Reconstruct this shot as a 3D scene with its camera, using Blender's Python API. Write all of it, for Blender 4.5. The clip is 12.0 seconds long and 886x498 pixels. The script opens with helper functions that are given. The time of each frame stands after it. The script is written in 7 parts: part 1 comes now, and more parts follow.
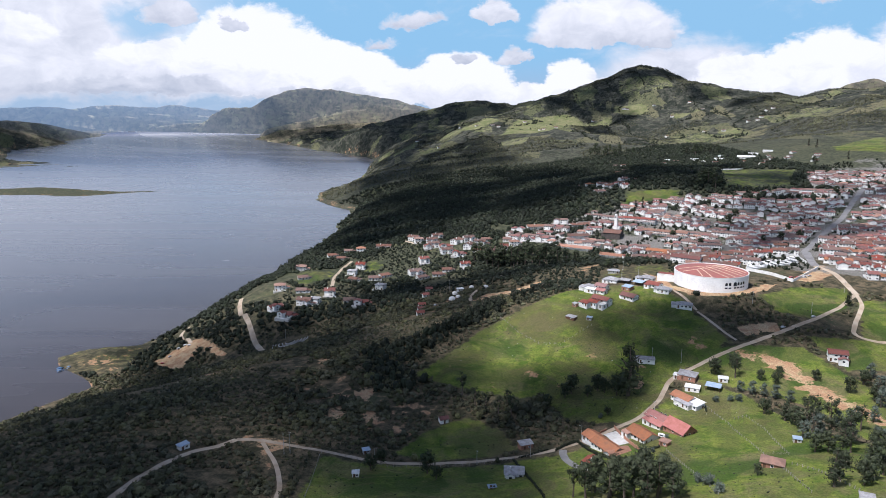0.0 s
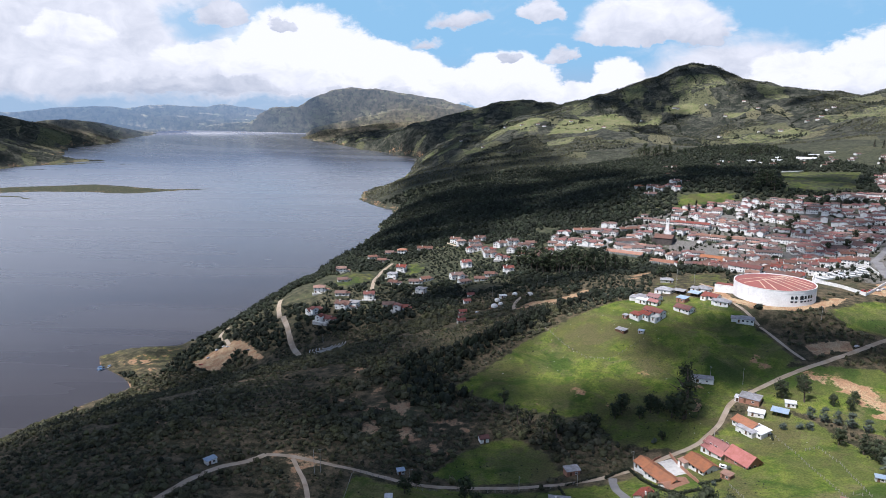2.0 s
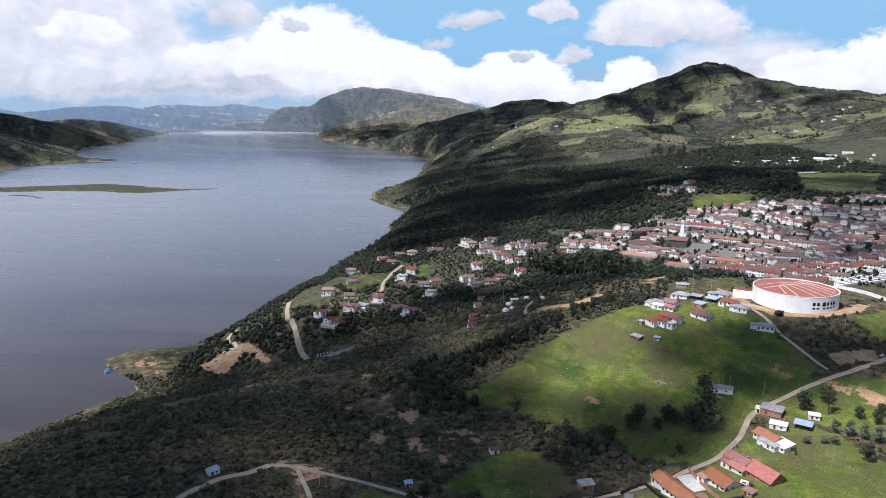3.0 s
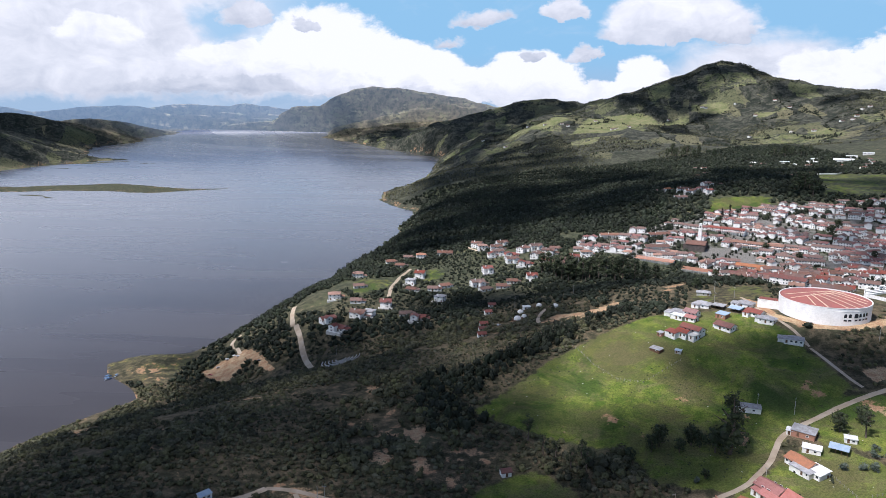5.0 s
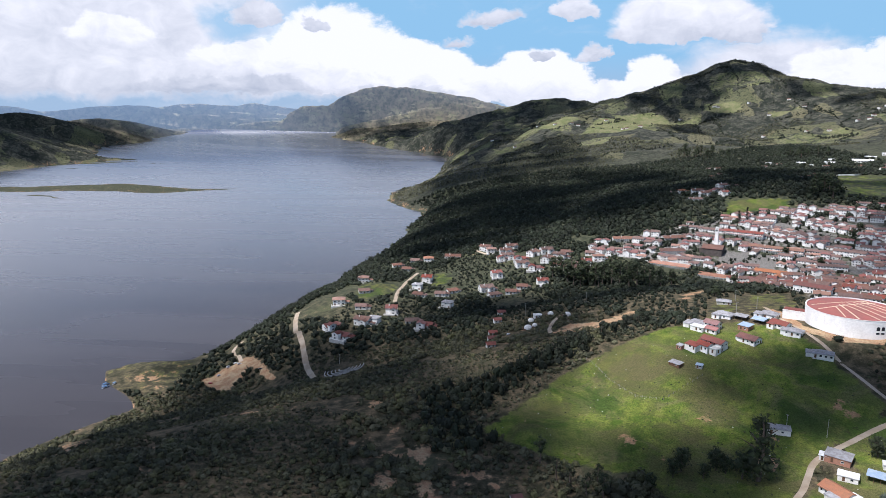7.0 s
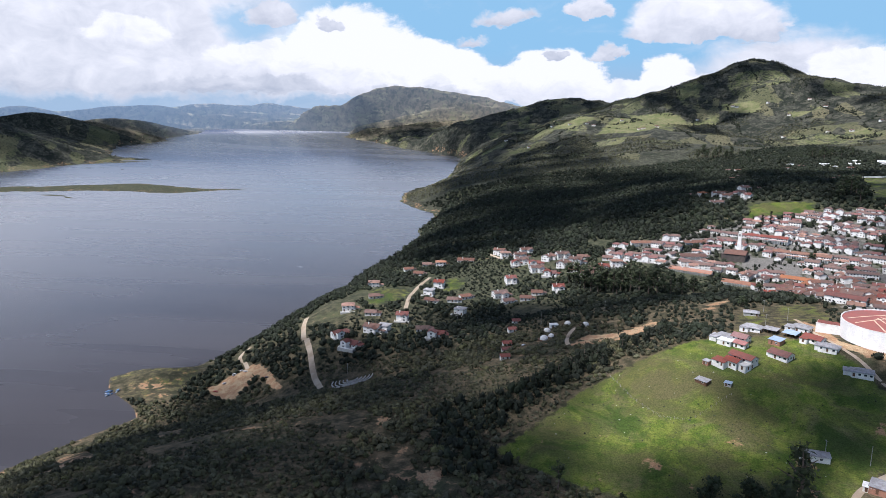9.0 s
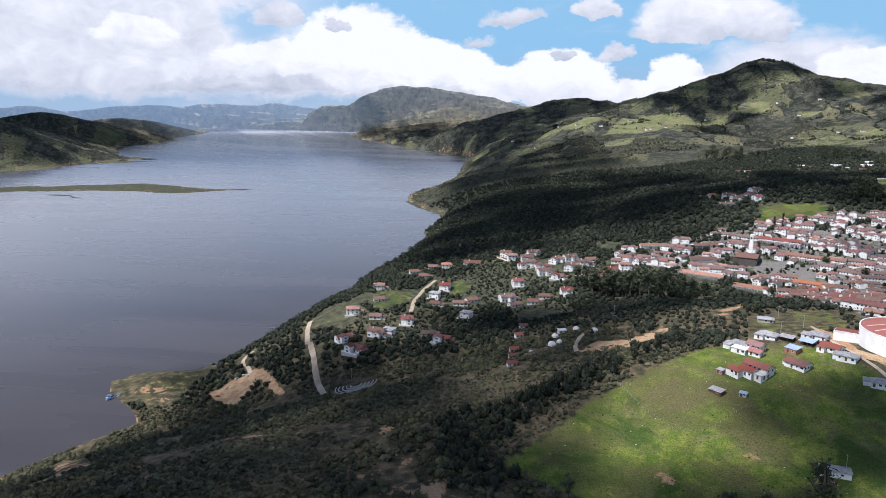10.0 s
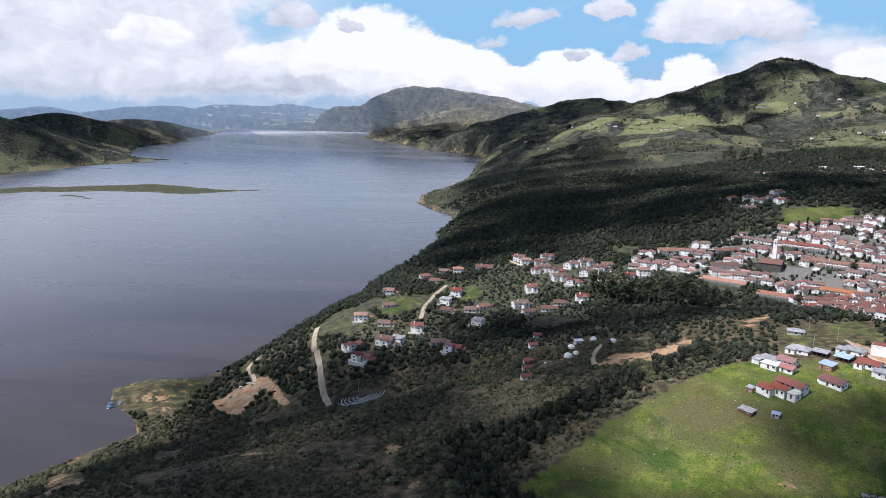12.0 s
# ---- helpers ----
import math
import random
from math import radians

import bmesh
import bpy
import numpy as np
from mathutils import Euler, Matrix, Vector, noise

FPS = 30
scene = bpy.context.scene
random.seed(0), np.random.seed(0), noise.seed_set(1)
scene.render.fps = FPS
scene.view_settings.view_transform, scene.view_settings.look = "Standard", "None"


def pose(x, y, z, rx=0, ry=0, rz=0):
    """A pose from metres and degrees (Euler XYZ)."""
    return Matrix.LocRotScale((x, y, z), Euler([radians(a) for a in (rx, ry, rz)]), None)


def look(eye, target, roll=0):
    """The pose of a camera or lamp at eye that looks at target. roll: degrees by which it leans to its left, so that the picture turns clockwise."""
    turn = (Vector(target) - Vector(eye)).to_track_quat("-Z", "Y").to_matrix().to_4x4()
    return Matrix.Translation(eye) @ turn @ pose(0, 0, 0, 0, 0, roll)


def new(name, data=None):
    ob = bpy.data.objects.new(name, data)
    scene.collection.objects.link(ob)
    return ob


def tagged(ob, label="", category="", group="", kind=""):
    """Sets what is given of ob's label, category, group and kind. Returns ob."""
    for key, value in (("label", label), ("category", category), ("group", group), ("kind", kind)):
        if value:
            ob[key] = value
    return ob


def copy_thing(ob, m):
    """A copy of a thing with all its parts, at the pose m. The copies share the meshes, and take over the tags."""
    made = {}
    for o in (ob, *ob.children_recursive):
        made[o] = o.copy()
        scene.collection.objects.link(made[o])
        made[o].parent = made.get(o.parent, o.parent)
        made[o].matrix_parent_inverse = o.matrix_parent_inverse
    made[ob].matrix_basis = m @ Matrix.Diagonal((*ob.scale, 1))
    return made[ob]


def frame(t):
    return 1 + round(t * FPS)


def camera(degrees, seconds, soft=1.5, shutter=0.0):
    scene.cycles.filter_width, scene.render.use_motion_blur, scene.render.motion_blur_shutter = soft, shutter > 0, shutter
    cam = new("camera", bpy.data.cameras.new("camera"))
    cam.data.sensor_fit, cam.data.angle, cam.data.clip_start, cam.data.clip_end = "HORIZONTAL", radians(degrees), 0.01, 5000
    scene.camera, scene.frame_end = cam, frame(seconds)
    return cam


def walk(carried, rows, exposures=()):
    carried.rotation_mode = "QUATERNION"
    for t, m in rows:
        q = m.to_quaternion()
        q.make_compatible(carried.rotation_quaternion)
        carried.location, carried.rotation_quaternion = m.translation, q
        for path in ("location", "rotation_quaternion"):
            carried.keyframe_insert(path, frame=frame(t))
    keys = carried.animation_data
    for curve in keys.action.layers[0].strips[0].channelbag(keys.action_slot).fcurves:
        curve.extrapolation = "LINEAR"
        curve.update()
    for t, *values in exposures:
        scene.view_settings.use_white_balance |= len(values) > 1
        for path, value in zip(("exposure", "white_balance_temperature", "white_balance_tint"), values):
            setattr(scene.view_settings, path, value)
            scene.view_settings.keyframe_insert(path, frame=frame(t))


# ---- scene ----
# ---------------------------------------------------------------- camera
cam = camera(67.69, 12.0, 0.6)
# seconds, x, y, z in metres, yaw, pitch, roll in degrees; the lake lies at z = 0
ROWS = [
    (0.0, 0.00, 0.00, 271.15, 0.000, -11.170, -0.095),
    (0.5, 0.45, 6.44, 271.22, 0.807, -11.180, -0.085),
    (1.0, 0.55, 13.01, 271.32, 1.858, -11.191, -0.069),
    (1.5, 0.38, 19.46, 271.35, 2.853, -11.207, -0.060),
    (2.0, 0.20, 26.00, 271.45, 3.805, -11.229, -0.042),
    (2.5, -0.14, 32.34, 271.79, 4.441, -11.250, -0.031),
    (3.0, -0.25, 38.77, 272.00, 4.760, -11.264, -0.033),
    (5.0, -1.23, 63.79, 272.41, 5.687, -11.296, -0.029),
    (5.5, -1.64, 70.25, 272.43, 5.799, -11.308, -0.044),
    (6.0, -1.85, 76.62, 272.47, 5.920, -11.323, -0.065),
    (6.5, -2.10, 82.90, 272.85, 6.179, -11.331, -0.070),
    (7.0, -2.56, 89.06, 273.06, 6.452, -11.338, -0.072),
    (9.0, -4.83, 113.59, 274.06, 7.612, -11.365, -0.058),
    (9.5, -5.38, 119.67, 274.38, 7.893, -11.365, -0.035),
    (10.0, -6.05, 125.89, 274.55, 8.177, -11.358, -0.026),
    (10.5, -6.66, 132.20, 274.62, 8.461, -11.344, -0.029),
    (11.0, -7.43, 138.32, 274.73, 8.746, -11.333, -0.026),
    (11.5, -8.05, 144.22, 274.60, 9.008, -11.328, -0.037),
    (12.0, -8.79, 150.56, 274.35, 9.233, -11.323, -0.052),
]
walk(cam, [(t, pose(x, y, z, 90 + pitch, -roll, yaw)) for t, x, y, z, yaw, pitch, roll in ROWS],
     [(0.0, 0.35, 5950.0, 16.0), (12.0, 0.35, 5950.0, 16.0)])
# ---------------------------------------------------------------- sky and sun
SUN_FROM = Vector((-0.42, -0.30, 0.86)).normalized()


class Nodes:
    """A short way to write node trees."""

    def __init__(self, tree):
        self.tree = tree
        tree.nodes.clear()

    def add(self, kind, ins=None, **props):
        node = self.tree.nodes.new("ShaderNode" + kind)
        if "operation" in props:
            node.operation = props["operation"]
        if "use_clamp" in props:
            node.use_clamp = props["use_clamp"]
        if "data_type" in props:
            node.data_type = props["data_type"]
        if "interpolation_type" in props:
            node.interpolation_type = props["interpolation_type"]
        if "attribute_name" in props:
            node.attribute_name = props["attribute_name"]
        for key, value in (ins or {}).items():
            self.put(node.inputs[key], value)
        return node

    def put(self, socket, value):
        if isinstance(value, bpy.types.NodeSocket):
            self.tree.links.new(value, socket)
        elif isinstance(value, bpy.types.Node):
            self.tree.links.new(value.outputs[0], socket)
        else:
            socket.default_value = value

    def math(self, op, a, b=0.0, clamp=False):
        return self.add("Math", {0: a, 1: b}, operation=op, use_clamp=clamp).outputs[0]

    def ramp(self, v, lo, hi, a=0.0, b=1.0):
        return self.add("MapRange", {"Value": v, "From Min": lo, "From Max": hi, "To Min": a, "To Max": b}, interpolation_type="SMOOTHSTEP").outputs[0]

    def mix(self, f, a, b):
        node = self.add("Mix", data_type="RGBA")
        self.put(node.inputs[0], f)
        self.put(node.inputs[6], a)
        self.put(node.inputs[7], b)
        return node.outputs[2]

    def noise(self, vec, scale, detail=4.0, rough=0.55, dist=0.0):
        return self.add("TexNoise", {"Vector": vec, "Scale": scale, "Detail": detail, "Roughness": rough, "Distortion": dist}).outputs[0]


world = bpy.data.worlds.new("sky")
scene.world = world
world.use_nodes = True
N = Nodes(world.node_tree)
coord = N.add("TexCoord").outputs["Generated"]
xyz = N.add("SeparateXYZ", {0: coord}).outputs
az = N.math("MULTIPLY", N.math("ARCTAN2", xyz[0], xyz[1]), 57.296)
el = N.math("MULTIPLY", N.math("ARCSINE", xyz[2]), 57.296)
plan = N.add("CombineXYZ", {0: az, 1: el, 2: 0.0}).outputs[0]
flat = N.add("VectorMath", {0: plan, 1: (1.0, 1.5, 0.0)}, operation="MULTIPLY").outputs[0]
billow = N.add("TexNoise", {"Vector": flat, "Scale": 0.34, "Detail": 8.0, "Roughness": 0.62, "Distortion": 0.2}).outputs[1]
billow = N.add("VectorMath", {0: N.add("VectorMath", {0: billow, 1: (0.5, 0.5, 0.5)}, operation="SUBTRACT").outputs[0], 1: (4.2, 2.8, 0.0)}, operation="MULTIPLY").outputs[0]
swirl = N.add("SeparateXYZ", {0: N.add("VectorMath", {0: plan, 1: billow}, operation="ADD").outputs[0]}).outputs
grain = N.noise(flat, 0.42, 8.0, 0.62, 0.5)
broad = N.noise(flat, 0.13, 4.0, 0.55, 0.2)
# cloud banks over the valley, far ones first: azimuth, base, height above it, depth below it, half-width in degrees; edge; how white
BANKS = [(-40.0, 4.0, 14.0, 2.0, 21.0, 0.30, 0.80), (-33.0, 2.9, 2.4, 1.4, 15.0, 0.35, 0.66), (-21.0, 2.8, 1.9, 1.3, 9.5, 0.35, 0.70), (-22.4, 3.2, 3.0, 0.9, 5.0, 0.10, 0.95), (-15.2, 2.9, 5.9, 1.0, 6.6, 0.07, 1.25), (-8.4, 2.6, 3.6, 0.9, 5.4, 0.07, 1.2), (-3.4, 2.0, 2.4, 0.9, 3.4, 0.08, 1.1),
         (-24.0, 2.2, 0.9, 0.4, 7.5, 0.2, 0.42), (-11.0, 1.9, 0.7, 0.4, 5.0, 0.2, 0.5), (1.8, 2.0, 3.6, 1.4, 4.7, 0.08, 1.15), (7.6, 1.2, 1.6, 1.2, 4.2, 0.1, 0.95), (11.0, 1.4, 3.1, 1.0, 3.4, 0.08, 1.15), (16.5, 1.0, 1.6, 1.0, 3.0, 0.15, 0.8), (19.0, 3.6, 2.3, 1.2, 6.0, 0.35, 0.62), (24.0, 2.2, 2.7, 1.4, 4.6, 0.1, 1.0), (29.0, 2.4, 4.0, 1.6, 4.6, 0.08, 1.15), (37.0, 2.4, 5.6, 1.6, 6.0, 0.1, 1.0),
         (12.6, 6.5, 3.2, 0.8, 6.0, 0.12, 0.85), (16.5, 6.0, 1.2, 0.5, 2.4, 0.15, 0.62), (4.2, 8.3, 1.3, 0.5, 1.9, 0.15, 0.72), (-2.4, 7.8, 0.7, 0.4, 2.3, 0.3, 0.55), (-5.2, 6.2, 0.4, 0.3, 1.2, 0.5, 0.4), (-32.0, 5.9, 1.7, 0.9, 3.1, 0.10, 1.02), (-21.4, 7.7, 1.5, 0.6, 2.3, 0.2, 0.52), (-16.8, 7.3, 0.6, 0.35, 1.2, 0.25, 0.5), (1.7, 4.9, 0.5, 0.25, 1.1, 0.25, 0.42), (6.0, 4.8, 0.9, 0.3, 1.3, 0.2, 0.6), (28.0, 9.0, 2.0, 0.6, 3.0, 0.3, 0.6)]
gap = N.add("VectorMath", {0: N.add("VectorMath", {0: N.add("VectorMath", {0: N.add("VectorMath", {0: plan, 1: billow}, operation="ADD").outputs[0], 1: (23.4, -7.2, 0.0)}, operation="ADD").outputs[0], 1: (0.42, 0.7, 0.0)}, operation="MULTIPLY").outputs[0]}, operation="LENGTH").outputs["Value"]
mask, tone = 0.0, 0.7
for k, (a, e, up, down, w, edge, white) in enumerate(BANKS):
    rise = N.math("SUBTRACT", swirl[1], e)
    tall = N.math("MAXIMUM", N.math("MULTIPLY", rise, 1 / up), N.math("MULTIPLY", rise, -1 / down))
    wide = N.math("MULTIPLY", N.math("SUBTRACT", swirl[0], a), 1 / w)
    reach = N.math("SQRT", N.math("ADD", N.math("MULTIPLY", wide, wide), N.math("MULTIPLY", tall, tall)))
    veil = N.ramp(reach, 1.0 + edge, 1.0 - edge)
    if k == 0:
        veil = N.math("MULTIPLY", veil, N.ramp(gap, 0.4, 1.3, 0.25, 1.0))
    own = N.math("ADD", N.ramp(rise, -down, up * 0.55, white * 0.55, white), N.math("MULTIPLY", N.math("SUBTRACT", grain, 0.5), 1.0))
    tone = N.add("Mix", {0: veil, 2: tone, 3: own}).outputs[0]
    mask = N.math("MAXIMUM", mask, veil)
high = N.math("MULTIPLY", N.math("MULTIPLY", N.ramp(el, 11, 15, 0.0, 0.85), N.ramp(el, 27, 16, 0.12, 1.0)), N.ramp(N.noise(flat, 0.1, 5.0, 0.6, 0.4), 0.3, 0.6, 0.3, 1.1))
wisp = N.math("MULTIPLY", N.ramp(N.noise(flat, 0.09, 6.0, 0.65, 0.6), 0.50, 0.75), 0.35)
mask = N.math("MAXIMUM", N.math("MAXIMUM", mask, high), wisp, clamp=True)
cloud_colour = N.mix(N.math("ADD", tone, N.math("MULTIPLY", N.math("SUBTRACT", broad, 0.5), 0.3), clamp=True), (0.44, 0.49, 0.57, 1), (0.99, 0.99, 0.99, 1))
sky = N.add("TexSky")
sky.sky_type, sky.sun_disc = "NISHITA", False
sky.sun_elevation, sky.sun_rotation = math.asin(SUN_FROM.z), math.atan2(SUN_FROM.x, SUN_FROM.y)
sky.altitude, sky.air_density, sky.dust_density, sky.ozone_density = 900.0, 1.0, 0.6, 2.0
low = N.mix(N.ramp(el, 1.0, 5.5), (3.5, 4.8, 6.1, 1), (2.75, 5.1, 7.0, 1))
veil = N.mix(N.ramp(el, 30.0, 9.0), sky.outputs[0], low)
clear = N.add("Background", {0: veil, 1: 0.087})
cloudy = N.add("Background", {0: cloud_colour, 1: 0.79})
N.add("OutputWorld", {0: N.add("MixShader", {0: mask, 1: clear.outputs[0], 2: cloudy.outputs[0]}).outputs[0]})

sun = new("sun", bpy.data.lights.new("sun", "SUN"))
sun.data.energy, sun.data.angle, sun.data.color = 5.0, radians(1.0), (1.0, 0.955, 0.88)
sun.matrix_world = look(SUN_FROM * 3000, (0, 0, 0))


# ---------------------------------------------------------------- unseen clouds, added to shade the valley
def shade_cloud_material():
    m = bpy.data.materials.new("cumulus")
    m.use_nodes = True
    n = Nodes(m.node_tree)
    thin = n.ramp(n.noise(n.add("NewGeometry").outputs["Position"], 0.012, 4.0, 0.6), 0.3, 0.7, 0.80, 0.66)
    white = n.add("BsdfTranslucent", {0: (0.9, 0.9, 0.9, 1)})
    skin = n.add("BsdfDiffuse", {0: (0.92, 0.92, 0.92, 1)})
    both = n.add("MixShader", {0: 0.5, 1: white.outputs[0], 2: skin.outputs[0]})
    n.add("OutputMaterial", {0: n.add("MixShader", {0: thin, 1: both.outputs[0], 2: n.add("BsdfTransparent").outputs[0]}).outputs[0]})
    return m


SHADE_CLOUD = shade_cloud_material()
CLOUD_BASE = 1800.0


def build_shade_cloud(masses, seed, dense=4.2):
    """An unseen cumulus added to shade the land, made of many soft heaps. masses: where its heaps stand over the land
    as the sun sees it, with their reach.
    """
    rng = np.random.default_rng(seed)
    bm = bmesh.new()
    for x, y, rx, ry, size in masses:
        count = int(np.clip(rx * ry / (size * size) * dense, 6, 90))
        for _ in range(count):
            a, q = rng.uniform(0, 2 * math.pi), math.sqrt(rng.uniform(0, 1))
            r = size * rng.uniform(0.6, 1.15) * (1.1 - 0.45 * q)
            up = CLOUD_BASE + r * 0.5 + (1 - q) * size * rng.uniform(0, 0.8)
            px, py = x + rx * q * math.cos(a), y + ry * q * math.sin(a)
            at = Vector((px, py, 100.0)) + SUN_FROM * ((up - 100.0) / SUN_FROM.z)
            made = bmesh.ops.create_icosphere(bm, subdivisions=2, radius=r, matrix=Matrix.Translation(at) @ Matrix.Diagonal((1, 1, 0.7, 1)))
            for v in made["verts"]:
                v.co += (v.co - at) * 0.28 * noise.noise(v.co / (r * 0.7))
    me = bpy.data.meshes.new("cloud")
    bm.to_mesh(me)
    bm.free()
    me.materials.append(SHADE_CLOUD)
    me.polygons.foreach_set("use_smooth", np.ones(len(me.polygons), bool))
    tagged(new("cloud", me), "unseen white cumulus cloud placed to shade the valley", "cloud", kind="structure")


# all out of view; each mass stands sunward of the ground it darkens
build_shade_cloud([(-230, 420, 200, 220, 75), (-110, 325, 140, 140, 60), (-70, 500, 90, 100, 50), (-235, 615, 150, 100, 60), (-10, 330, 60, 75, 32), (15, 300, 50, 55, 28), (-305, 530, 90, 110, 45), (-150, 458, 85, 48, 40), (-195, 485, 60, 40, 34)], 1, 4.6)
build_shade_cloud([(-30, 700, 100, 90, 45), (-60, 800, 90, 60, 40), (-170, 1130, 90, 70, 50), (75, 775, 80, 70, 40), (140, 760, 55, 55, 32), (-40, 1130, 120, 60, 50), (-290, 720, 52, 46, 34), (-205, 652, 55, 28, 28), (-60, 765, 70, 45, 36), (5, 640, 60, 60, 36), (30, 760, 80, 55, 40), (-385, 712, 50, 36, 30)], 2, 3.6)
build_shade_cloud([(60, 1330, 350, 200, 100), (400, 1440, 250, 140, 80), (-100, 1600, 200, 340, 100), (220, 1780, 220, 180, 95), (0, 2200, 240, 280, 110), (0, 2600, 240, 280, 110), (-215, 2150, 130, 200, 65), (-230, 2600, 110, 250, 65), (-180, 3000, 130, 200, 65), (480, 1600, 140, 100, 60), (100, 1400, 160, 110, 60)], 3, 5.5)
build_shade_cloud([(20, 422, 58, 40, 26), (80, 424, 48, 38, 24), (114, 440, 30, 32, 20), (0, 456, 36, 20, 18), (45, 372, 42, 28, 20), (92, 392, 28, 22, 17), (-34, 468, 30, 18, 16)], 4, 6.0)
build_shade_cloud([(160, 494, 48, 22, 19), (205, 486, 48, 28, 22), (245, 505, 46, 28, 22), (285, 497, 42, 32, 24), (185, 460, 34, 16, 16), (150, 466, 26, 15, 14)], 5, 7.5)
build_shade_cloud([(165, 520, 45, 24, 20), (208, 522, 34, 24, 20), (195, 537, 32, 16, 16)], 10, 5.0)
build_shade_cloud([(1165, 3420, 150, 95, 52), (1000, 3430, 190, 110, 60), (975, 3320, 110, 80, 48), (850, 3290, 110, 120, 52), (730, 3430, 170, 110, 60), (516, 3640, 220, 150, 80), (296, 4124, 220, 200, 105), (10, 4138, 220, 150, 95), (-280, 4160, 190, 110, 80), (-430, 4330, 190, 150, 85), (-140, 3950, 200, 150, 80), (80, 3800, 200, 150, 80), (-10, 3150, 200, 150, 75), (-200, 3600, 120, 200, 75), (-170, 3300, 130, 180, 70), (723, 2930, 55, 120, 38), (865, 3120, 80, 110, 45), (1335, 3150, 110, 70, 42), (1430, 2960, 110, 80, 45)], 6, 4.8)
build_shade_cloud([(-560, 4450, 240, 150, 90), (-330, 3960, 180, 150, 75), (-240, 4190, 200, 130, 75), (60, 4160, 180, 120, 70), (300, 4170, 180, 110, 70), (-80, 3400, 130, 120, 60), (65, 3210, 100, 90, 50), (660, 3380, 90, 70, 42), (760, 3230, 70, 90, 40), (-60, 4500, 260, 160, 95), (330, 4400, 240, 160, 90), (-760, 4480, 200, 130, 80), (-1010, 4585, 200, 90, 70), (-120, 3050, 100, 90, 50), (-250, 3900, 150, 120, 65)], 9, 5.2)
build_shade_cloud([(520, 1010, 130, 70, 44), (650, 1080, 140, 75, 48), (540, 1260, 140, 100, 56), (650, 1330, 80, 90, 45), (640, 1500, 70, 70, 42), (430, 900, 90, 60, 38), (560, 880, 80, 60, 38)], 7, 3.6)
build_shade_cloud([(-2560, 3080, 180, 200, 90), (-2620, 3500, 180, 220, 100), (-2500, 3830, 150, 150, 90), (-2900, 3600, 220, 220, 110), (-2400, 3990, 150, 130, 70), (-2420, 3160, 140, 120, 70), (-2450, 3760, 130, 130, 70), (-2650, 3560, 150, 130, 80), (-2240, 4110, 130, 90, 60)], 8, 4.0)
# ---------------------------------------------------------------- materials
def material(name, base, other=None, scale=0.6, roughness=0.85, bump=0.15, metal=0.0, spread=0.12, fine=9.0, spec=0.3):
    """Two colours mixed by stains and grain; each object differs a little in brightness."""
    m = bpy.data.materials.new(name)
    m.use_nodes = True
    n = Nodes(m.node_tree)
    p = n.add("TexCoord").outputs["Object"]
    rnd = n.add("ObjectInfo").outputs["Random"]
    p = n.add("VectorMath", {0: p, 1: n.add("CombineXYZ", {0: n.math("MULTIPLY", rnd, 91.0), 1: n.math("MULTIPLY", rnd, 37.0), 2: 0.0}).outputs[0]}, operation="ADD").outputs[0]
    big = n.ramp(n.noise(p, scale, 4.0, 0.6), 0.35, 0.68)
    small = n.noise(p, scale * fine, 3.0, 0.6)
    other = other or tuple(c * 0.7 for c in base)
    c = n.mix(big, (*base, 1), (*other, 1))
    value = n.math("ADD", n.math("MULTIPLY", n.math("SUBTRACT", small, 0.5), 0.5), n.math("ADD", 1.0, n.math("MULTIPLY", n.math("SUBTRACT", rnd, 0.5), spread * 2)))
    c = n.add("HueSaturation", {"Color": c, "Value": value}).outputs[0]
    s = n.add("BsdfPrincipled", {"Base Color": c, "Roughness": roughness, "Metallic": metal, "Specular IOR Level": spec})
    if bump:
        n.put(s.inputs["Normal"], n.add("Bump", {"Strength": bump, "Distance": 0.05, "Height": small}).outputs[0])
    n.add("OutputMaterial", {0: s.outputs[0]})
    return m


def tile_material(name, base, other):
    """Barrel tiles in courses, weathered."""
    m = bpy.data.materials.new(name)
    m.use_nodes = True
    n = Nodes(m.node_tree)
    p = n.add("TexCoord").outputs["Object"]
    rnd = n.add("ObjectInfo").outputs["Random"]
    q = n.add("VectorMath", {0: p, 1: n.add("CombineXYZ", {0: n.math("MULTIPLY", rnd, 53.0), 1: 0.0, 2: 0.0}).outputs[0]}, operation="ADD").outputs[0]
    big = n.ramp(n.noise(q, 0.35, 4.0, 0.65), 0.35, 0.7)
    speck = n.noise(q, 5.0, 2.0, 0.7)
    wave = n.add("TexWave", {"Vector": p, "Scale": 2.2, "Distortion": 0.6, "Detail": 1.0}).outputs[0]
    c = n.mix(big, (*base, 1), (*other, 1))
    val = n.math("ADD", n.math("ADD", 0.72, n.math("MULTIPLY", rnd, 0.42)), n.math("MULTIPLY", n.math("SUBTRACT", speck, 0.5), 0.7))
    c = n.add("HueSaturation", {"Color": c, "Value": val, "Saturation": n.math("ADD", 0.72, n.math("MULTIPLY", lattice_rnd(n, rnd), 0.45))}).outputs[0]
    s = n.add("BsdfPrincipled", {"Base Color": c, "Roughness": 0.85, "Specular IOR Level": 0.2})
    n.put(s.inputs["Normal"], n.add("Bump", {"Strength": 0.5, "Distance": 0.08, "Height": wave}).outputs[0])
    n.add("OutputMaterial", {0: s.outputs[0]})
    return m


def lattice_rnd(n, rnd):
    return n.math("FRACT", n.math("MULTIPLY", rnd, 7.31))


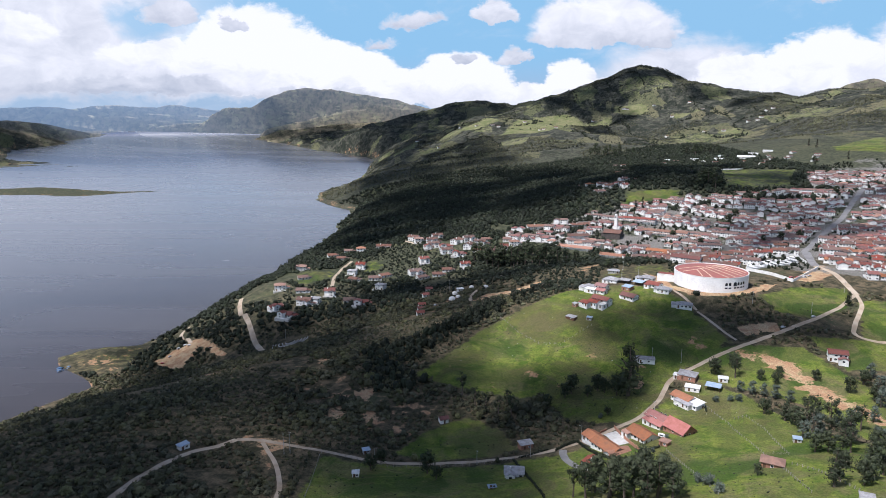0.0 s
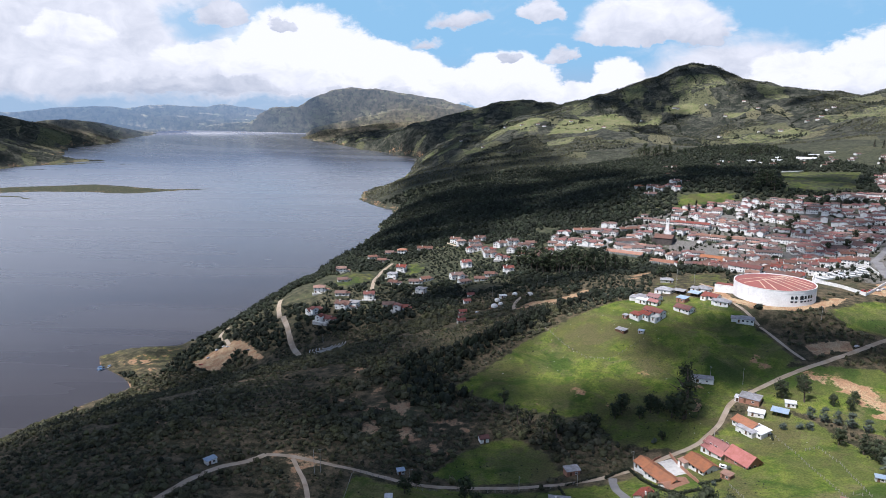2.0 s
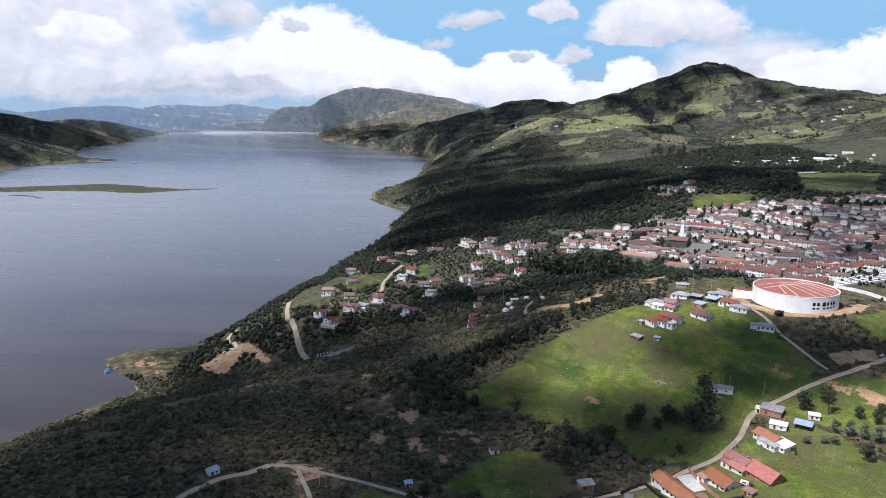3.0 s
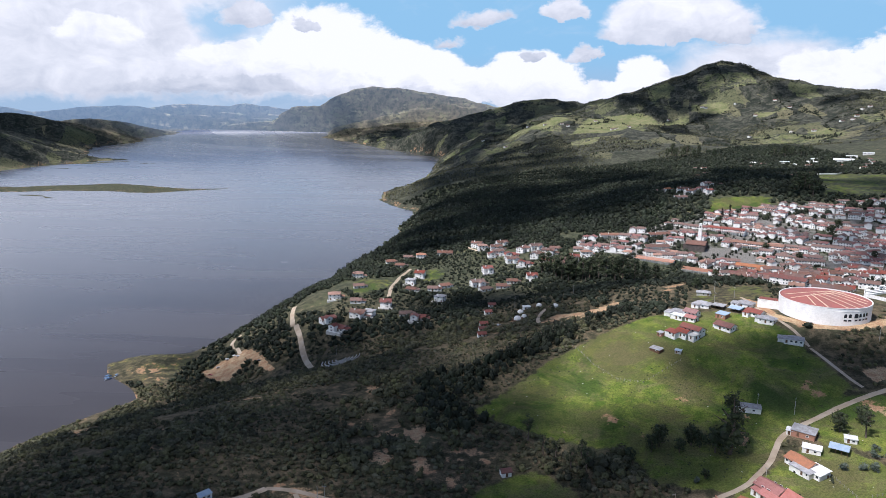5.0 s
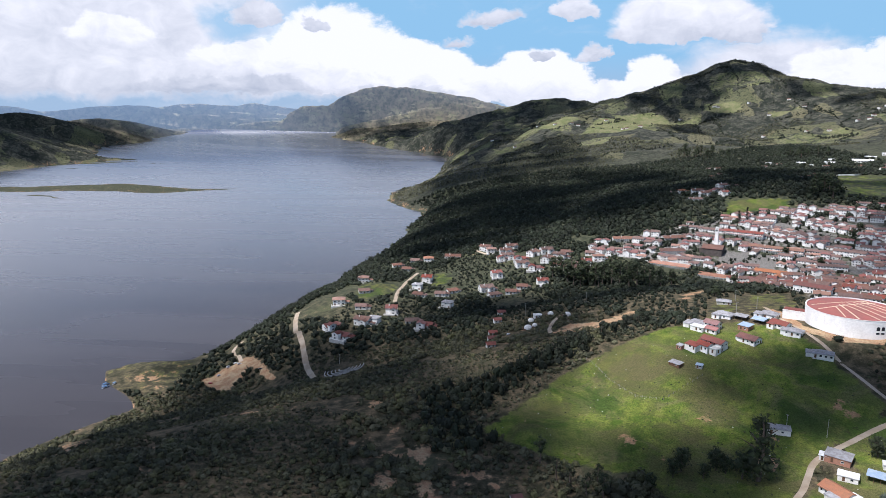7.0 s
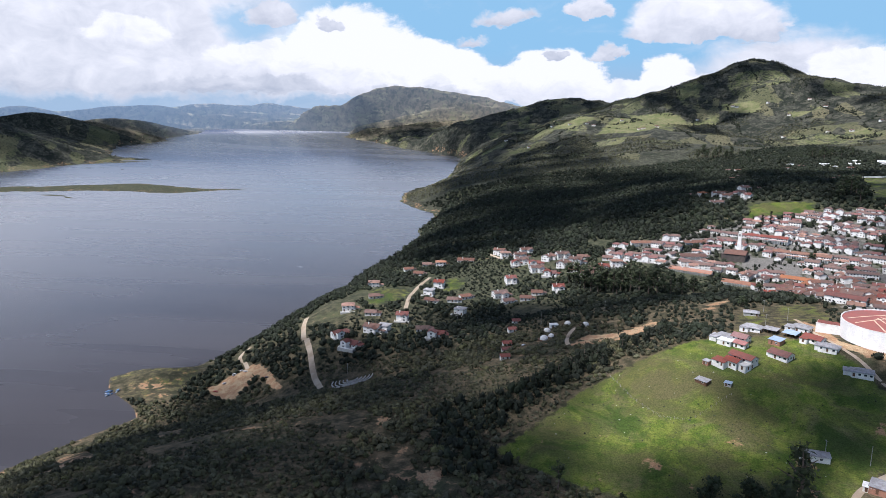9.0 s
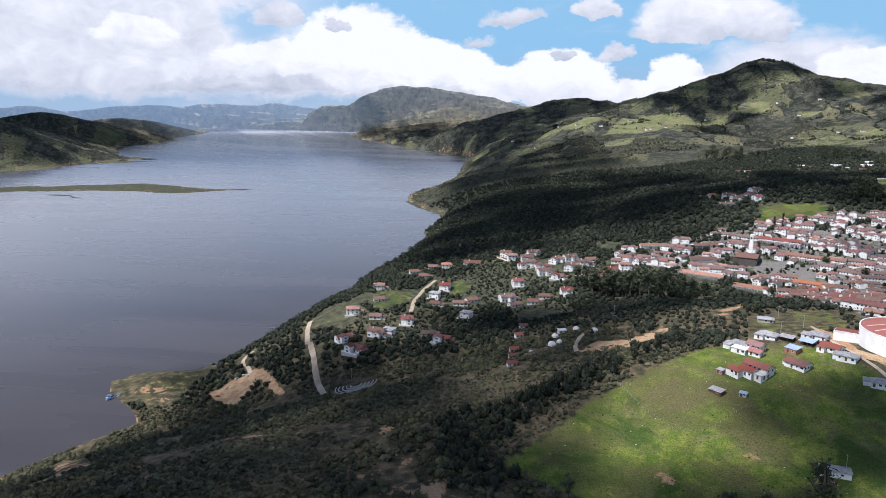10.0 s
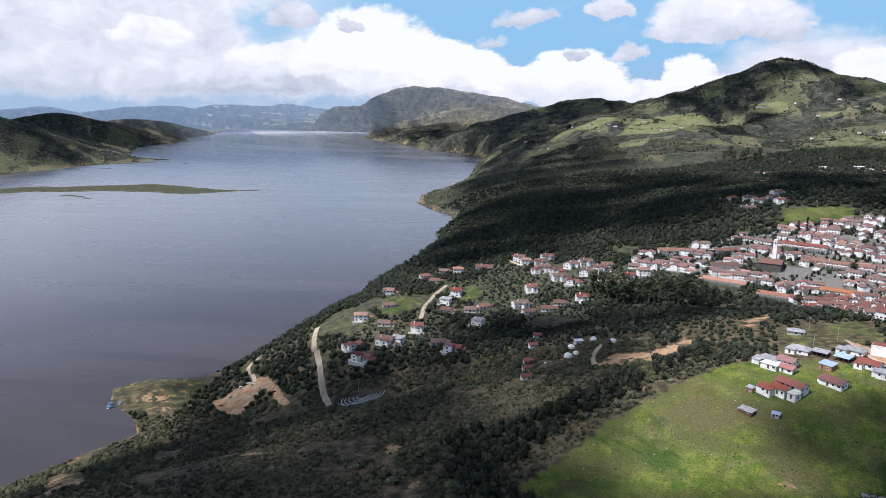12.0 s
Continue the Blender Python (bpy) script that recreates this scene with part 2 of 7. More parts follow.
WHITE = material("whitewash", (0.78, 0.77, 0.74), (0.62, 0.60, 0.56), 0.25, 0.9, 0.1, spread=0.06)
LIMEWASH = material("fresh_limewash", (0.80, 0.79, 0.77), (0.71, 0.70, 0.68), 0.12, 0.9, 0.1, spread=0.03)
BRICK = material("brick_wall", (0.34, 0.17, 0.11), (0.26, 0.14, 0.10), 0.8, 0.9, 0.3)
STONE_DARK = material("dark_stone_wall", (0.075, 0.065, 0.06), (0.11, 0.09, 0.08), 0.3, 0.9, 0.3)
ROOF_ORANGE = tile_material("orange_clay_tile", (0.31, 0.145, 0.088), (0.23, 0.12, 0.08))
ROOF_PINK = tile_material("faded_pink_tile", (0.36, 0.165, 0.15), (0.29, 0.13, 0.11))
ROOF_RED = tile_material("red_clay_tile", (0.21, 0.066, 0.052), (0.15, 0.07, 0.058))
ROOF_BROWN = tile_material("weathered_clay_tile", (0.17, 0.092, 0.07), (0.12, 0.075, 0.062))
ROOF_GREY = material("grey_fibre_cement", (0.30, 0.30, 0.31), (0.20, 0.19, 0.19), 0.5, 0.8, 0.3)
ROOF_BLUE = material("blue_sheet_roof", (0.24, 0.32, 0.42), (0.32, 0.38, 0.44), 0.4, 0.5, 0.2)
ROOF_WHITE = material("pale_sheet_roof", (0.62, 0.63, 0.63), (0.48, 0.47, 0.45), 0.4, 0.5, 0.2)
RING_RED = material("red_painted_sheet_roof", (0.27, 0.085, 0.068), (0.22, 0.085, 0.07), 0.08, 0.6, 0.2)
CREAM_STRIP = material("cream_roof_strip", (0.70, 0.58, 0.42), (0.6, 0.5, 0.36), 0.5)
GLASS = material("window_glass", (0.02, 0.024, 0.03), (0.035, 0.04, 0.05), 1.0, 0.12, 0.0, spec=0.6)
TIMBER = material("brown_timber", (0.13, 0.07, 0.04), (0.09, 0.05, 0.03), 1.5)
DARK = material("painted_opening_shade", (0.02, 0.018, 0.016), (0.03, 0.026, 0.022), 1.0)
DIRT = material("pale_dirt_road", (0.43, 0.355, 0.27), (0.32, 0.25, 0.175), 0.12, 0.95, 0.3, fine=8)
PAVING = material("grey_street_paving", (0.20, 0.195, 0.19), (0.145, 0.14, 0.14), 0.1, 0.9, 0.2)
CONCRETE = material("concrete", (0.42, 0.41, 0.39), (0.32, 0.31, 0.29), 0.5)
POLE = material("weathered_pole", (0.36, 0.35, 0.33), (0.25, 0.24, 0.22), 1.0)
BARK = material("bark", (0.13, 0.10, 0.08), (0.08, 0.06, 0.05), 2.0, 0.95, 0.4)
FENCE = material("fence_post_wood", (0.30, 0.28, 0.24), (0.2, 0.18, 0.16), 2.0)


def leaf_material(name, dark, light):
    m = bpy.data.materials.new(name)
    m.use_nodes = True
    n = Nodes(m.node_tree)
    tone = n.add("Attribute", attribute_name="tone").outputs["Fac"]
    isle = n.add("NewGeometry").outputs["Random Per Island"]
    rnd = n.add("ObjectInfo").outputs["Random"]
    p = n.add("TexCoord").outputs["Object"]
    patch = n.noise(p, 0.02, 3.0, 0.6)
    f = n.math("ADD", n.math("MULTIPLY", tone, 0.6), n.math("ADD", n.math("MULTIPLY", isle, 0.3), n.math("MULTIPLY", n.math("SUBTRACT", patch, 0.5), 0.8)), clamp=True)
    c = n.mix(f, (*dark, 1), (*light, 1))
    c = n.add("HueSaturation", {"Color": c, "Hue": n.math("ADD", 0.485, n.math("MULTIPLY", n.math("FRACT", n.math("MULTIPLY", tone, 7.7)), 0.03)), "Saturation": n.math("ADD", 0.75, n.math("MULTIPLY", n.math("FRACT", n.math("MULTIPLY", tone, 3.3)), 0.35)), "Value": n.math("ADD", 0.85, n.math("MULTIPLY", rnd, 0.3))}).outputs[0]
    s = n.add("BsdfPrincipled", {"Base Color": c, "Roughness": 0.8, "Specular IOR Level": 0.15})
    n.add("OutputMaterial", {0: s.outputs[0]})
    return m


LEAF_SCRUB = leaf_material("scrub_leaves", (0.016, 0.019, 0.011), (0.125, 0.122, 0.062))
LEAF_FOREST = leaf_material("forest_leaves", (0.010, 0.013, 0.008), (0.037, 0.045, 0.027))
LEAF_TREE = leaf_material("tree_leaves", (0.020, 0.027, 0.015), (0.068, 0.082, 0.04))
LEAF_BLUE = leaf_material("grey_green_leaves", (0.05, 0.065, 0.05), (0.13, 0.155, 0.12))


def ground_material():
    m = bpy.data.materials.new("ground_cover")
    m.use_nodes = True
    n = Nodes(m.node_tree)
    p = n.add("NewGeometry").outputs["Position"]
    grass = n.add("Attribute", attribute_name="grass").outputs["Fac"]
    bare = n.add("Attribute", attribute_name="bare").outputs["Fac"]
    n1, n2, n3 = n.noise(p, 0.02, 4.0, 0.6), n.noise(p, 0.13, 5.0, 0.65), n.noise(p, 1.1, 3.0, 0.7)
    dry = n.add("Attribute", attribute_name="dry").outputs["Fac"]
    scrub = n.mix(n.ramp(n2, 0.35, 0.7), (0.032, 0.038, 0.023, 1), (0.090, 0.090, 0.056, 1))
    scrub = n.mix(dry, scrub, n.mix(n.ramp(n2, 0.35, 0.68), (0.032, 0.033, 0.019, 1), (0.135, 0.105, 0.066, 1)))
    scrub = n.mix(n.ramp(n1, 0.55, 0.75), scrub, (0.075, 0.08, 0.042, 1))
    far = n.add("Attribute", attribute_name="far").outputs["Fac"]
    n4 = n.noise(p, 0.03, 8.0, 0.74, 0.6)
    warp = n.add("VectorMath", {0: p, 1: n.add("VectorMath", {0: n.add("TexNoise", {"Vector": p, "Scale": 0.012, "Detail": 3.0}).outputs[1], 1: (60, 60, 0)}, operation="MULTIPLY").outputs[0]}, operation="ADD").outputs[0]
    plot = n.add("TexVoronoi", {"Vector": n.add("VectorMath", {0: warp, 1: (1, 0.7, 0)}, operation="MULTIPLY").outputs[0], "Scale": 0.0125})
    pick = n.add("SeparateColor", {0: plot.outputs["Color"]}).outputs
    upland = n.mix(n.ramp(n4, 0.42, 0.60), (0.024, 0.028, 0.022, 1), (0.088, 0.086, 0.066, 1))
    upland = n.mix(n.ramp(n.math("ADD", pick[0], n.math("MULTIPLY", n1, 0.6)), 1.06, 1.10, 0.0, 0.8), upland, n.mix(pick[1], (0.095, 0.105, 0.052, 1), (0.165, 0.150, 0.088, 1)))
    upland = n.mix(n.ramp(n.noise(p, 0.05, 5.0, 0.7), 0.66, 0.72), upland, (0.22, 0.18, 0.125, 1))
    upland = n.mix(n.ramp(n.noise(p, 0.11, 4.0, 0.7, 0.5), 0.52, 0.60, 0.0, 0.75), upland, (0.016, 0.022, 0.014, 1))
    scrub = n.mix(far, scrub, upland)
    meadow = n.mix(n.ramp(n2, 0.32, 0.68), (0.064, 0.104, 0.016, 1), (0.156, 0.172, 0.036, 1))
    meadow = n.mix(n.ramp(n.noise(p, 0.035, 5.0, 0.7, 0.8), 0.45, 0.64), meadow, (0.125, 0.118, 0.050, 1))
    meadow = n.mix(n.ramp(n.noise(p, 0.45, 4.0, 0.75, 0.5), 0.5, 0.7, 0.0, 0.75), meadow, (0.038, 0.070, 0.014, 1))
    meadow = n.mix(n.ramp(n.noise(p, 0.028, 4.0, 0.6, 1.0), 0.46, 0.6, 0.0, 0.7), meadow, (0.074, 0.088, 0.026, 1))
    meadow = n.mix(n.ramp(n.noise(p, 0.016, 5.0, 0.65, 1.2), 0.50, 0.60, 0.0, 0.6), meadow, (0.082, 0.072, 0.034, 1))
    meadow = n.mix(n.ramp(n.noise(n.add("VectorMath", {0: p, 1: (240, -130, 0)}, operation="ADD").outputs[0], 0.02, 4.0, 0.6, 0.8), 0.52, 0.62, 0.0, 0.7), meadow, (0.030, 0.062, 0.012, 1))
    meadow = n.mix(far, meadow, n.mix(n.ramp(n4, 0.4, 0.6), (0.115, 0.13, 0.055, 1), (0.18, 0.175, 0.09, 1)))
    soil = n.mix(n.ramp(n2, 0.35, 0.65), (0.42, 0.31, 0.185, 1), (0.30, 0.175, 0.10, 1))
    edge = n.math("ADD", n.math("MULTIPLY", n.math("SUBTRACT", n2, 0.5), 1.4), n.math("MULTIPLY", n.math("SUBTRACT", n1, 0.5), 0.8))
    c = n.mix(n.ramp(n.math("ADD", grass, edge), 0.35, 0.65), scrub, meadow)
    c = n.mix(n.ramp(n.math("ADD", bare, n.math("MULTIPLY", edge, 1.35)), 0.4, 0.6), c, soil)
    paved = n.add("Attribute", attribute_name="paved").outputs["Fac"]
    c = n.mix(n.ramp(n.math("ADD", paved, edge), 0.3, 0.6), c, n.mix(n.ramp(n3, 0.3, 0.7), (0.12, 0.115, 0.105, 1), (0.19, 0.18, 0.16, 1)))
    c = n.add("HueSaturation", {"Color": c, "Value": n.ramp(n3, 0.25, 0.75, 0.62, 1.38)}).outputs[0]
    s = n.add("BsdfPrincipled", {"Base Color": c, "Roughness": 0.95, "Specular IOR Level": 0.1})
    n.put(s.inputs["Normal"], n.add("Bump", {"Strength": 0.7, "Distance": 1.0, "Height": n.math("ADD", n.math("MULTIPLY", n.math("MULTIPLY", n4, far), 9.0), n.math("ADD", n.math("MULTIPLY", n2, 0.7), n.math("MULTIPLY", n3, 0.3)))}).outputs[0])
    n.add("OutputMaterial", {0: s.outputs[0]})
    return m


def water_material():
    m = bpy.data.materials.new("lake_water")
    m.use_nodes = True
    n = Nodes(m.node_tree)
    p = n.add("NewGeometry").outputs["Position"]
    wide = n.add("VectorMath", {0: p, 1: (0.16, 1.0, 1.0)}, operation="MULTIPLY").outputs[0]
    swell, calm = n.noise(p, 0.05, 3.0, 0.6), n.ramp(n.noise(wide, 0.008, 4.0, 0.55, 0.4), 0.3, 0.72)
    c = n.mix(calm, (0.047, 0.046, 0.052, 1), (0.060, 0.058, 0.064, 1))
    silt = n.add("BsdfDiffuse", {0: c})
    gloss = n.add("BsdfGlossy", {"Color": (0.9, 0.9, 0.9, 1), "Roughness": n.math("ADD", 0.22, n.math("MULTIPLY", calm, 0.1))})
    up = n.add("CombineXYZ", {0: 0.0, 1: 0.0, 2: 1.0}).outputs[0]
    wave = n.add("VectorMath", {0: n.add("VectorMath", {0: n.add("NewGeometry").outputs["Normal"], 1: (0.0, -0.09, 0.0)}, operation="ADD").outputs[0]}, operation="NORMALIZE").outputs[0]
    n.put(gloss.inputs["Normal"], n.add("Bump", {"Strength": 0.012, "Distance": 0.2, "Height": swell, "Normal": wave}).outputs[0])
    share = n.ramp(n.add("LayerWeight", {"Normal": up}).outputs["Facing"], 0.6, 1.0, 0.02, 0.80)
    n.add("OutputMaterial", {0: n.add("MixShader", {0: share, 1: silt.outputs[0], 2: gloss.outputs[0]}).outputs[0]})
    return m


def distant_material():
    """Hills many kilometres off: fields and woods, with haze painted on as a blue glow."""
    m = bpy.data.materials.new("distant_hills_haze_glow")
    m.use_nodes = True
    n = Nodes(m.node_tree)
    p = n.add("NewGeometry").outputs["Position"]
    # air: strength of the blue emission that stands in for haze
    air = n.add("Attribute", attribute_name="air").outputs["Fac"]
    n1 = n.noise(p, 0.012, 5.0, 0.65)
    cell = n.add("TexVoronoi", {"Vector": n.add("VectorMath", {0: n.add("VectorMath", {0: p, 1: n.add("VectorMath", {0: n.add("TexNoise", {"Vector": p, "Scale": 0.03, "Detail": 4.0}).outputs[1], 1: (50, 50, 50)}, operation="MULTIPLY").outputs[0]}, operation="ADD").outputs[0], 1: (1, 0.8, 1.6)}, operation="MULTIPLY").outputs[0], "Scale": 0.04}).outputs["Color"]
    tone = n.add("SeparateColor", {0: cell}).outputs
    c = n.mix(n.ramp(n.noise(p, 0.03, 6.0, 0.7), 0.36, 0.62), (0.060, 0.060, 0.042, 1), (0.155, 0.132, 0.092, 1))
    c = n.mix(n.math("MULTIPLY", n.ramp(tone[0], 0.66, 0.70), n.ramp(n1, 0.42, 0.55)), c, n.mix(tone[1], (0.115, 0.112, 0.066, 1), (0.20, 0.18, 0.115, 1)))
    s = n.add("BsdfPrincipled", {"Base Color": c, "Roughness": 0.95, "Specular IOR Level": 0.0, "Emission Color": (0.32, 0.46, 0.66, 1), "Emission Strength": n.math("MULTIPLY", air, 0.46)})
    n.add("OutputMaterial", {0: s.outputs[0]})
    return m


GROUND, WATER, DISTANT = ground_material(), water_material(), distant_material()
# ---------------------------------------------------------------- relief of the valley
# shore lines: (distance north, easting)
EAST_SHORE = [(-500, -562), (250, -481), (544, -411), (609, -382), (640, -362), (662, -379), (700, -430), (725, -445), (750, -429), (768, -372), (812, -352), (900, -328), (1062, -300), (1375, -265), (1641, -250), (1688, -268), (1950, -278), (1985, -288), (2150, -386), (2344, -462), (2438, -452), (2529, -431), (2951, -362), (3662, -379), (4080, -375), (4350, -419), (5298, -825), (6609, -1419), (8768, -2375), (9024, -2641), (9250, -2450), (11980, -3250), (13500, -5000), (15000, -6875), (15750, -9375), (37500, -11250)]
WEST_SHORE = [(-500, -3000), (2125, -2688), (2969, -2638), (3665, -2639), (4062, -2575), (4172, -2400), (4250, -2875), (5875, -3850), (7334, -4191), (8295, -4746), (10564, -5500), (13252, -6600), (15000, -7375), (15750, -9250), (37500, -11875)]
# heights of the broad swells near the town, on a lattice of 150 m that starts at (-375, 225)
SWELLS = [[4, 9, -5, 18, 21, -9, -5], [2, 18, -28, -44, -18, -32, -14], [-12, 2, 11, 8, 16, -2, -5], [-12, -28, -8, 11, 2, 0, 0],
          [15, -2, -24, -18, -19, -12, -6], [15, 11, -1, 5, -1, -15, -11], [2, -2, -9, 0, 6, 4, 1], [0, 1, 0, -2, 5, 15, 6]]
# hills: x, y, half-width across, half-width along, height
FOOTHILLS = [(-331, 722, 69, 56, -34), (-200, 800, 69, 75, 19), (-75, 1375, 175, 212, 0), (150, 1438, 188, 188, -19), (375, 1475, 188, 188, 18), (650, 1438, 225, 225, -19), (950, 1438, 300, 275, 29), (-100, 1812, 188, 275, 6), (188, 1812, 225, 225, -18), (525, 1875, 288, 250, 0), (900, 1900, 288, 288, 22), (-150, 2312, 212, 325, -1), (162, 2312, 275, 275, -4), (562, 2375, 325, 275, 40), (1188, 1875, 325, 325, 8), (1000, 2375, 325, 275, -48)]
MOUNTAIN = [(1060, 3540, 105, 170, 34), (1062, 3562, 288, 325, 306), (862, 3600, 225, 325, 16), (650, 3662, 225, 325, 38), (450, 3812, 225, 375, 146), (1250, 3400, 212, 288, -5), (1500, 3150, 325, 325, 75), (1625, 2438, 375, 325, 21), (1188, 2875, 300, 288, 58), (812, 3000, 275, 275, -30), (462, 2875, 250, 312, 65)]
SPURS = [(162, 3100, 225, 250, 60), (0, 3562, 250, 375, 82), (-250, 5250, 375, 625, 96), (250, 6000, 375, 625, 155), (562, 5375, 438, 625, 122), (-700, 4938, 250, 500, 91), (1688, 2938, 375, 375, 11), (1312, 2188, 312, 250, 58), (-75, 4250, 250, 438, 11), (2125, 2500, 500, 625, 229)]
FAR_HILLS = [(-2062, 12562, 600, 1000, 505), (-3000, 12438, 538, 875, 452), (-1000, 12438, 625, 1000, 229), (-500, 12125, 688, 1000, 132), (-3875, 12625, 500, 750, 99), (-4500, 12938, 438, 562, 340), (-2312, 11438, 562, 562, -239), (-1500, 10750, 625, 625, 96), (5350, 8480, 430, 700, 600)]
WEST_HILLS = [(-3500, 3600, 430, 460, 300), (-4050, 4500, 450, 480, 200), (-4550, 5700, 480, 560, 270), (-5000, 6800, 480, 650, 210), (-5600, 8500, 480, 760, 250), (-6100, 9900, 450, 600, 180)]
RANGE = [(-13750, 13250, 1125, 1125, 312), (-12500, 14500, 875, 1125, 361), (-11125, 16000, 1125, 1125, 451), (-9625, 16875, 1000, 1125, 311), (-8750, 17500, 750, 1125, 179), (-7625, 18000, 875, 1125, 134), (-6375, 18750, 1125, 1125, 380), (-5000, 19375, 1125, 1125, -208)]
EYE_X, EYE_Y, EYE_Z = 0.0, 75.0, 271.0


def lattice(ix, iy, seed):
    """A number from 0 to 1 for each whole place of a plan."""
    v = np.sin(ix * 127.1 + iy * 311.7 + seed * 74.7) * 43758.5453
    return v - np.floor(v)


def ripple(x, y, size, seed=0):
    """Smooth noise from -1 to 1."""
    u, v = np.asarray(x, float) / size, np.asarray(y, float) / size
    iu, iv = np.floor(u), np.floor(v)
    fu, fv = u - iu, v - iv
    fu, fv = fu * fu * (3 - 2 * fu), fv * fv * (3 - 2 * fv)
    a = lattice(iu, iv, seed) * (1 - fu) + lattice(iu + 1, iv, seed) * fu
    b = lattice(iu, iv + 1, seed) * (1 - fu) + lattice(iu + 1, iv + 1, seed) * fu
    return 2 * (a * (1 - fv) + b * fv) - 1


def rough(x, y, size, seed=0, octaves=4):
    return sum(ripple(x + 17 * k, y - 31 * k, size / 2 ** k, seed + k) / 2 ** k for k in range(octaves))


def shore_distance(x, y):
    """How far inland a place lies on the east bank and on the west bank."""
    e, w = np.array(EAST_SHORE, float), np.array(WEST_SHORE, float)
    far = np.clip((y - 1500) / 5000, 0, 1)
    jag = 6 * ripple(x * 0, y, 29, 3) + (7 + 60 * far) * rough(x * 0, y, 75 + 600 * far.round(), 5)
    jag = jag * np.clip((np.asarray(y, float) - 800) / 375, 0.12, 1)
    return x - np.interp(y, e[:, 0], e[:, 1]) + jag, np.interp(y, w[:, 0], w[:, 1]) - x + 30 * rough(x * 0, y, 300, 8)


def hill(x, y, c):
    return c[4] * np.exp(-((x - c[0]) / c[2]) ** 2 / 2 - ((y - c[1]) / c[3]) ** 2 / 2)


def ground_z(x, y, fine=True):
    """The height of the ground; under the lake it is below zero."""
    x, y = np.asarray(x, float), np.asarray(y, float)
    de, dw = shore_distance(x, y)
    d = np.maximum(de, 0)
    bumps = sum(hill(x, y, c) for c in FOOTHILLS + MOUNTAIN + SPURS + FAR_HILLS)
    for j, row in enumerate(SWELLS):
        for i, h in enumerate(row):
            bumps = bumps + h * np.exp(-((x + 375 - 150 * i) ** 2 + (y - 225 - 150 * j) ** 2) / (2 * 140.0 ** 2))
    r = 1 - np.exp(-d / 44)
    back = sum(hill(x, y, c) for c in RANGE) * (y > 11200) * (1 + 0.3 * rough(x, y, 1900, 45, 4))
    east = 52 * (1 - np.exp(-d / 112)) + 126 * (1 - np.exp(-d / 625)) + r * bumps + back
    west = np.maximum((1 - np.exp(-np.maximum(dw, 0) / 150)) * sum(hill(x, y, c) for c in WEST_HILLS) + back, (1 - np.exp(-np.maximum(dw, 0) / 375)) * 31)
    z = np.where(de > 0, np.maximum(east, 0.02 * np.minimum(d, 375)), np.where(dw > 0, west, -0.08 * np.minimum(np.minimum(-de, -dw), 190)))
    level = np.clip((66 - np.hypot(x - 239, y - 574.5)) / 24, 0, 1)
    z = z + (125.3 - z) * level * level * (3 - 2 * level)
    if fine:
        dist = np.hypot(x - EYE_X, y - EYE_Y)
        far = np.clip((dist - 1600) / 1500, 0, 1)
        land = np.clip(np.maximum(de, dw) / 60, 0, 1)
        gully = 1 - np.abs(rough(x, y, 340, 21, 3))
        z = z + land * np.where(dw > 0, 0.4, 1.0) * (0.7 * rough(x, y, 38, 11, 3) + far * ((gully - 0.75) * 34 + 9 * rough(x, y, 100, 31, 4)) + np.clip((dist - 6200) / 3700, 0, 1) * 45 * rough(x, y, 900, 41, 3))
    return z


def nearer(x, y, z):
    """Country more than 2.6 km off is drawn in towards the valley, in proportion, so that all of it lies within 4.7 km."""
    dx, dy, dz = x - EYE_X, y - EYE_Y, z - EYE_Z
    d = np.hypot(dx, dy)
    k = np.where(d > 2600, (2600 + 2050 * (1 - np.exp(-(np.maximum(d, 2600) - 2600) / 2050))) / np.maximum(d, 1), 1.0)
    return EYE_X + dx * k, EYE_Y + dy * k, EYE_Z + dz * k, k
# ---------------------------------------------------------------- land cover, in plan
PASTURES = {
    "spur": [(-21, 469), (8, 502), (41, 534), (72, 559), (111, 582), (162, 584), (189, 569), (201, 525), (214, 472), (165, 438), (139, 406), (118, 380), (79, 395), (69, 426), (26, 441)],
    "farm": [(120, 380), (158, 416), (181, 419), (198, 396), (204, 356), (238, 295), (188, 212), (79, 238), (70, 349)],
    "lower": [(-75, 225), (-71, 356), (-46, 348), (-11, 344), (30, 344), (70, 349), (79, 238)],
    "hut": [(-29, 362), (-9, 394), (18, 410), (38, 389), (44, 364), (25, 355), (-11, 354)],
    "bend": [(352, 539), (412, 550), (375, 472), (318, 476)],
    "ring": [(264, 535), (308, 568), (360, 570), (335, 526), (295, 505), (272, 515)],
    "shade": [(276, 479), (344, 469), (312, 431), (279, 431)],
    "eroded": [(173, 450), (212, 467), (264, 463), (274, 436), (283, 397), (262, 340), (229, 316), (228, 381), (203, 408), (174, 420)],
}
FAR_PASTURES = {
    "knoll": [(324, 1160), (412, 1156), (392, 1110), (309, 1100)],
    "slope": [(316, 2995), (483, 3300), (640, 3212), (660, 3120), (520, 2860), (434, 2700), (330, 2740), (240, 2760)],
    "shoulder": [(828, 3250), (960, 3130), (900, 3050), (800, 3140)],
    "bench": [(985, 2990), (1041, 2966), (1133, 2983), (1110, 2900), (1010, 2920)],
    "strip": [(880, 2690), (1018, 2520), (1123, 2553), (1100, 2480), (930, 2590)],
    "ridge": [(938, 1614), (1161, 1755), (978, 1470), (919, 1556)],
    "crest": [(75, 3038), (238, 3200), (250, 3000), (138, 2912)],
}
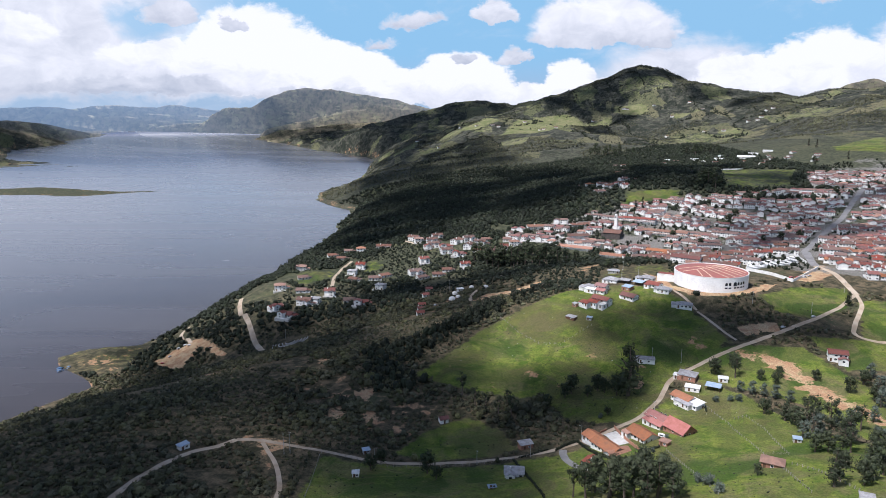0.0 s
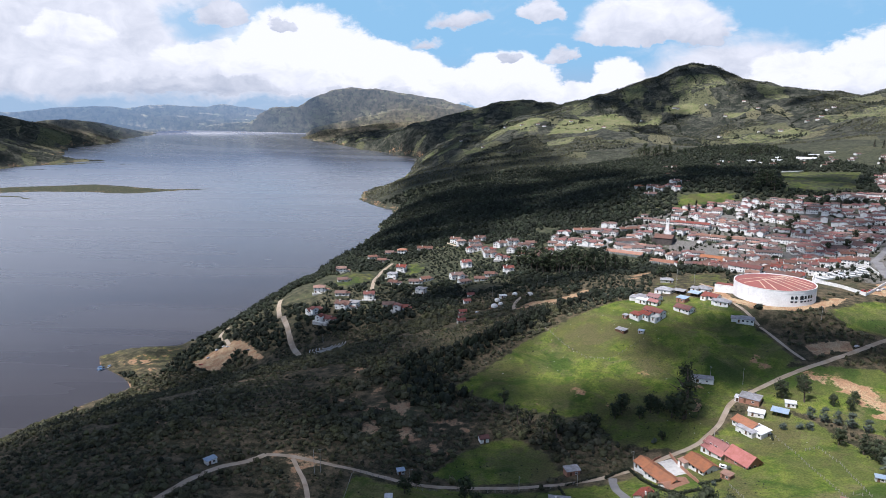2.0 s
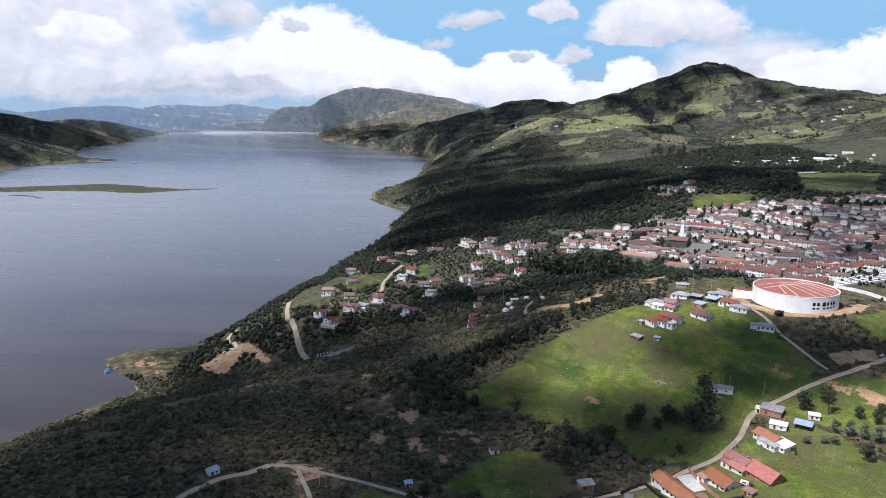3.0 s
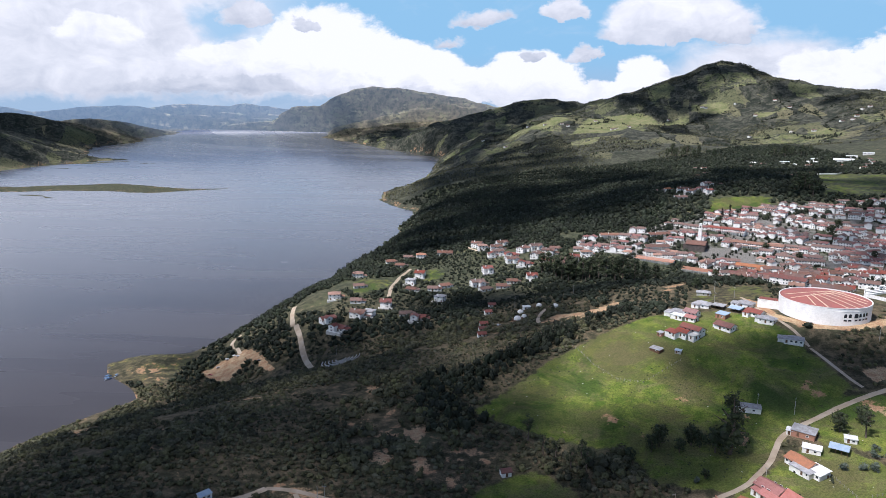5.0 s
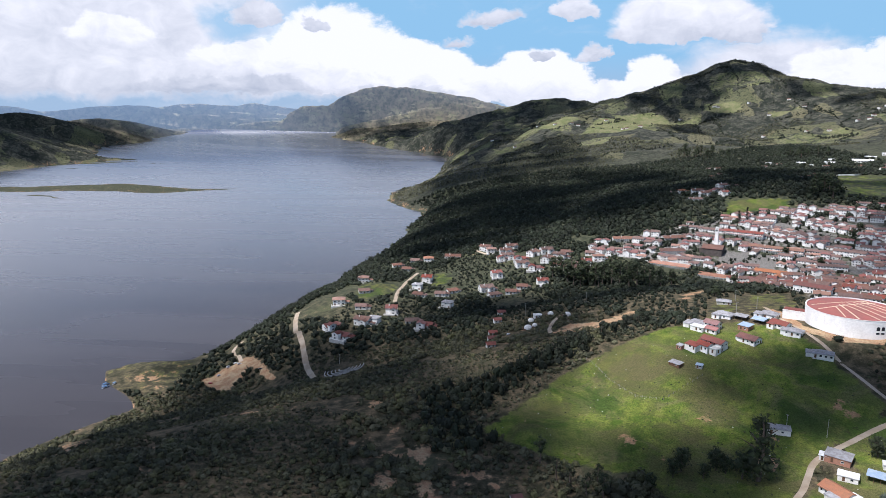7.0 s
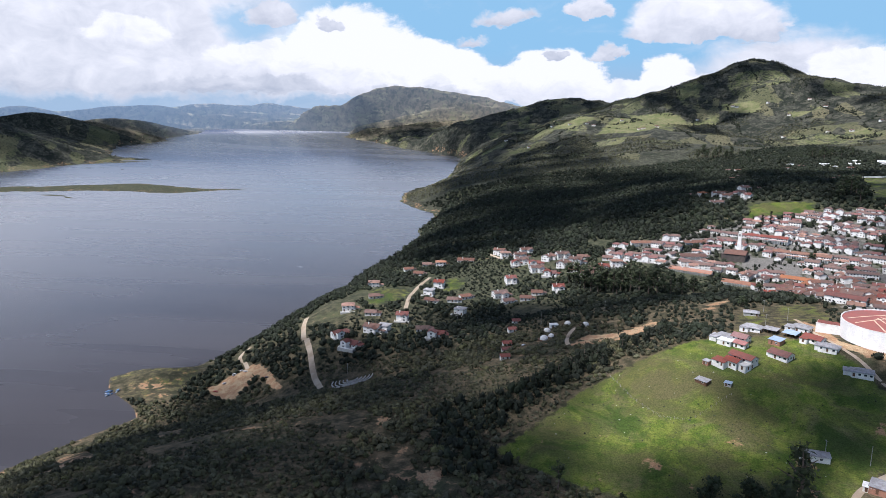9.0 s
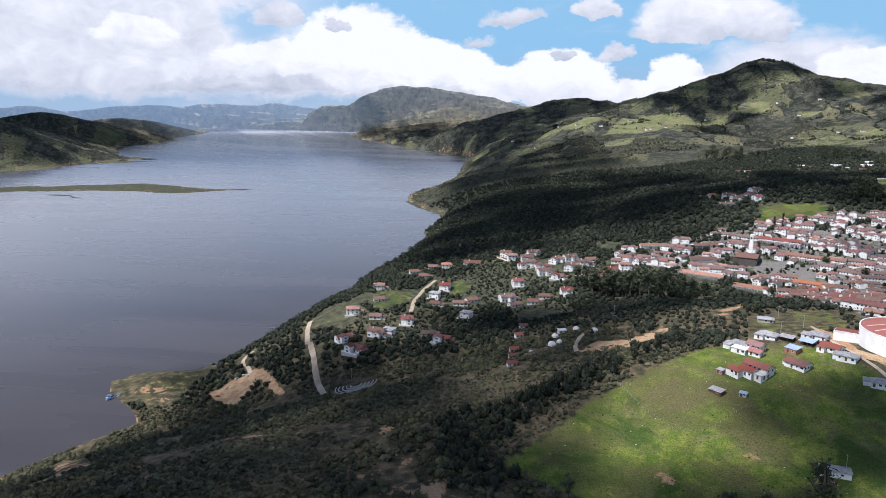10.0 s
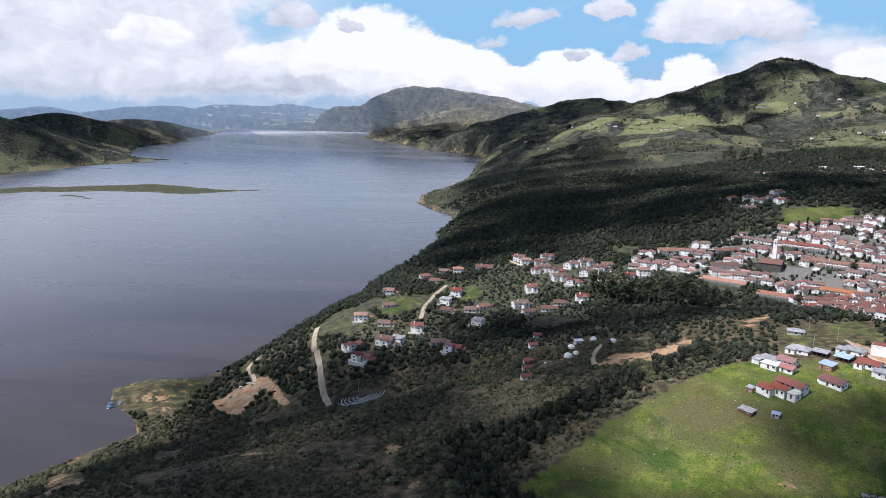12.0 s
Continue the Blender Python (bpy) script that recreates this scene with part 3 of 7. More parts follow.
BARE = {
    "car_park": [(322, 592), (340, 612), (362, 640), (384, 660), (394, 648), (372, 616), (352, 596), (336, 586)],
    "scar": [(118, 428), (130, 436), (142, 432), (134, 424)],
    "bank": [(226, 491), (262, 500), (259, 486), (230, 479)],
    "shelf": [(-319, 481), (-328, 515), (-300, 500), (-290, 475)],
    "park": [(-328, 705), (-306, 688), (-283, 677), (-279, 700), (-275, 714), (-258, 692), (-240, 670), (-227, 668), (-240, 681), (-263, 713), (-280, 732), (-296, 742), (-302, 730), (-316, 722)],
    "forecourt": [(194, 618), (205, 598), (203, 571), (217, 550), (246, 545), (273, 560), (289, 576), (300, 574), (278, 550), (245, 534), (216, 538), (199, 555), (193, 585)],
}
# earth broken by tufts of grass
RAGGED = {
    "junction": [(-128, 372), (-108, 376), (-90, 371), (-84, 362), (-97, 347), (-90, 326), (-97, 324), (-106, 347), (-120, 362)],
    "cut": [(208, 458), (236, 452), (250, 440), (252, 408), (256, 388), (264, 372), (262, 350), (246, 348), (244, 372), (238, 390), (233, 408), (232, 432), (214, 444)],
    "spur_bank": [(24, 608), (44, 640), (65, 628), (96, 657), (112, 664), (98, 630), (72, 606), (41, 600)],
    "plateau_path": [(134, 676), (172, 714), (194, 720), (178, 702), (160, 684), (146, 660)],
}
# worn earth among the scrub, and rough lawns
WORN = {
    "hollow": [(-66, 404), (-52, 424), (-32, 410), (-12, 386), (-36, 374)],
    "saddle": [(-100, 440), (-70, 452), (-44, 446), (-52, 432), (-84, 428)],
    "bank_top": [(-20, 640), (0, 655), (22, 640), (4, 618)],
    "shore": [(-386, 551), (-382, 573), (-332, 551), (-285, 479), (-281, 457), (-343, 493)],
    "slope": [(-325, 595), (-303, 595), (-249, 552), (-239, 523), (-252, 517), (-273, 515)],
    "path": [(-185, 524), (-158, 523), (-126, 517), (-96, 511), (-82, 502), (-97, 495), (-130, 499), (-160, 503)],
}
# eroded earth showing between the bushes: x, y, half-widths, how bare
SCARS = [(-308, 470, 10, 22, 0.8), (-318, 505, 10, 18, 0.75), (-93, 452, 8, 7, 0.7), (-72, 414, 7, 10, 0.7), (-55, 445, 5, 10, 0.75), (-48, 409, 6, 9, 0.8), (-18, 421, 22, 9, 0.52), (-150, 507, 16, 5, 0.6), (-115, 495, 14, 5, 0.6), (-178, 370, 10, 6, 0.6),
         (-264, 535, 7, 18, 0.5), (-190, 506, 22, 4, 0.5), (-96, 505, 10, 6, 0.7), (-78, 468, 6, 7, 0.6), (-60, 447, 7, 6, 0.7), (-30, 395, 10, 6, 0.6), (-225, 440, 14, 6, 0.5), (-205, 400, 9, 5, 0.5), (-120, 420, 12, 5, 0.45), (-10, 600, 14, 10, 0.4), (-390, 708, 26, 8, 0.55), (-365, 690, 16, 5, 0.55), (64, 455, 7, 5, 0.6), (112, 470, 6, 5, 0.5), (84, 436, 5, 3, 0.6), (140, 452, 6, 4, 0.7), (190, 470, 5, 12, 0.5)]
LAWNS = {
    "field": [(612, 1480), (734, 1375), (605, 1148), (490, 1151)],
    "plateau": [(160, 662), (238, 685), (222, 616), (135, 576)],
    "lawn": [(-205, 911), (-151, 921), (-148, 866), (-176, 820), (-206, 859)],
    "lawn_north": [(-114, 956), (-79, 965), (-88, 908), (-112, 896)],
}
BELT = [(103, 609), (75, 580), (39, 548), (7, 523), (-17, 500), (-31, 475), (-8, 461), (-23, 448), (-53, 445), (-67, 520), (-33, 529), (3, 551), (41, 594), (94, 625)]
TOWN = [(94, 1015), (195, 1045), (298, 1096), (419, 1119), (616, 1132), (800, 1188), (750, 900), (538, 625), (419, 578), (386, 614), (310, 648), (240, 658), (235, 715), (234, 904), (176, 936), (99, 980)]
UPPER_TOWN = [(740, 1366), (952, 1432), (825, 1188), (636, 1134)]
ROADS = {
    "lane": (3.3, [(-124, 366), (-108, 368), (-95, 365), (-75, 362), (-55, 356), (-34, 349), (-11, 349), (11, 350), (38, 351), (58, 355), (79, 364), (102, 375), (121, 384), (141, 405), (156, 430), (178, 442), (214, 462), (251, 480), (294, 504), (331, 529), (359, 556)]),
    "rise": (6.0, [(359, 556), (366, 581), (379, 625), (378, 655)]),
    "loop": (3.4, [(359, 556), (349, 530), (322, 496), (312, 481), (319, 474), (335, 471), (375, 481)]),
    "lake_track": (5.4, [(-262, 829), (-260, 815), (-256, 800), (-247, 776), (-232, 744), (-220, 718), (-210, 693), (-200, 670), (-186, 646)]),
    "park_road": (4.0, [(-293, 732), (-308, 756), (-321, 775), (-328, 787), (-324, 796), (-321, 802)]),
    "villa_road": (4.5, [(-136, 962), (-146, 915), (-148, 869), (-144, 830)]),
    "hill_road": (4.5, [(-46, 1037), (-64, 1071), (-92, 1113)]),
    "tent_road": (3.5, [(36, 665), (31, 655), (26, 632), (27, 614)]),
    "west_lane": (4.0, [(-124, 366), (-132, 354), (-145, 344), (-151, 328), (-155, 311), (-158, 291), (-159, 238)]),
    "footpath": (2.6, [(-108, 365), (-99, 349), (-92, 335), (-84, 310), (-78, 250)]),
    "ring_path": (2.4, [(194, 621), (194, 587), (199, 554), (205, 529), (210, 506), (215, 485), (220, 473)]),
}


def inside(x, y, poly):
    """Which places lie within an outline."""
    hit = np.zeros(np.shape(x), bool)
    for (ax, ay), (bx, by) in zip(poly, poly[1:] + poly[:1]):
        if ay != by:
            hit ^= ((ay > y) != (by > y)) & (x < (bx - ax) * (y - ay) / (by - ay) + ax)
    return hit


def off_line(x, y, line):
    """The distance from a line through the given places."""
    best = np.full(np.shape(x), 1e9)
    for (ax, ay), (bx, by) in zip(line, line[1:]):
        ux, uy = bx - ax, by - ay
        k = np.clip(((x - ax) * ux + (y - ay) * uy) / (ux * ux + uy * uy), 0, 1)
        best = np.minimum(best, np.hypot(x - ax - k * ux, y - ay - k * uy))
    return best


def within(x, y, polys, soft):
    """1 inside an outline, fading to 0 across its edge over soft metres."""
    best = np.zeros(np.shape(x))
    for poly in polys.values():
        near = (x > min(p[0] for p in poly) - 60) & (x < max(p[0] for p in poly) + 60) & (y > min(p[1] for p in poly) - 60) & (y < max(p[1] for p in poly) + 60)
        if near.any():
            xs, ys = x[near], y[near]
            v = np.clip(0.5 + np.where(inside(xs, ys, poly), 1, -1) * off_line(xs, ys, poly + poly[:1]) / (2 * soft), 0, 1)
            best[near] = np.maximum(best[near], v)
    return best


def field_patches(x, y):
    """Fenced fields among the scrub of the far slopes."""
    wx, wy = x + 25 * ripple(x, y, 130, 61), y + 25 * ripple(x, y, 130, 62)
    cell = lattice(np.floor(wx / 110), np.floor((wy + 40 * np.floor(wx / 110)) / 170), 7)
    band = ripple(x, y, 620, 66)
    return np.where(cell + 0.35 * band > 0.84, 1.0, 0.0)


def land_cover(x, y):
    """How much of a place is grass and how much is bare earth."""
    d = np.hypot(x - EYE_X, y - EYE_Y)
    grass = np.maximum(within(x, y, PASTURES, 5.0), within(x, y, FAR_PASTURES, 14.0))
    grass = np.maximum(grass, 0.48 * within(x, y, LAWNS, 8.0))
    grass = np.maximum(grass, field_patches(x, y) * (d > 2050) * (y > 1880) * (shore_distance(x, y)[0] > 0) * np.clip((d - 2000) / 600, 0, 0.52))
    bare = np.maximum(np.maximum(within(x, y, BARE, 3.0), 0.60 * within(x, y, RAGGED, 6.0)), 0.36 * within(x, y, WORN, 14.0))
    for sx, sy, rx, ry, share in SCARS:
        bare = np.maximum(bare, share * 0.72 * np.clip(1.5 - 0.9 * np.hypot((x - sx) / rx, (y - sy) / ry), 0, 1))
    de, dw = shore_distance(x, y)
    tongue = (x < -352) & (y > 675) & (y < 781) & (de > 0)
    grass = np.maximum(grass, np.where(tongue, 0.34, 0.0))
    rim = (de > 0) & (de < np.where(d > 1750, 18, 3)) | (dw > 0) & (dw < 70)
    bare = np.maximum(bare, np.where(tongue, 0.16, 0.0))
    bare = np.maximum(bare, rim * np.where(dw > 0, 0.3, 0.42))
    return grass, bare


def paved_share(x, y):
    return np.maximum(inside(x, y, TOWN), inside(x, y, UPPER_TOWN)) * np.clip(0.5 + 0.35 * ripple(x, y, 40, 81) + 0.6 * (np.hypot(x - 285, y - 930) < 34), 0, 1)


# ---------------------------------------------------------------- small mesh tools
def mesh_object(name, verts, faces, mats, parent=None, face_mats=None, smooth=False):
    me = bpy.data.meshes.new(name)
    me.from_pydata([tuple(v) for v in verts], [], [tuple(f) for f in faces])
    for m in mats if isinstance(mats, (list, tuple)) else [mats]:
        me.materials.append(m)
    if face_mats is not None:
        me.polygons.foreach_set("material_index", np.asarray(face_mats, np.int32))
    if smooth:
        me.polygons.foreach_set("use_smooth", np.ones(len(me.polygons), bool))
    ob = new(name, me)
    ob.parent = parent
    return ob


def array_mesh(name, verts, tris, mat, tone=None, smooth=False):
    """A mesh from arrays of corners and triangles (or quads)."""
    me = bpy.data.meshes.new(name)
    k = tris.shape[1]
    me.vertices.add(len(verts))
    me.vertices.foreach_set("co", np.ascontiguousarray(verts, np.float32).ravel())
    me.loops.add(tris.size)
    me.loops.foreach_set("vertex_index", np.ascontiguousarray(tris, np.int32).ravel())
    me.polygons.add(len(tris))
    me.polygons.foreach_set("loop_start", np.arange(0, tris.size, k, dtype=np.int32))
    me.polygons.foreach_set("use_smooth", np.full(len(tris), smooth))
    if tone is not None:
        me.attributes.new("tone", "FLOAT", "POINT").data.foreach_set("value", np.ascontiguousarray(tone, np.float32))
    me.materials.append(mat)
    me.update(calc_edges=True)
    return new(name, me)


def empty(name, x=0.0, y=0.0, z=0.0, turn=0.0):
    ob = new(name)
    ob.matrix_basis = pose(x, y, z, 0, 0, turn)
    return ob


def part(name, bm, mat, parent, label=""):
    me = bpy.data.meshes.new(name)
    bm.to_mesh(me)
    bm.free()
    for m in mat if isinstance(mat, (list, tuple)) else [mat]:
        me.materials.append(m)
    ob = new(name, me)
    ob.parent = parent
    return tagged(ob, label)


def box(bm, x0, x1, y0, y1, z0, z1, mi=0):
    v = [bm.verts.new((x, y, z)) for z in (z0, z1) for x, y in ((x0, y0), (x1, y0), (x1, y1), (x0, y1))]
    for f in ((0, 3, 2, 1), (4, 5, 6, 7), (0, 1, 5, 4), (1, 2, 6, 5), (2, 3, 7, 6), (3, 0, 4, 7)):
        bm.faces.new([v[i] for i in f]).material_index = mi
    return v


def boxes(*rows):
    bm = bmesh.new()
    for r in rows:
        box(bm, *r)
    return bm


def gz(x, y):
    return float(ground_z(np.array([x], float), np.array([y], float))[0])


# ---------------------------------------------------------------- ground and lake
def build_ground():
    az = np.radians(np.concatenate([np.arange(-54, 46, 0.26), np.arange(46, 306, 6.5)]))
    rad = np.concatenate([[0.02, 30.0, 80.0], 130 * np.exp(np.arange(0, 500) * math.log(29000 / 130) / 499)])
    a, r = np.meshgrid(az, rad)
    x, y = (EYE_X + r * np.sin(a)).ravel(), (EYE_Y + r * np.cos(a)).ravel()
    z = ground_z(x, y)
    grass, bare = land_cover(x, y)
    nx, ny, nz, _ = nearer(x, y, z)
    m, n = len(az), len(rad)
    i = np.arange(m * (n - 1)).reshape(n - 1, m)
    j = np.roll(i, -1, axis=1)
    quads = np.stack([i, i + m, j + m, j], -1).reshape(-1, 4)
    cut = int(np.searchsorted(rad, 7800))
    places = np.stack([nx, ny, nz], -1)
    ob = array_mesh("ground", places[:(cut + 1) * m], quads[:cut * m, ::-1], GROUND, None, True)
    for key, v in (("grass", grass), ("bare", bare), ("paved", paved_share(x, y)), ("dry", np.clip((900 - y) / 250, 0, 1)), ("far", np.clip((np.hypot(x - EYE_X, y - EYE_Y) - 1750) / 500, 0, 1))):
        ob.data.attributes.new(key, "FLOAT", "POINT").data.foreach_set("value", v[:(cut + 1) * m].astype(np.float32))
    tagged(ob, "scrub, pasture and bare earth rising from the lake", "ground", kind="structure")
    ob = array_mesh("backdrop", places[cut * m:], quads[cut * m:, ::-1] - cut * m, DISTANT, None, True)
    # the painted haze glow grows with distance
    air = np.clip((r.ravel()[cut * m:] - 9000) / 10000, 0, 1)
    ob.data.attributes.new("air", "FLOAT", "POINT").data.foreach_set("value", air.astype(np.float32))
    tagged(ob, "distant hills round the lake head, blue haze painted as glow", "hills", kind="structure")


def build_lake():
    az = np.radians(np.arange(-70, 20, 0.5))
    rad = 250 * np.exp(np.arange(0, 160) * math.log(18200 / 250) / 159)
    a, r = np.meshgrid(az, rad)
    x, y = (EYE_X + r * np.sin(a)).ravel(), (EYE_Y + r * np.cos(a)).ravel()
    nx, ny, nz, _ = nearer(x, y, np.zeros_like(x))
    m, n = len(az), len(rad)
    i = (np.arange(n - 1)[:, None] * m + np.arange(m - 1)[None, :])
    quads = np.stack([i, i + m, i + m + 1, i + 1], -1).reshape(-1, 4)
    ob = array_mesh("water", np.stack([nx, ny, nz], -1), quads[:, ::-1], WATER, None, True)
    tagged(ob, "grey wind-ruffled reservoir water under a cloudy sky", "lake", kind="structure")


build_ground()
build_lake()


def build_islet(name, x, y, half, width, height, turn, label):
    """A low grassy bar in the lake."""
    u, v = np.meshgrid(np.linspace(-1, 1, 70), np.linspace(-1, 1, 18))
    u, v = u.ravel(), v.ravel()
    w = np.sqrt(np.maximum(1 - np.abs(u) ** 2.2, 0)) * (1 - 0.36 * (u + 1)) * (0.75 + 0.35 * rough(u * 100, v * 0, 45, int(half) % 13))
    c, s = math.cos(radians(turn)), math.sin(radians(turn))
    bx, by = u * half, v * w * width + width * 0.6 * ripple(u * 100, u * 0, 60, 4)
    z = height * (1 - v ** 2) * w + 0.25 * rough(bx, by, 30, 6) - 0.35
    nx, ny, nz, _ = nearer(x + c * bx - s * by, y + s * bx + c * by, z)
    i = (np.arange(17)[:, None] * 70 + np.arange(69)[None, :])
    quads = np.stack([i, i + 1, i + 71, i + 70], -1).reshape(-1, 4)
    ob = array_mesh(name, np.stack([nx, ny, nz], -1), quads, GROUND, None, True)
    g = np.clip(z / height * 1.3, 0, 0.9)
    for key, val in (("grass", g * 0.22), ("bare", 0.30 - 0.4 * g)):
        ob.data.attributes.new(key, "FLOAT", "POINT").data.foreach_set("value", val.astype(np.float32))
    tagged(ob, label, "islet", kind="structure")


build_islet("islet", -1600, 2410, 560, 330, 7.0, 13, "long low grassy bar with muddy edges in the lake")
build_islet("islet", -1640, 2215, 110, 40, 2.2, -22, "narrow muddy spit in the lake")
build_islet("islet", -1930, 2330, 130, 60, 2.5, 25, "broad muddy shoal beside the grassy bar")
build_islet("islet", -2700, 3640, 520, 170, 5.0, 52, "long dark mud bank along the far shore")
build_islet("islet", -2560, 3900, 330, 120, 4.0, 38, "dark mud bank reaching into the lake")
build_islet("islet", -2362, 3450, 78, 30, 2.4, 20, "small mud bank in the lake")
build_islet("islet", -2130, 3360, 26, 20, 2.2, 30, "tiny mud bank in the lake")
build_islet("islet", -2154, 3855, 52, 30, 3.0, 5, "small dark mud bank far out in the lake")


def build_road(name, width, line, mat, label, lift=0.18):
    """A strip laid on the ground along a line, with ragged edges."""
    pts = [Vector(p) for p in line]
    dense = []
    for a, b in zip(pts, pts[1:]):
        k = max(2, int((b - a).length / 2.5))
        dense += [a.lerp(b, i / k) for i in range(k)]
    dense.append(pts[-1])
    smooth = []
    for i in range(len(dense)):
        k = min(3, i, len(dense) - 1 - i)
        smooth.append(sum(dense[i - k:i + k + 1], Vector((0, 0))) / (2 * k + 1))
    rows, cols = len(smooth), 7
    verts = []
    for i, p in enumerate(smooth):
        t = (smooth[min(i + 1, rows - 1)] - smooth[max(i - 1, 0)]).normalized()
        side = Vector((t.y, -t.x))
        for c in range(cols):
            f = c / (cols - 1) * 2 - 1
            w = width / 2 * (1 + 0.16 * noise.noise((p.x * 0.13 + c, p.y * 0.13, 1 if f > 0 else 5)))
            verts.append((p.x + side.x * f * w, p.y + side.y * f * w))
    xs, ys = np.array([v[0] for v in verts]), np.array([v[1] for v in verts])
    zs = ground_z(xs, ys) + lift - 0.1 * (np.abs(np.tile(np.linspace(-1, 1, cols), rows)) > 0.9)
    i = (np.arange(rows - 1)[:, None] * cols + np.arange(cols - 1)[None, :])
    quads = np.stack([i, i + 1, i + cols + 1, i + cols], -1).reshape(-1, 4)
    tagged(array_mesh(name, np.stack([xs, ys, zs], -1), quads, mat, None, True), label, "road", kind="structure")


for width, line in ROADS.values():
    build_road("road", width, line, DIRT, "pale unpaved road with worn wheel tracks")
MAIN_STREET = [(378, 655), (398, 706), (431, 775), (502, 869), (575, 944), (700, 1100)]
build_road("road", 8.0, MAIN_STREET, PAVING, "grey paved main street of the town", 0.3)
# ---------------------------------------------------------------- houses
def gable_roof(bm, x0, x1, y0, y1, z, rise, over=0.6, thick=0.22, along="x"):
    """Two slopes with thickness over a body; the ridge runs along x or y."""
    if along == "y":
        sub = bmesh.new()
        gable_roof(sub, y0, y1, x0, x1, z, rise, over, thick)
        for v in sub.verts:
            v.co = Vector((v.co.y, v.co.x, v.co.z))
        bmesh.ops.reverse_faces(sub, faces=sub.faces)
        copy_into(bm, sub)
        return
    ym, k = (y0 + y1) / 2, rise / ((y1 - y0) / 2)
    low = z - over * k
    prof = [(y0 - over, low), (ym, z + rise), (y1 + over, low), (y1 + over, low + thick), (ym, z + rise + thick), (y0 - over, low + thick)]
    a = [bm.verts.new((x0 - over, y, h)) for y, h in prof]
    b = [bm.verts.new((x1 + over, y, h)) for y, h in prof]
    for i in range(6):
        j = (i + 1) % 6
        bm.faces.new((a[i], b[i], b[j], a[j]))
    bm.faces.new((a[0], a[5], a[4], a[1]))
    bm.faces.new((a[1], a[4], a[3], a[2]))
    bm.faces.new((b[1], b[4], b[5], b[0]))
    bm.faces.new((b[2], b[3], b[4], b[1]))


def hip_roof(bm, x0, x1, y0, y1, z, rise, over=0.6, thick=0.2):
    x0, x1, y0, y1 = x0 - over, x1 + over, y0 - over, y1 + over
    if (x1 - x0) >= (y1 - y0):
        h = (y1 - y0) / 2
        ra, rb = (x0 + h, y0 + h), (x1 - h, y0 + h)
        slopes = ((0, 1, 5, 4), (1, 2, 5), (2, 3, 4, 5), (3, 0, 4))
    else:
        h = (x1 - x0) / 2
        ra, rb = (x0 + h, y0 + h), (x0 + h, y1 - h)
        slopes = ((0, 1, 4), (1, 2, 5, 4), (2, 3, 5), (3, 0, 4, 5))
    base = [(x0, y0), (x1, y0), (x1, y1), (x0, y1)]
    low = [bm.verts.new((x, y, z - 0.15)) for x, y in base]
    eave = [bm.verts.new((x, y, z - 0.15 + thick)) for x, y in base]
    top = eave + [bm.verts.new((*ra, z + rise)), bm.verts.new((*rb, z + rise))]
    for s in slopes:
        bm.faces.new([top[i] for i in s])
    for i in range(4):
        j = (i + 1) % 4
        bm.faces.new((low[i], low[j], eave[j], eave[i]))
    bm.faces.new(low[::-1])


def copy_into(bm, sub):
    made = {v: bm.verts.new(v.co) for v in sub.verts}
    for f in sub.faces:
        bm.faces.new([made[v] for v in f.verts])
    sub.free()


def body(bm, x0, x1, y0, y1, top, rise=0.0, along="x", foot=-2.5):
    """Walls from below the ground to the eaves, with gable ends."""
    if not rise:
        box(bm, x0, x1, y0, y1, foot, top)
        return
    v = box(bm, x0, x1, y0, y1, foot, top)
    if along == "x":
        ym = (y0 + y1) / 2
        a, b = bm.verts.new((x0, ym, top + rise)), bm.verts.new((x1, ym, top + rise))
        bm.faces.new((v[4], a, v[7]))
        bm.faces.new((v[5], v[6], b))
    else:
        xm = (x0 + x1) / 2
        a, b = bm.verts.new((xm, y0, top + rise)), bm.verts.new((xm, y1, top + rise))
        bm.faces.new((v[4], v[5], a))
        bm.faces.new((v[6], v[7], b))


def window(parent, x, y, z, w, h, face, name="window"):
    """A frame with its pane set back, as one piece; face: the side that it looks to."""
    bm = bmesh.new()
    s, o = w / 2, 0.06
    loops = [[(-s - 0.13, -0.13), (s + 0.13, -0.13), (s + 0.13, h + 0.13), (-s - 0.13, h + 0.13)]] * 2 + [[(-s, 0), (s, 0), (s, h), (-s, h)]] * 2
    rings = []
    for pts, out in zip(loops, (-0.05, o, o, 0.012)):
        ring = []
        for u, v in pts:
            if face in "ns":
                ring.append(bm.verts.new((x + (u if face == "s" else -u), y + (out if face == "n" else -out), z + v)))
            else:
                ring.append(bm.verts.new((x + (out if face == "e" else -out), y + (u if face == "e" else -u), z + v)))
        rings.append(ring)
    for a, b in zip(rings, rings[1:]):
        for i in range(4):
            bm.faces.new((a[i], a[(i + 1) % 4], b[(i + 1) % 4], b[i]))
    bm.faces.new(rings[-1]).material_index = 1
    return part(name, bm, [WHITE if name == "window" else TIMBER, GLASS if name == "window" else TIMBER], parent)


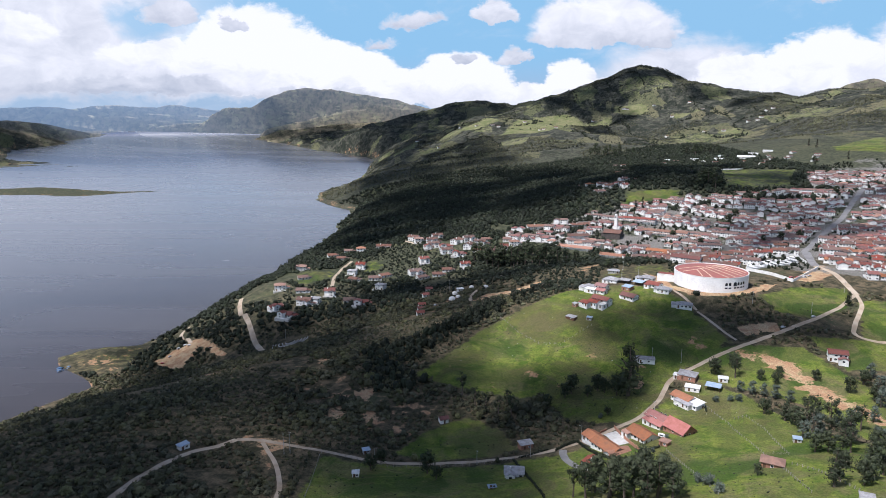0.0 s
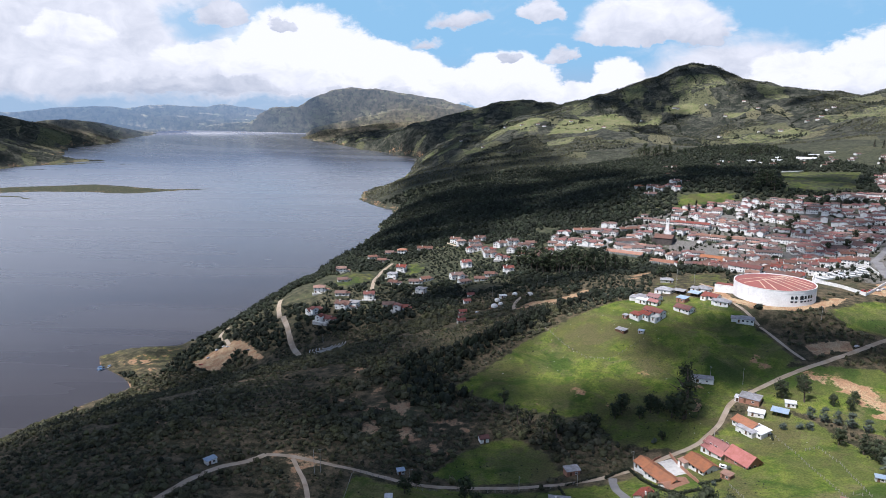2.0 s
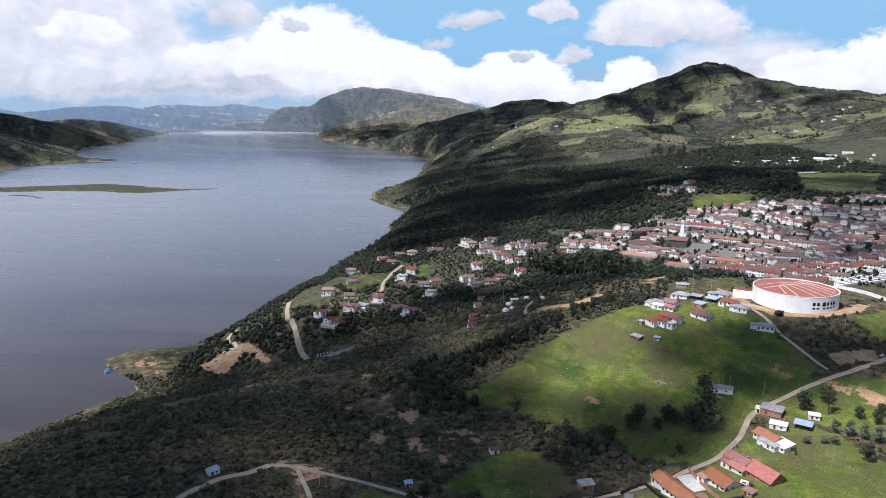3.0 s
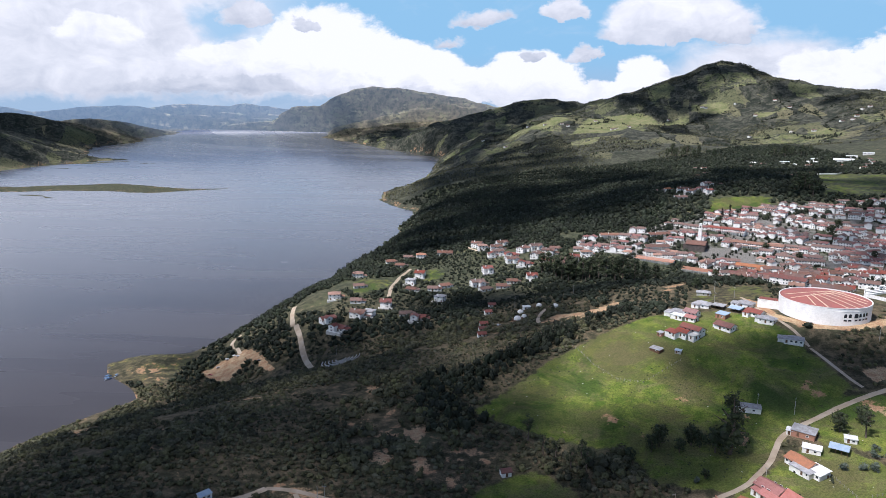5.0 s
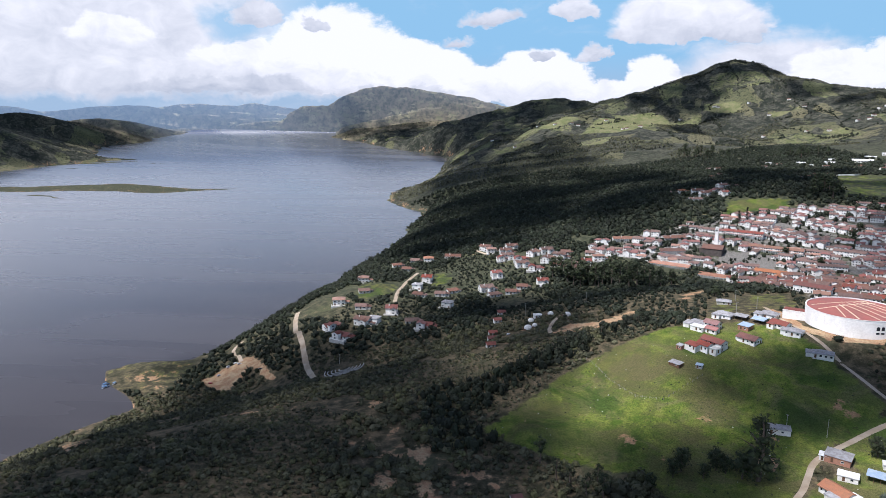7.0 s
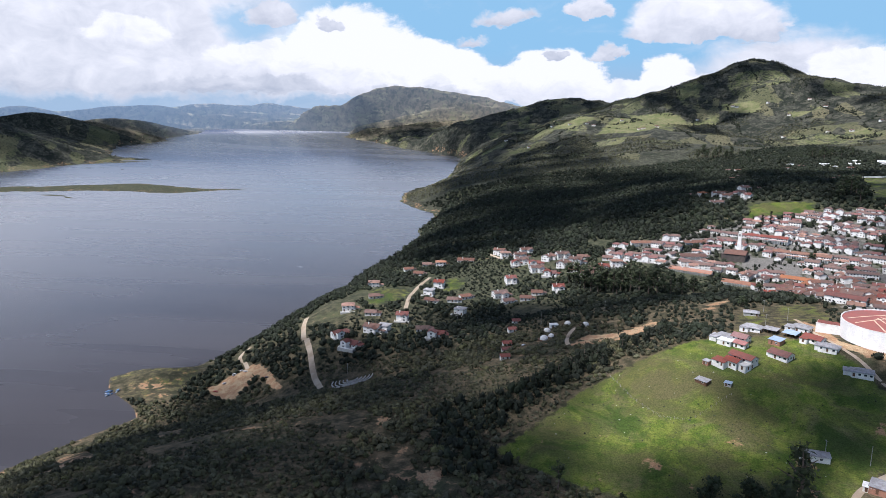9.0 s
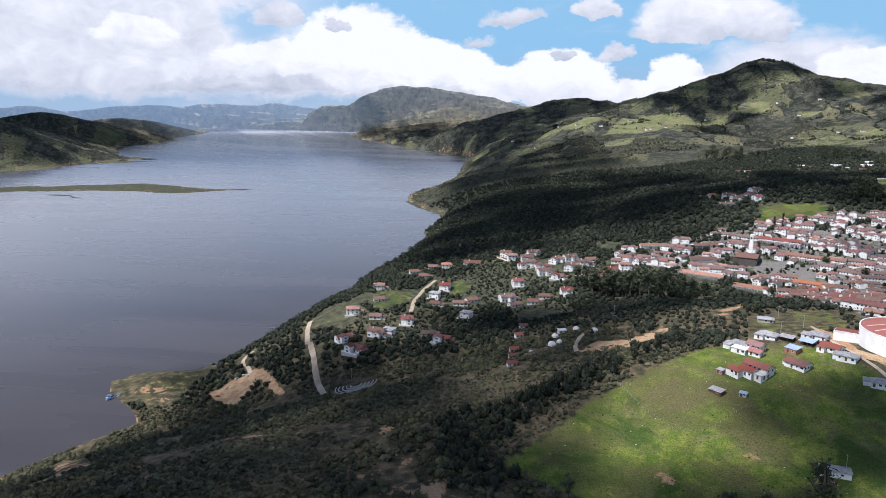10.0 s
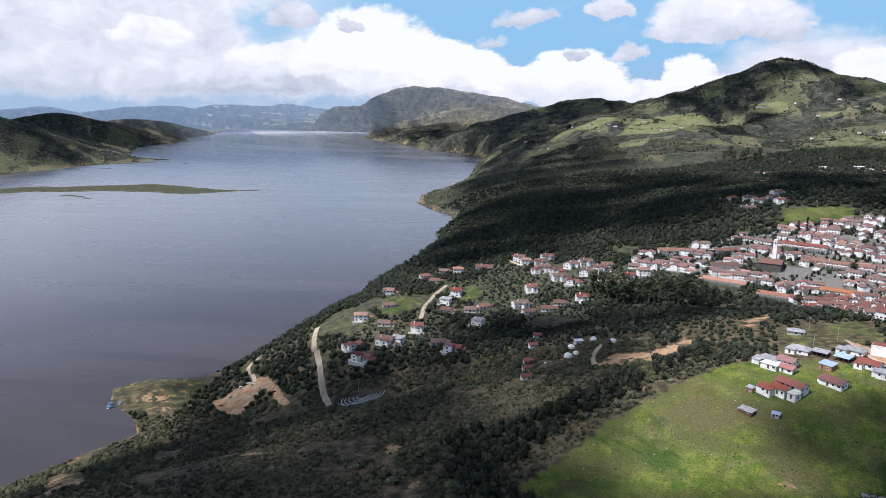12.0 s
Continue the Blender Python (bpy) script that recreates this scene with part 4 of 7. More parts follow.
def add_openings(root, x0, x1, y0, y1, storeys, rng, gap=2.6, sides="nsew"):
    """Rows of windows and one door on the chosen sides."""
    for side in sides:
        along = (x0, x1) if side in "ns" else (y0, y1)
        n = max(1, int((along[1] - along[0] - 1.0) / gap))
        door_at = rng.randrange(n)
        for level in range(storeys):
            for i in range(n):
                c = along[0] + (i + 0.5) * (along[1] - along[0]) / n
                x, y = (c, y0 if side == "s" else y1) if side in "ns" else (x0 if side == "w" else x1, c)
                if level == 0 and i == door_at and side in "se":
                    window(root, x, y, 0.05, 1.0, 2.05, side, "door")
                elif rng.random() < 0.8:
                    window(root, x, y, level * 2.8 + 0.95, rng.choice((1.1, 1.4, 1.7)), 1.25, side)


def chimney(root, x, y, z):
    part("chimney", boxes((x - 0.35, x + 0.35, y - 0.35, y + 0.35, z - 1.5, z + 1.0), (x - 0.45, x + 0.45, y - 0.45, y + 0.45, z + 1.0, z + 1.15)), WHITE, root)


def arcade(root, x0, x1, y, z, wall=None):
    """A porch of round-headed arches along a front: one slab per pier and a lintel."""
    n = max(2, int((x1 - x0) / 2.8))
    step = (x1 - x0) / n
    bm = bmesh.new()
    for i in range(n + 1):
        c = x0 + i * step
        box(bm, c - 0.25, c + 0.25, y - 0.2, y + 0.2, -1.5, z)
    for i in range(n):
        c = x0 + (i + 0.5) * step
        r = step / 2 - 0.25
        arc = [(c + r * math.cos(t), z - 0.3 - r * 0.75 + r * 0.75 * math.sin(t)) for t in [math.pi * k / 8 for k in range(9)]]
        for (ax, az_), (bx, bz) in zip(arc, arc[1:]):
            q = [bm.verts.new(p) for p in ((ax, y - 0.2, az_), (bx, y - 0.2, bz), (bx, y - 0.2, z), (ax, y - 0.2, z))]
            bm.faces.new(q[::-1])
    box(bm, x0, x1, y - 0.19, y + 0.2, z - 0.3, z + 0.15)
    part("arcade", bm, wall or WHITE, root)


def house(name, length, width, storeys, roof, roof_mat, seed, wing=None, wall=None, rise=None, porch=False, label="", category="house", group="", sides="nsew", yard=0.0, terrace=False, annex=None):
    """A house of one or two storeys, its long side along x, with a hipped or gabled roof and, at will, a wing."""
    rng = random.Random(seed)
    wall = wall or WHITE
    root = empty(name)
    x0, x1, y0, y1 = -length / 2, length / 2, -width / 2, width / 2
    top = storeys * 2.8 + 0.1
    rise = rise if rise is not None else width * 0.24
    bm = bmesh.new()
    if roof == "hip":
        body(bm, x0, x1, y0, y1, top)
    else:
        body(bm, x0, x1, y0, y1, top, rise)
    part("wall", bm, wall, root)
    bm = bmesh.new()
    (hip_roof if roof == "hip" else gable_roof)(bm, x0, x1, y0, y1, top, rise)
    cover = part("roof", bm, roof_mat, root)
    add_openings(root, x0, x1, y0, y1, storeys, rng, sides=sides)
    if wing:
        wl, ww, ws, wx = wing
        wt, wr = ws * 2.8 + 0.05, ww * 0.24
        bm = bmesh.new()
        body(bm, wx - ww / 2, wx + ww / 2, y0 - wl, y0 + 0.5, wt, wr, "y")
        part("wing_wall", bm, wall, root)
        bm = bmesh.new()
        gable_roof(bm, wx - ww / 2, wx + ww / 2, y0 - wl, y0 + 1.5, wt, wr, 0.5, 0.2, "y")
        part("wing_roof", bm, roof_mat, root)
        for level in range(ws):
            window(root, wx, y0 - wl, level * 2.8 + 0.9, 1.6, 1.3, "s")
    if porch:
        arcade(root, x0, x1, y0 - 2.2, 2.5, wall)
        part("porch_roof", boxes((x0 - 0.2, x1 + 0.2, y0 - 2.6, y0, 2.65, 2.85)), roof_mat, root)
    if yard:
        part("yard_wall", yard_wall(x0, x1, y0, yard), wall, root)
    if terrace:
        part("terrace", boxes((x0 - 1.5, x1 + 1.5, y0 - 4.5, y0 - 0.01, -4.0, -0.05)), CONCRETE, root)
        part("parapet", yard_wall(x0 - 1.3, x1 + 1.3, y0, 4.3, 0.75), wall, root)
    if annex:
        al, aw, ah = annex
        part("annex_wall", boxes((x1 - 0.02, x1 + al, y0 + 1.0, y0 + 1.0 + aw, -3.0, ah)), wall, root)
        bm = bmesh.new()
        v = box(bm, x1 - 0.1, x1 + al + 0.5, y0 + 0.4, y0 + 1.6 + aw, ah + 0.02, ah + 0.22)
        for q in v:
            q.co.z += 0.9 - 0.9 * (q.co.x - x1) / al
        part("annex_roof", bm, roof_mat, root)
        window(root, x1 + al * 0.5, y0 + 1.0, 0.8, 1.5, 1.2, "s")
    if rng.random() < 0.5:
        chimney(cover, x0 + length * 0.3, y0 + width * 0.3, top + rise)
    return tagged(root, label, category, group)


def yard_wall(x0, x1, y, depth, high=1.9):
    """A wall on three sides of a yard before a front, as one band."""
    bm = bmesh.new()
    t = 0.22
    outer = [(x0, y), (x0, y - depth), (x1, y - depth), (x1, y)]
    inner = [(x0 + t, y), (x0 + t, y - depth + t), (x1 - t, y - depth + t), (x1 - t, y)]
    rings = [[bm.verts.new((*p, z)) for p in line] for line, z in ((outer, -2.5), (outer, high), (inner, high), (inner, -2.5))]
    for a, b in zip(rings, rings[1:]):
        for i in range(3):
            bm.faces.new((a[i], a[i + 1], b[i + 1], b[i]))
    return bm


def shed(name, length, width, height, roof_mat, wall, label, slope=0.12, open_front=False):
    """A low building under a single slope."""
    root = empty(name)
    x0, x1, y0, y1 = -length / 2, length / 2, -width / 2, width / 2
    if open_front:
        part("back_wall", boxes((x0, x1, y1 - 0.2, y1, -2, height)), wall, root)
        for i in range(4):
            c = x0 + 0.15 + i * (length - 0.3) / 3
            part("post", boxes((c - 0.1, c + 0.1, y0 + 0.1, y0 + 0.3, -2, height)), TIMBER, root)
    else:
        part("wall", boxes((x0, x1, y0, y1, -2.5, height)), wall, root)
        window(root, x0 + length * 0.3, y0, 0.05, 0.95, 2.0, "s", "door")
        window(root, x0 + length * 0.7, y0, 0.9, 1.2, 1.0, "s")
    bm = bmesh.new()
    v = box(bm, x0 - 0.4, x1 + 0.4, y0 - 0.4, y1 + 0.4, height + 0.02, height + 0.14)
    for q in v:
        q.co.z += slope * (q.co.y - y0 + 0.4)
    part("roof", bm, roof_mat, root)
    return tagged(root, label, "shed")


def compound(name, blocks, seed, label, wall=None, category="house"):
    """Several blocks grown together into one house: centre, length, width, height of the eaves, kind of roof, its tiles, sides with windows."""
    rng = random.Random(seed)
    root = empty(name)
    for cx, cy, lx, ly, top, kind, tiles, sides in blocks:
        x0, x1, y0, y1 = cx - lx / 2, cx + lx / 2, cy - ly / 2, cy + ly / 2
        along_x = kind != "gy"
        rise = (ly if along_x else lx) * 0.24
        bm = bmesh.new()
        body(bm, x0, x1, y0, y1, top, rise if kind in ("gx", "gy", "steep") else 0.0, "x" if along_x else "y")
        if kind == "steep":
            for v in bm.verts:
                if v.co.z > top + 0.1:
                    v.co.z = top + rise * 1.6
        part("wall", bm, wall or WHITE, root)
        bm = bmesh.new()
        if kind in ("gx", "gy", "steep"):
            gable_roof(bm, x0, x1, y0, y1, top, rise * (1.6 if kind == "steep" else 1.0), 0.7, 0.22, "x" if along_x else "y")
        elif kind == "hip":
            hip_roof(bm, x0, x1, y0, y1, top, rise)
        else:
            for v in box(bm, x0 - 0.4, x1 + 0.4, y0 - 0.4, y1 + 0.4, top + 0.02, top + 0.18):
                v.co.z += (0.04 if kind == "flat" else 0.16) * (v.co.y - y0)
        part("roof", bm, tiles, root)
        add_openings(root, x0, x1, y0, y1, max(1, round(top / 2.8)), rng, sides=sides)
    return tagged(root, label, category)


def stand(ob, x, y, turn):
    """Puts a thing on the ground."""
    ob.matrix_basis = pose(x, y, gz(x, y), 0, 0, turn)
    return ob


def stand_copy(ob, x, y, turn):
    return copy_thing(ob, pose(x, y, gz(x, y), 0, 0, turn))
# ---------------------------------------------------------------- farms along the lane and on the spur
OCCUPIED = []


def put(ob, x, y, turn, room=9.0):
    OCCUPIED.append((x, y, room))
    return stand(ob, x, y, turn)


def farm_buildings():
    put(compound("house", [(-9, 1, 13, 9, 2.9, "gx", ROOF_ORANGE, "ns"), (3, 0, 18, 10, 3.2, "gx", ROOF_ORANGE, "ns"), (11, 0, 7, 14, 3.0, "gy", ROOF_ORANGE, "se"), (14.5, -6, 5, 4, 2.5, "lean", ROOF_ORANGE, "s"), (16, 4, 4, 5, 2.4, "lean", ROOF_ORANGE, "e")], 1, "white farmhouse with sprawling orange clay tile roofs in a walled garden"), 93, 353, -63, 15)
    put(house("house", 9, 7, 2, "gable", ROOF_RED, 2, label="white two-storey house with a red tile roof beside a paved drive"), 78, 322, 52)
    put(compound("house", [(0, 0, 15, 11, 2.9, "gx", ROOF_ORANGE, "nse"), (-6, -6.5, 5, 4, 2.4, "lean", ROOF_ORANGE, "s")], 3, "white cottage under a broad faded orange tile gable roof"), 117, 360, -65, 10)
    put(compound("house", [(0, 1, 13, 9, 4.2, "gx", ROOF_PINK, "nsw"), (4, -4, 9, 6, 2.9, "gx", ROOF_PINK, "sw"), (-3, -5, 5, 4, 2.7, "lean", ROOF_PINK, "s")], 4, "white house with faded pink tile roofs beside the lane"), 131, 377, -60)
    put(compound("house", [(0, 0, 15, 11, 2.8, "steep", ROOF_PINK, "nsew"), (8.5, 0, 3, 10, 0.6, "flat", CONCRETE, "")], 5, "brick and timber house with a steep pink tile roof", BRICK), 139, 361, -63, 10)
    put(shed("garden_kiosk", 5, 4, 2.4, ROOF_ORANGE, BRICK, "small brick kiosk with an orange tile roof"), 125, 345, -50, 5)
    put(compound("house", [(-2, 0, 14, 9, 3.0, "gx", ROOF_ORANGE, "nsw"), (8, -1, 9, 8, 2.7, "lean", ROOF_WHITE, "se"), (3, -6, 12, 4, 2.4, "lean", ROOF_GREY, "s")], 6, "pale farmhouse under an orange tile and metal roof"), 157, 400, -63, 11)
    put(shed("storehouse", 12, 8, 3.0, ROOF_GREY, BRICK, "unfinished brick building with a flat grey roof"), 168, 429, -35, 11)
    put(shed("shed", 9, 6, 2.8, ROOF_BLUE, WHITE, "low shed with a blue sheet roof", open_front=True), 179, 412, -32, 7)
    put(shed("shed", 9, 5, 2.6, ROOF_WHITE, WHITE, "white shed with a pale sheet roof"), 166, 414, -28, 7)
    put(shed("shed", 5, 4, 2.5, ROOF_WHITE, WHITE, "small white roadside shed"), 162, 431, -30, 5)
    put(shed("shed", 6, 4, 2.4, ROOF_WHITE, WHITE, "small pale sheet-roofed shed on the pasture"), 189, 421, -20, 5)
    put(house("pavilion", 10, 7.5, 1, "hip", ROOF_ORANGE, 7, label="low brick pavilion under a broad faded orange tile roof", wall=BRICK, rise=2.0), 160, 295, -30, 11)
    put(shed("shed", 4, 3, 2.2, ROOF_BLUE, CONCRETE, "small shed with a blue-green sheet roof under trees"), 191, 330, -20, 6)
    put(house("house", 7, 5, 1, "gable", ROOF_GREY, 8, label="small house with a grey metal roof among trees", wall=BRICK, rise=1.0), 206, 288, -30, 6)
    put(shed("shed", 5, 4, 2.4, ROOF_GREY, CONCRETE, "grey sheet-roofed shed in the pasture"), 166, 235, -25, 5)
    put(house("hut", 5.5, 4.5, 1, "gable", ROOF_RED, 9, label="tiny white hut with a bright red roof in a meadow", rise=1.3, sides="s"), 0, 404, 20, 5)
    put(shed("shed", 8, 5, 3, ROOF_GREY, BRICK, "lean-to shed with a rusty grey sheet roof beside the lane"), 49, 365, 18, 7)
    put(house("house", 10, 8, 1, "gable", ROOF_GREY, 10, label="small house with a grey fibre cement roof and white gable", wing=(2.5, 5, 1, -2), rise=1.6), 38, 326, -5, 8)
    put(shed("shed", 3.5, 3, 2.4, ROOF_WHITE, WHITE, "small white pump hut in the meadow"), -48, 330, 5, 4)
    put(shed("shed", 4, 3, 2.3, ROOF_BLUE, CONCRETE, "shed with a greenish sheet roof beside the lane"), -46, 362, 20, 4)
    put(shed("roadside_cabin", 6, 3.6, 2.6, ROOF_BLUE, WHITE, "white cabin with a pale blue sheet roof beside the lane"), -149, 349, 52, 7)
    put(shed("barn", 14, 6, 2.8, ROOF_GREY, WHITE, "long whitewashed barn with a stained grey roof", 0.06), 146, 455, -14, 9)
    put(house("house", 12, 9, 2, "gable", ROOF_RED, 11, wing=(4, 6, 1, 3), label="white two-storey house with a dark red roof", rise=1.8), 280, 446, -22, 11)
    # a heap of debris, built as a very low shed
    put(shed("cattle_trough", 4, 2, 0.9, ROOF_BLUE, CONCRETE, "heap of salvaged sheets in the meadow"), 25, 310, 10, 4)


def spur_buildings():
    put(compound("house", [(3, 3, 16, 8, 5.6, "gx", ROOF_RED, "nse"), (1, -4, 9, 7, 3.6, "gx", ROOF_RED, "sw"), (-5, -9, 9, 6, 2.4, "lean", ROOF_RED, "sw"), (9, -3.5, 5, 6, 2.8, "flat", CONCRETE, "se")], 21, "white two-storey house with red tile roofs on the green spur"), 131, 545, -52, 12)
    put(shed("brick_hut", 4, 3.5, 2.6, ROOF_GREY, BRICK, "small unfinished brick hut beside a white house"), 113, 546, -50, 4)
    put(compound("house", [(5, 3, 10, 8, 5.2, "gx", ROOF_PINK, "nse"), (9, -4, 8, 6, 3.0, "gx", ROOF_PINK, "se"), (-6, 2, 12, 10, 2.8, "flat", ROOF_GREY, "sw"), (-1, -6, 10, 6, 2.8, "flat", ROOF_WHITE, "sw"), (-11, -3, 5, 6, 2.4, "lean", ROOF_GREY, "w")], 22, "rambling white house with pink tile and grey sheet roofs"), 137, 577, -45, 14)
    put(compound("house", [(0, 0, 13, 9, 3.0, "hip", ROOF_GREY, "nsew"), (-4, -5, 6, 3, 2.5, "lean", ROOF_GREY, "s")], 23, "white cottage with a grey hipped roof and porch"), 157, 597, -40)
    put(compound("house", [(0, 0, 13, 9, 3.0, "gx", ROOF_RED, "nsew"), (-7, 0, 3, 6, 2.4, "lean", ROOF_RED, "w")], 24, "white cottage with a dark red metal roof"), 160, 549, -50)
    put(shed("workshop", 8, 7, 3, ROOF_BLUE, BRICK, "brick workshop with a blue-grey sheet roof"), 164, 570, -48, 6)
    put(shed("shed", 9, 6, 2.6, ROOF_GREY, STONE_DARK, "low dark shed with a grey sheet roof", open_front=True), 167, 590, -40, 6)
    put(shed("shed", 9, 7, 2.6, ROOF_BLUE, CONCRETE, "open lean-to with a blue-grey sheet roof", open_front=True), 177, 581, -45, 6)
    put(compound("house", [(0, 0, 12, 9, 3.0, "hip", ROOF_GREY, "nsew"), (-6, -4, 6, 5, 2.5, "lean", ROOF_GREY, "s")], 26, "white cottage with a grey roof beside the ring road"), 188, 592, -42)
    put(compound("house", [(0, 0, 12, 8, 3.0, "gx", ROOF_RED, "nsew"), (-4, -5, 5, 3, 2.4, "lean", ROOF_RED, "s")], 27, "white cottage with a bright red sheet roof"), 187, 568, -50)
    put(compound("house", [(0, 0, 11, 8, 3.0, "hip", ROOF_GREY, "nsew"), (-6.5, 0, 3, 6, 2.3, "lean", ROOF_GREY, "w")], 28, "white cottage with a pale grey hipped roof"), 191, 554, -40)
    put(compound("house", [(0, 0, 12, 8, 2.9, "hip", ROOF_GREY, "nsew"), (-8, 0, 4, 5, 2.2, "lean", ROOF_GREY, "w")], 29, "white cottage with a grey roof above the path"), 199, 526, -22)
    put(compound("house", [(0, 0, 11, 7, 2.6, "hip", ROOF_GREY, "sw")], 30, "low grey cottage alone on the plateau", CONCRETE), 171, 646, -15, 7)
    put(shed("shed", 8, 5, 1.8, ROOF_GREY, TIMBER, "tumbledown timber shed on the green spur"), 106, 526, -45, 5)
    put(shed("water_tank_hut", 4, 3, 2.0, ROOF_BLUE, CONCRETE, "small tank hut with a blue sheet cover"), 120, 521, -30, 4)


farm_buildings()
spur_buildings()


def build_ring():
    """The bullring: a round white wall under a shallow red sheet roof with cream strips."""
    cx, cy, r = 239, 574.5, 31.0
    z = 125.6
    root = empty("bullring", cx, cy, z)
    n = 96
    bm = bmesh.new()
    rings = []
    for rr, zz in ((r, -6.0), (r, 12.6), (r - 0.5, 12.6), (r - 0.5, 11.4)):
        rings.append([bm.verts.new((rr * math.cos(2 * math.pi * i / n), rr * math.sin(2 * math.pi * i / n), zz)) for i in range(n)])
    for a, b in zip(rings, rings[1:]):
        for i in range(n):
            bm.faces.new((a[i], a[(i + 1) % n], b[(i + 1) % n], b[i]))
    part("ring_wall", bm, LIMEWASH, root)
    bm = bmesh.new()
    for rr, z0, z1 in ((r + 0.12, 10.2, 10.4), (r + 0.2, 12.35, 12.66)):
        a = [[bm.verts.new((q * math.cos(2 * math.pi * i / n), q * math.sin(2 * math.pi * i / n), h)) for i in range(n)] for q, h in ((r - 0.1, z0), (rr, z0), (rr, z1), (r - 0.1, z1))]
        for s, t in zip(a, a[1:]):
            for i in range(n):
                bm.faces.new((s[i], s[(i + 1) % n], t[(i + 1) % n], t[i]))
    part("cornice", bm, WHITE, root)
    bm = bmesh.new()
    prev = None
    for k in range(13):
        q = (r - 0.55) * k / 12
        h = 12.0 + 1.0 * (1 - (k / 12) ** 1.6)
        ring = [bm.verts.new((0, 0, h))] if k == 0 else [bm.verts.new((q * math.cos(2 * math.pi * i / n), q * math.sin(2 * math.pi * i / n), h)) for i in range(n)]
        if prev and len(prev) == 1:
            for i in range(n):
                bm.faces.new((prev[0], ring[i], ring[(i + 1) % n]))
        elif prev:
            for i in range(n):
                bm.faces.new((prev[i], ring[i], ring[(i + 1) % n], prev[(i + 1) % n]))
        prev = ring
    part("roof", bm, RING_RED, root, "red painted sheet roof")
    # cream joints between the roof sheets, fanning from the east side
    for x0, y0, x1, y1 in ((-26, 8, 18, 21), (-26, -3, 22, 17), (-16, -22, -12, 2), (-9, -26, -7, 8), (4, -28, -4, 10), (11, -26, 1, 14), (18, -22, 6, 18), (23, -16, 11, 21), (27, -8, 15, 23)):
        bm = bmesh.new()
        last = None
        for k in range(15):
            f = k / 14
            x, y = x0 + (x1 - x0) * f, y0 + (y1 - y0) * f
            d = math.hypot(x, y) / (r - 0.55)
            h = 12.0 + 1.0 * (1 - min(d, 1) ** 1.6) + 0.09
            t = Vector((x1 - x0, y1 - y0)).normalized() * 0.38
            row = [bm.verts.new((x - t.y, y + t.x, h)), bm.verts.new((x + t.y, y - t.x, h)), bm.verts.new((x + t.y, y - t.x, h - 0.3)), bm.verts.new((x - t.y, y + t.x, h - 0.3))]
            if last:
                for i in range(4):
                    j = (i + 1) % 4
                    bm.faces.new((last[j], last[i], row[i], row[j]))
            last = row
        part("roof_strip", bm, CREAM_STRIP, root, "cream roof strip")
    # arched windows over small square ones on the south-east front
    for i, a in enumerate((-88, -82, -73, -66.5, -60, -54)):
        big = i == 2
        bm = bmesh.new()
        w, h0, h1 = (1.6, 5.4, 8.8) if big else (1.05, 5.8, 8.5)
        pts = [(-w, h0), (w, h0)] + [(w * math.cos(t), h1 - w * 0.9 + w * 0.9 * math.sin(t)) for t in [math.pi * k / 10 for k in range(11)]]
        front = [bm.verts.new((x, -0.06, zz)) for x, zz in pts]
        back = [bm.verts.new((x, 0.3, zz)) for x, zz in pts]
        bm.faces.new(front)
        for k in range(len(pts)):
            j = (k + 1) % len(pts)
            bm.faces.new((front[j], front[k], back[k], back[j]))
        ob = part("arched_window", bm, GLASS, root, "dark arched window")
        ob.matrix_basis = pose((r + 0.02) * math.cos(radians(a)), (r + 0.02) * math.sin(radians(a)), 0, 0, 0, a + 90)
        ob = part("window", boxes((-1.1, 1.1, -0.06, 0.3, 3.2, 4.4)), GLASS, root, "dark square window")
        ob.matrix_basis = pose((r + 0.02) * math.cos(radians(a)), (r + 0.02) * math.sin(radians(a)), 0, 0, 0, a + 90)
    ob = part("annex", boxes((-9, 9, -5, 5, -4, 6.0), (-9.2, 9.2, -5.2, -4.9, 6.0, 6.5)), WHITE, root, "low white annex")
    ob.matrix_basis = pose(-33, 14, 0, 0, 0, -30)
    ob = part("annex_roof", boxes((-8.8, 8.8, -4.8, 4.8, 6.0, 6.2)), ROOF_RED, root, "red annex roof")
    ob.matrix_basis = pose(-33, 14, 0, 0, 0, -30)
    tagged(root, "round white bullring with a shallow red sheet roof and cream strips", "arena")
    OCCUPIED.append((cx, cy, 35))
    OCCUPIED.append((-158, 646, 19))


build_ring()
# ---------------------------------------------------------------- villas over the lake
VILLA_KINDS = [
    house("villa", 11, 9, 2, "hip", ROOF_ORANGE, 31, terrace=True, annex=(4, 5, 2.7), label="white two-storey villa with an orange tile roof among trees"),
    house("villa", 13, 9, 2, "gable", ROOF_BROWN, 32, wing=(4, 6, 2, 3), annex=(5, 6, 2.8), label="large white villa with weathered tile roofs among trees"),
    house("villa", 12, 9, 1, "gable", ROOF_RED, 33, wing=(4, 6, 2, -2), terrace=True, annex=(4, 5, 2.6), label="white arcaded villa with a red tile roof among trees"),
    house("villa", 10, 8, 1, "gable", ROOF_BROWN, 34, annex=(3.5, 5, 2.4), label="low white cottage with a weathered tile roof among trees"),
    house("villa", 10, 9, 2, "gable", ROOF_RED, 35, wing=(3, 5, 2, 2), terrace=True, label="tall white villa with a red gabled roof"),
    house("villa", 18, 9, 1, "gable", ROOF_BROWN, 36, porch=True, label="long low lodge with a weathered tile roof"),
    house("villa", 9, 8, 2, "hip", ROOF_GREY, 37, terrace=True, label="white modern villa with a flat grey roof", rise=0.5),
]
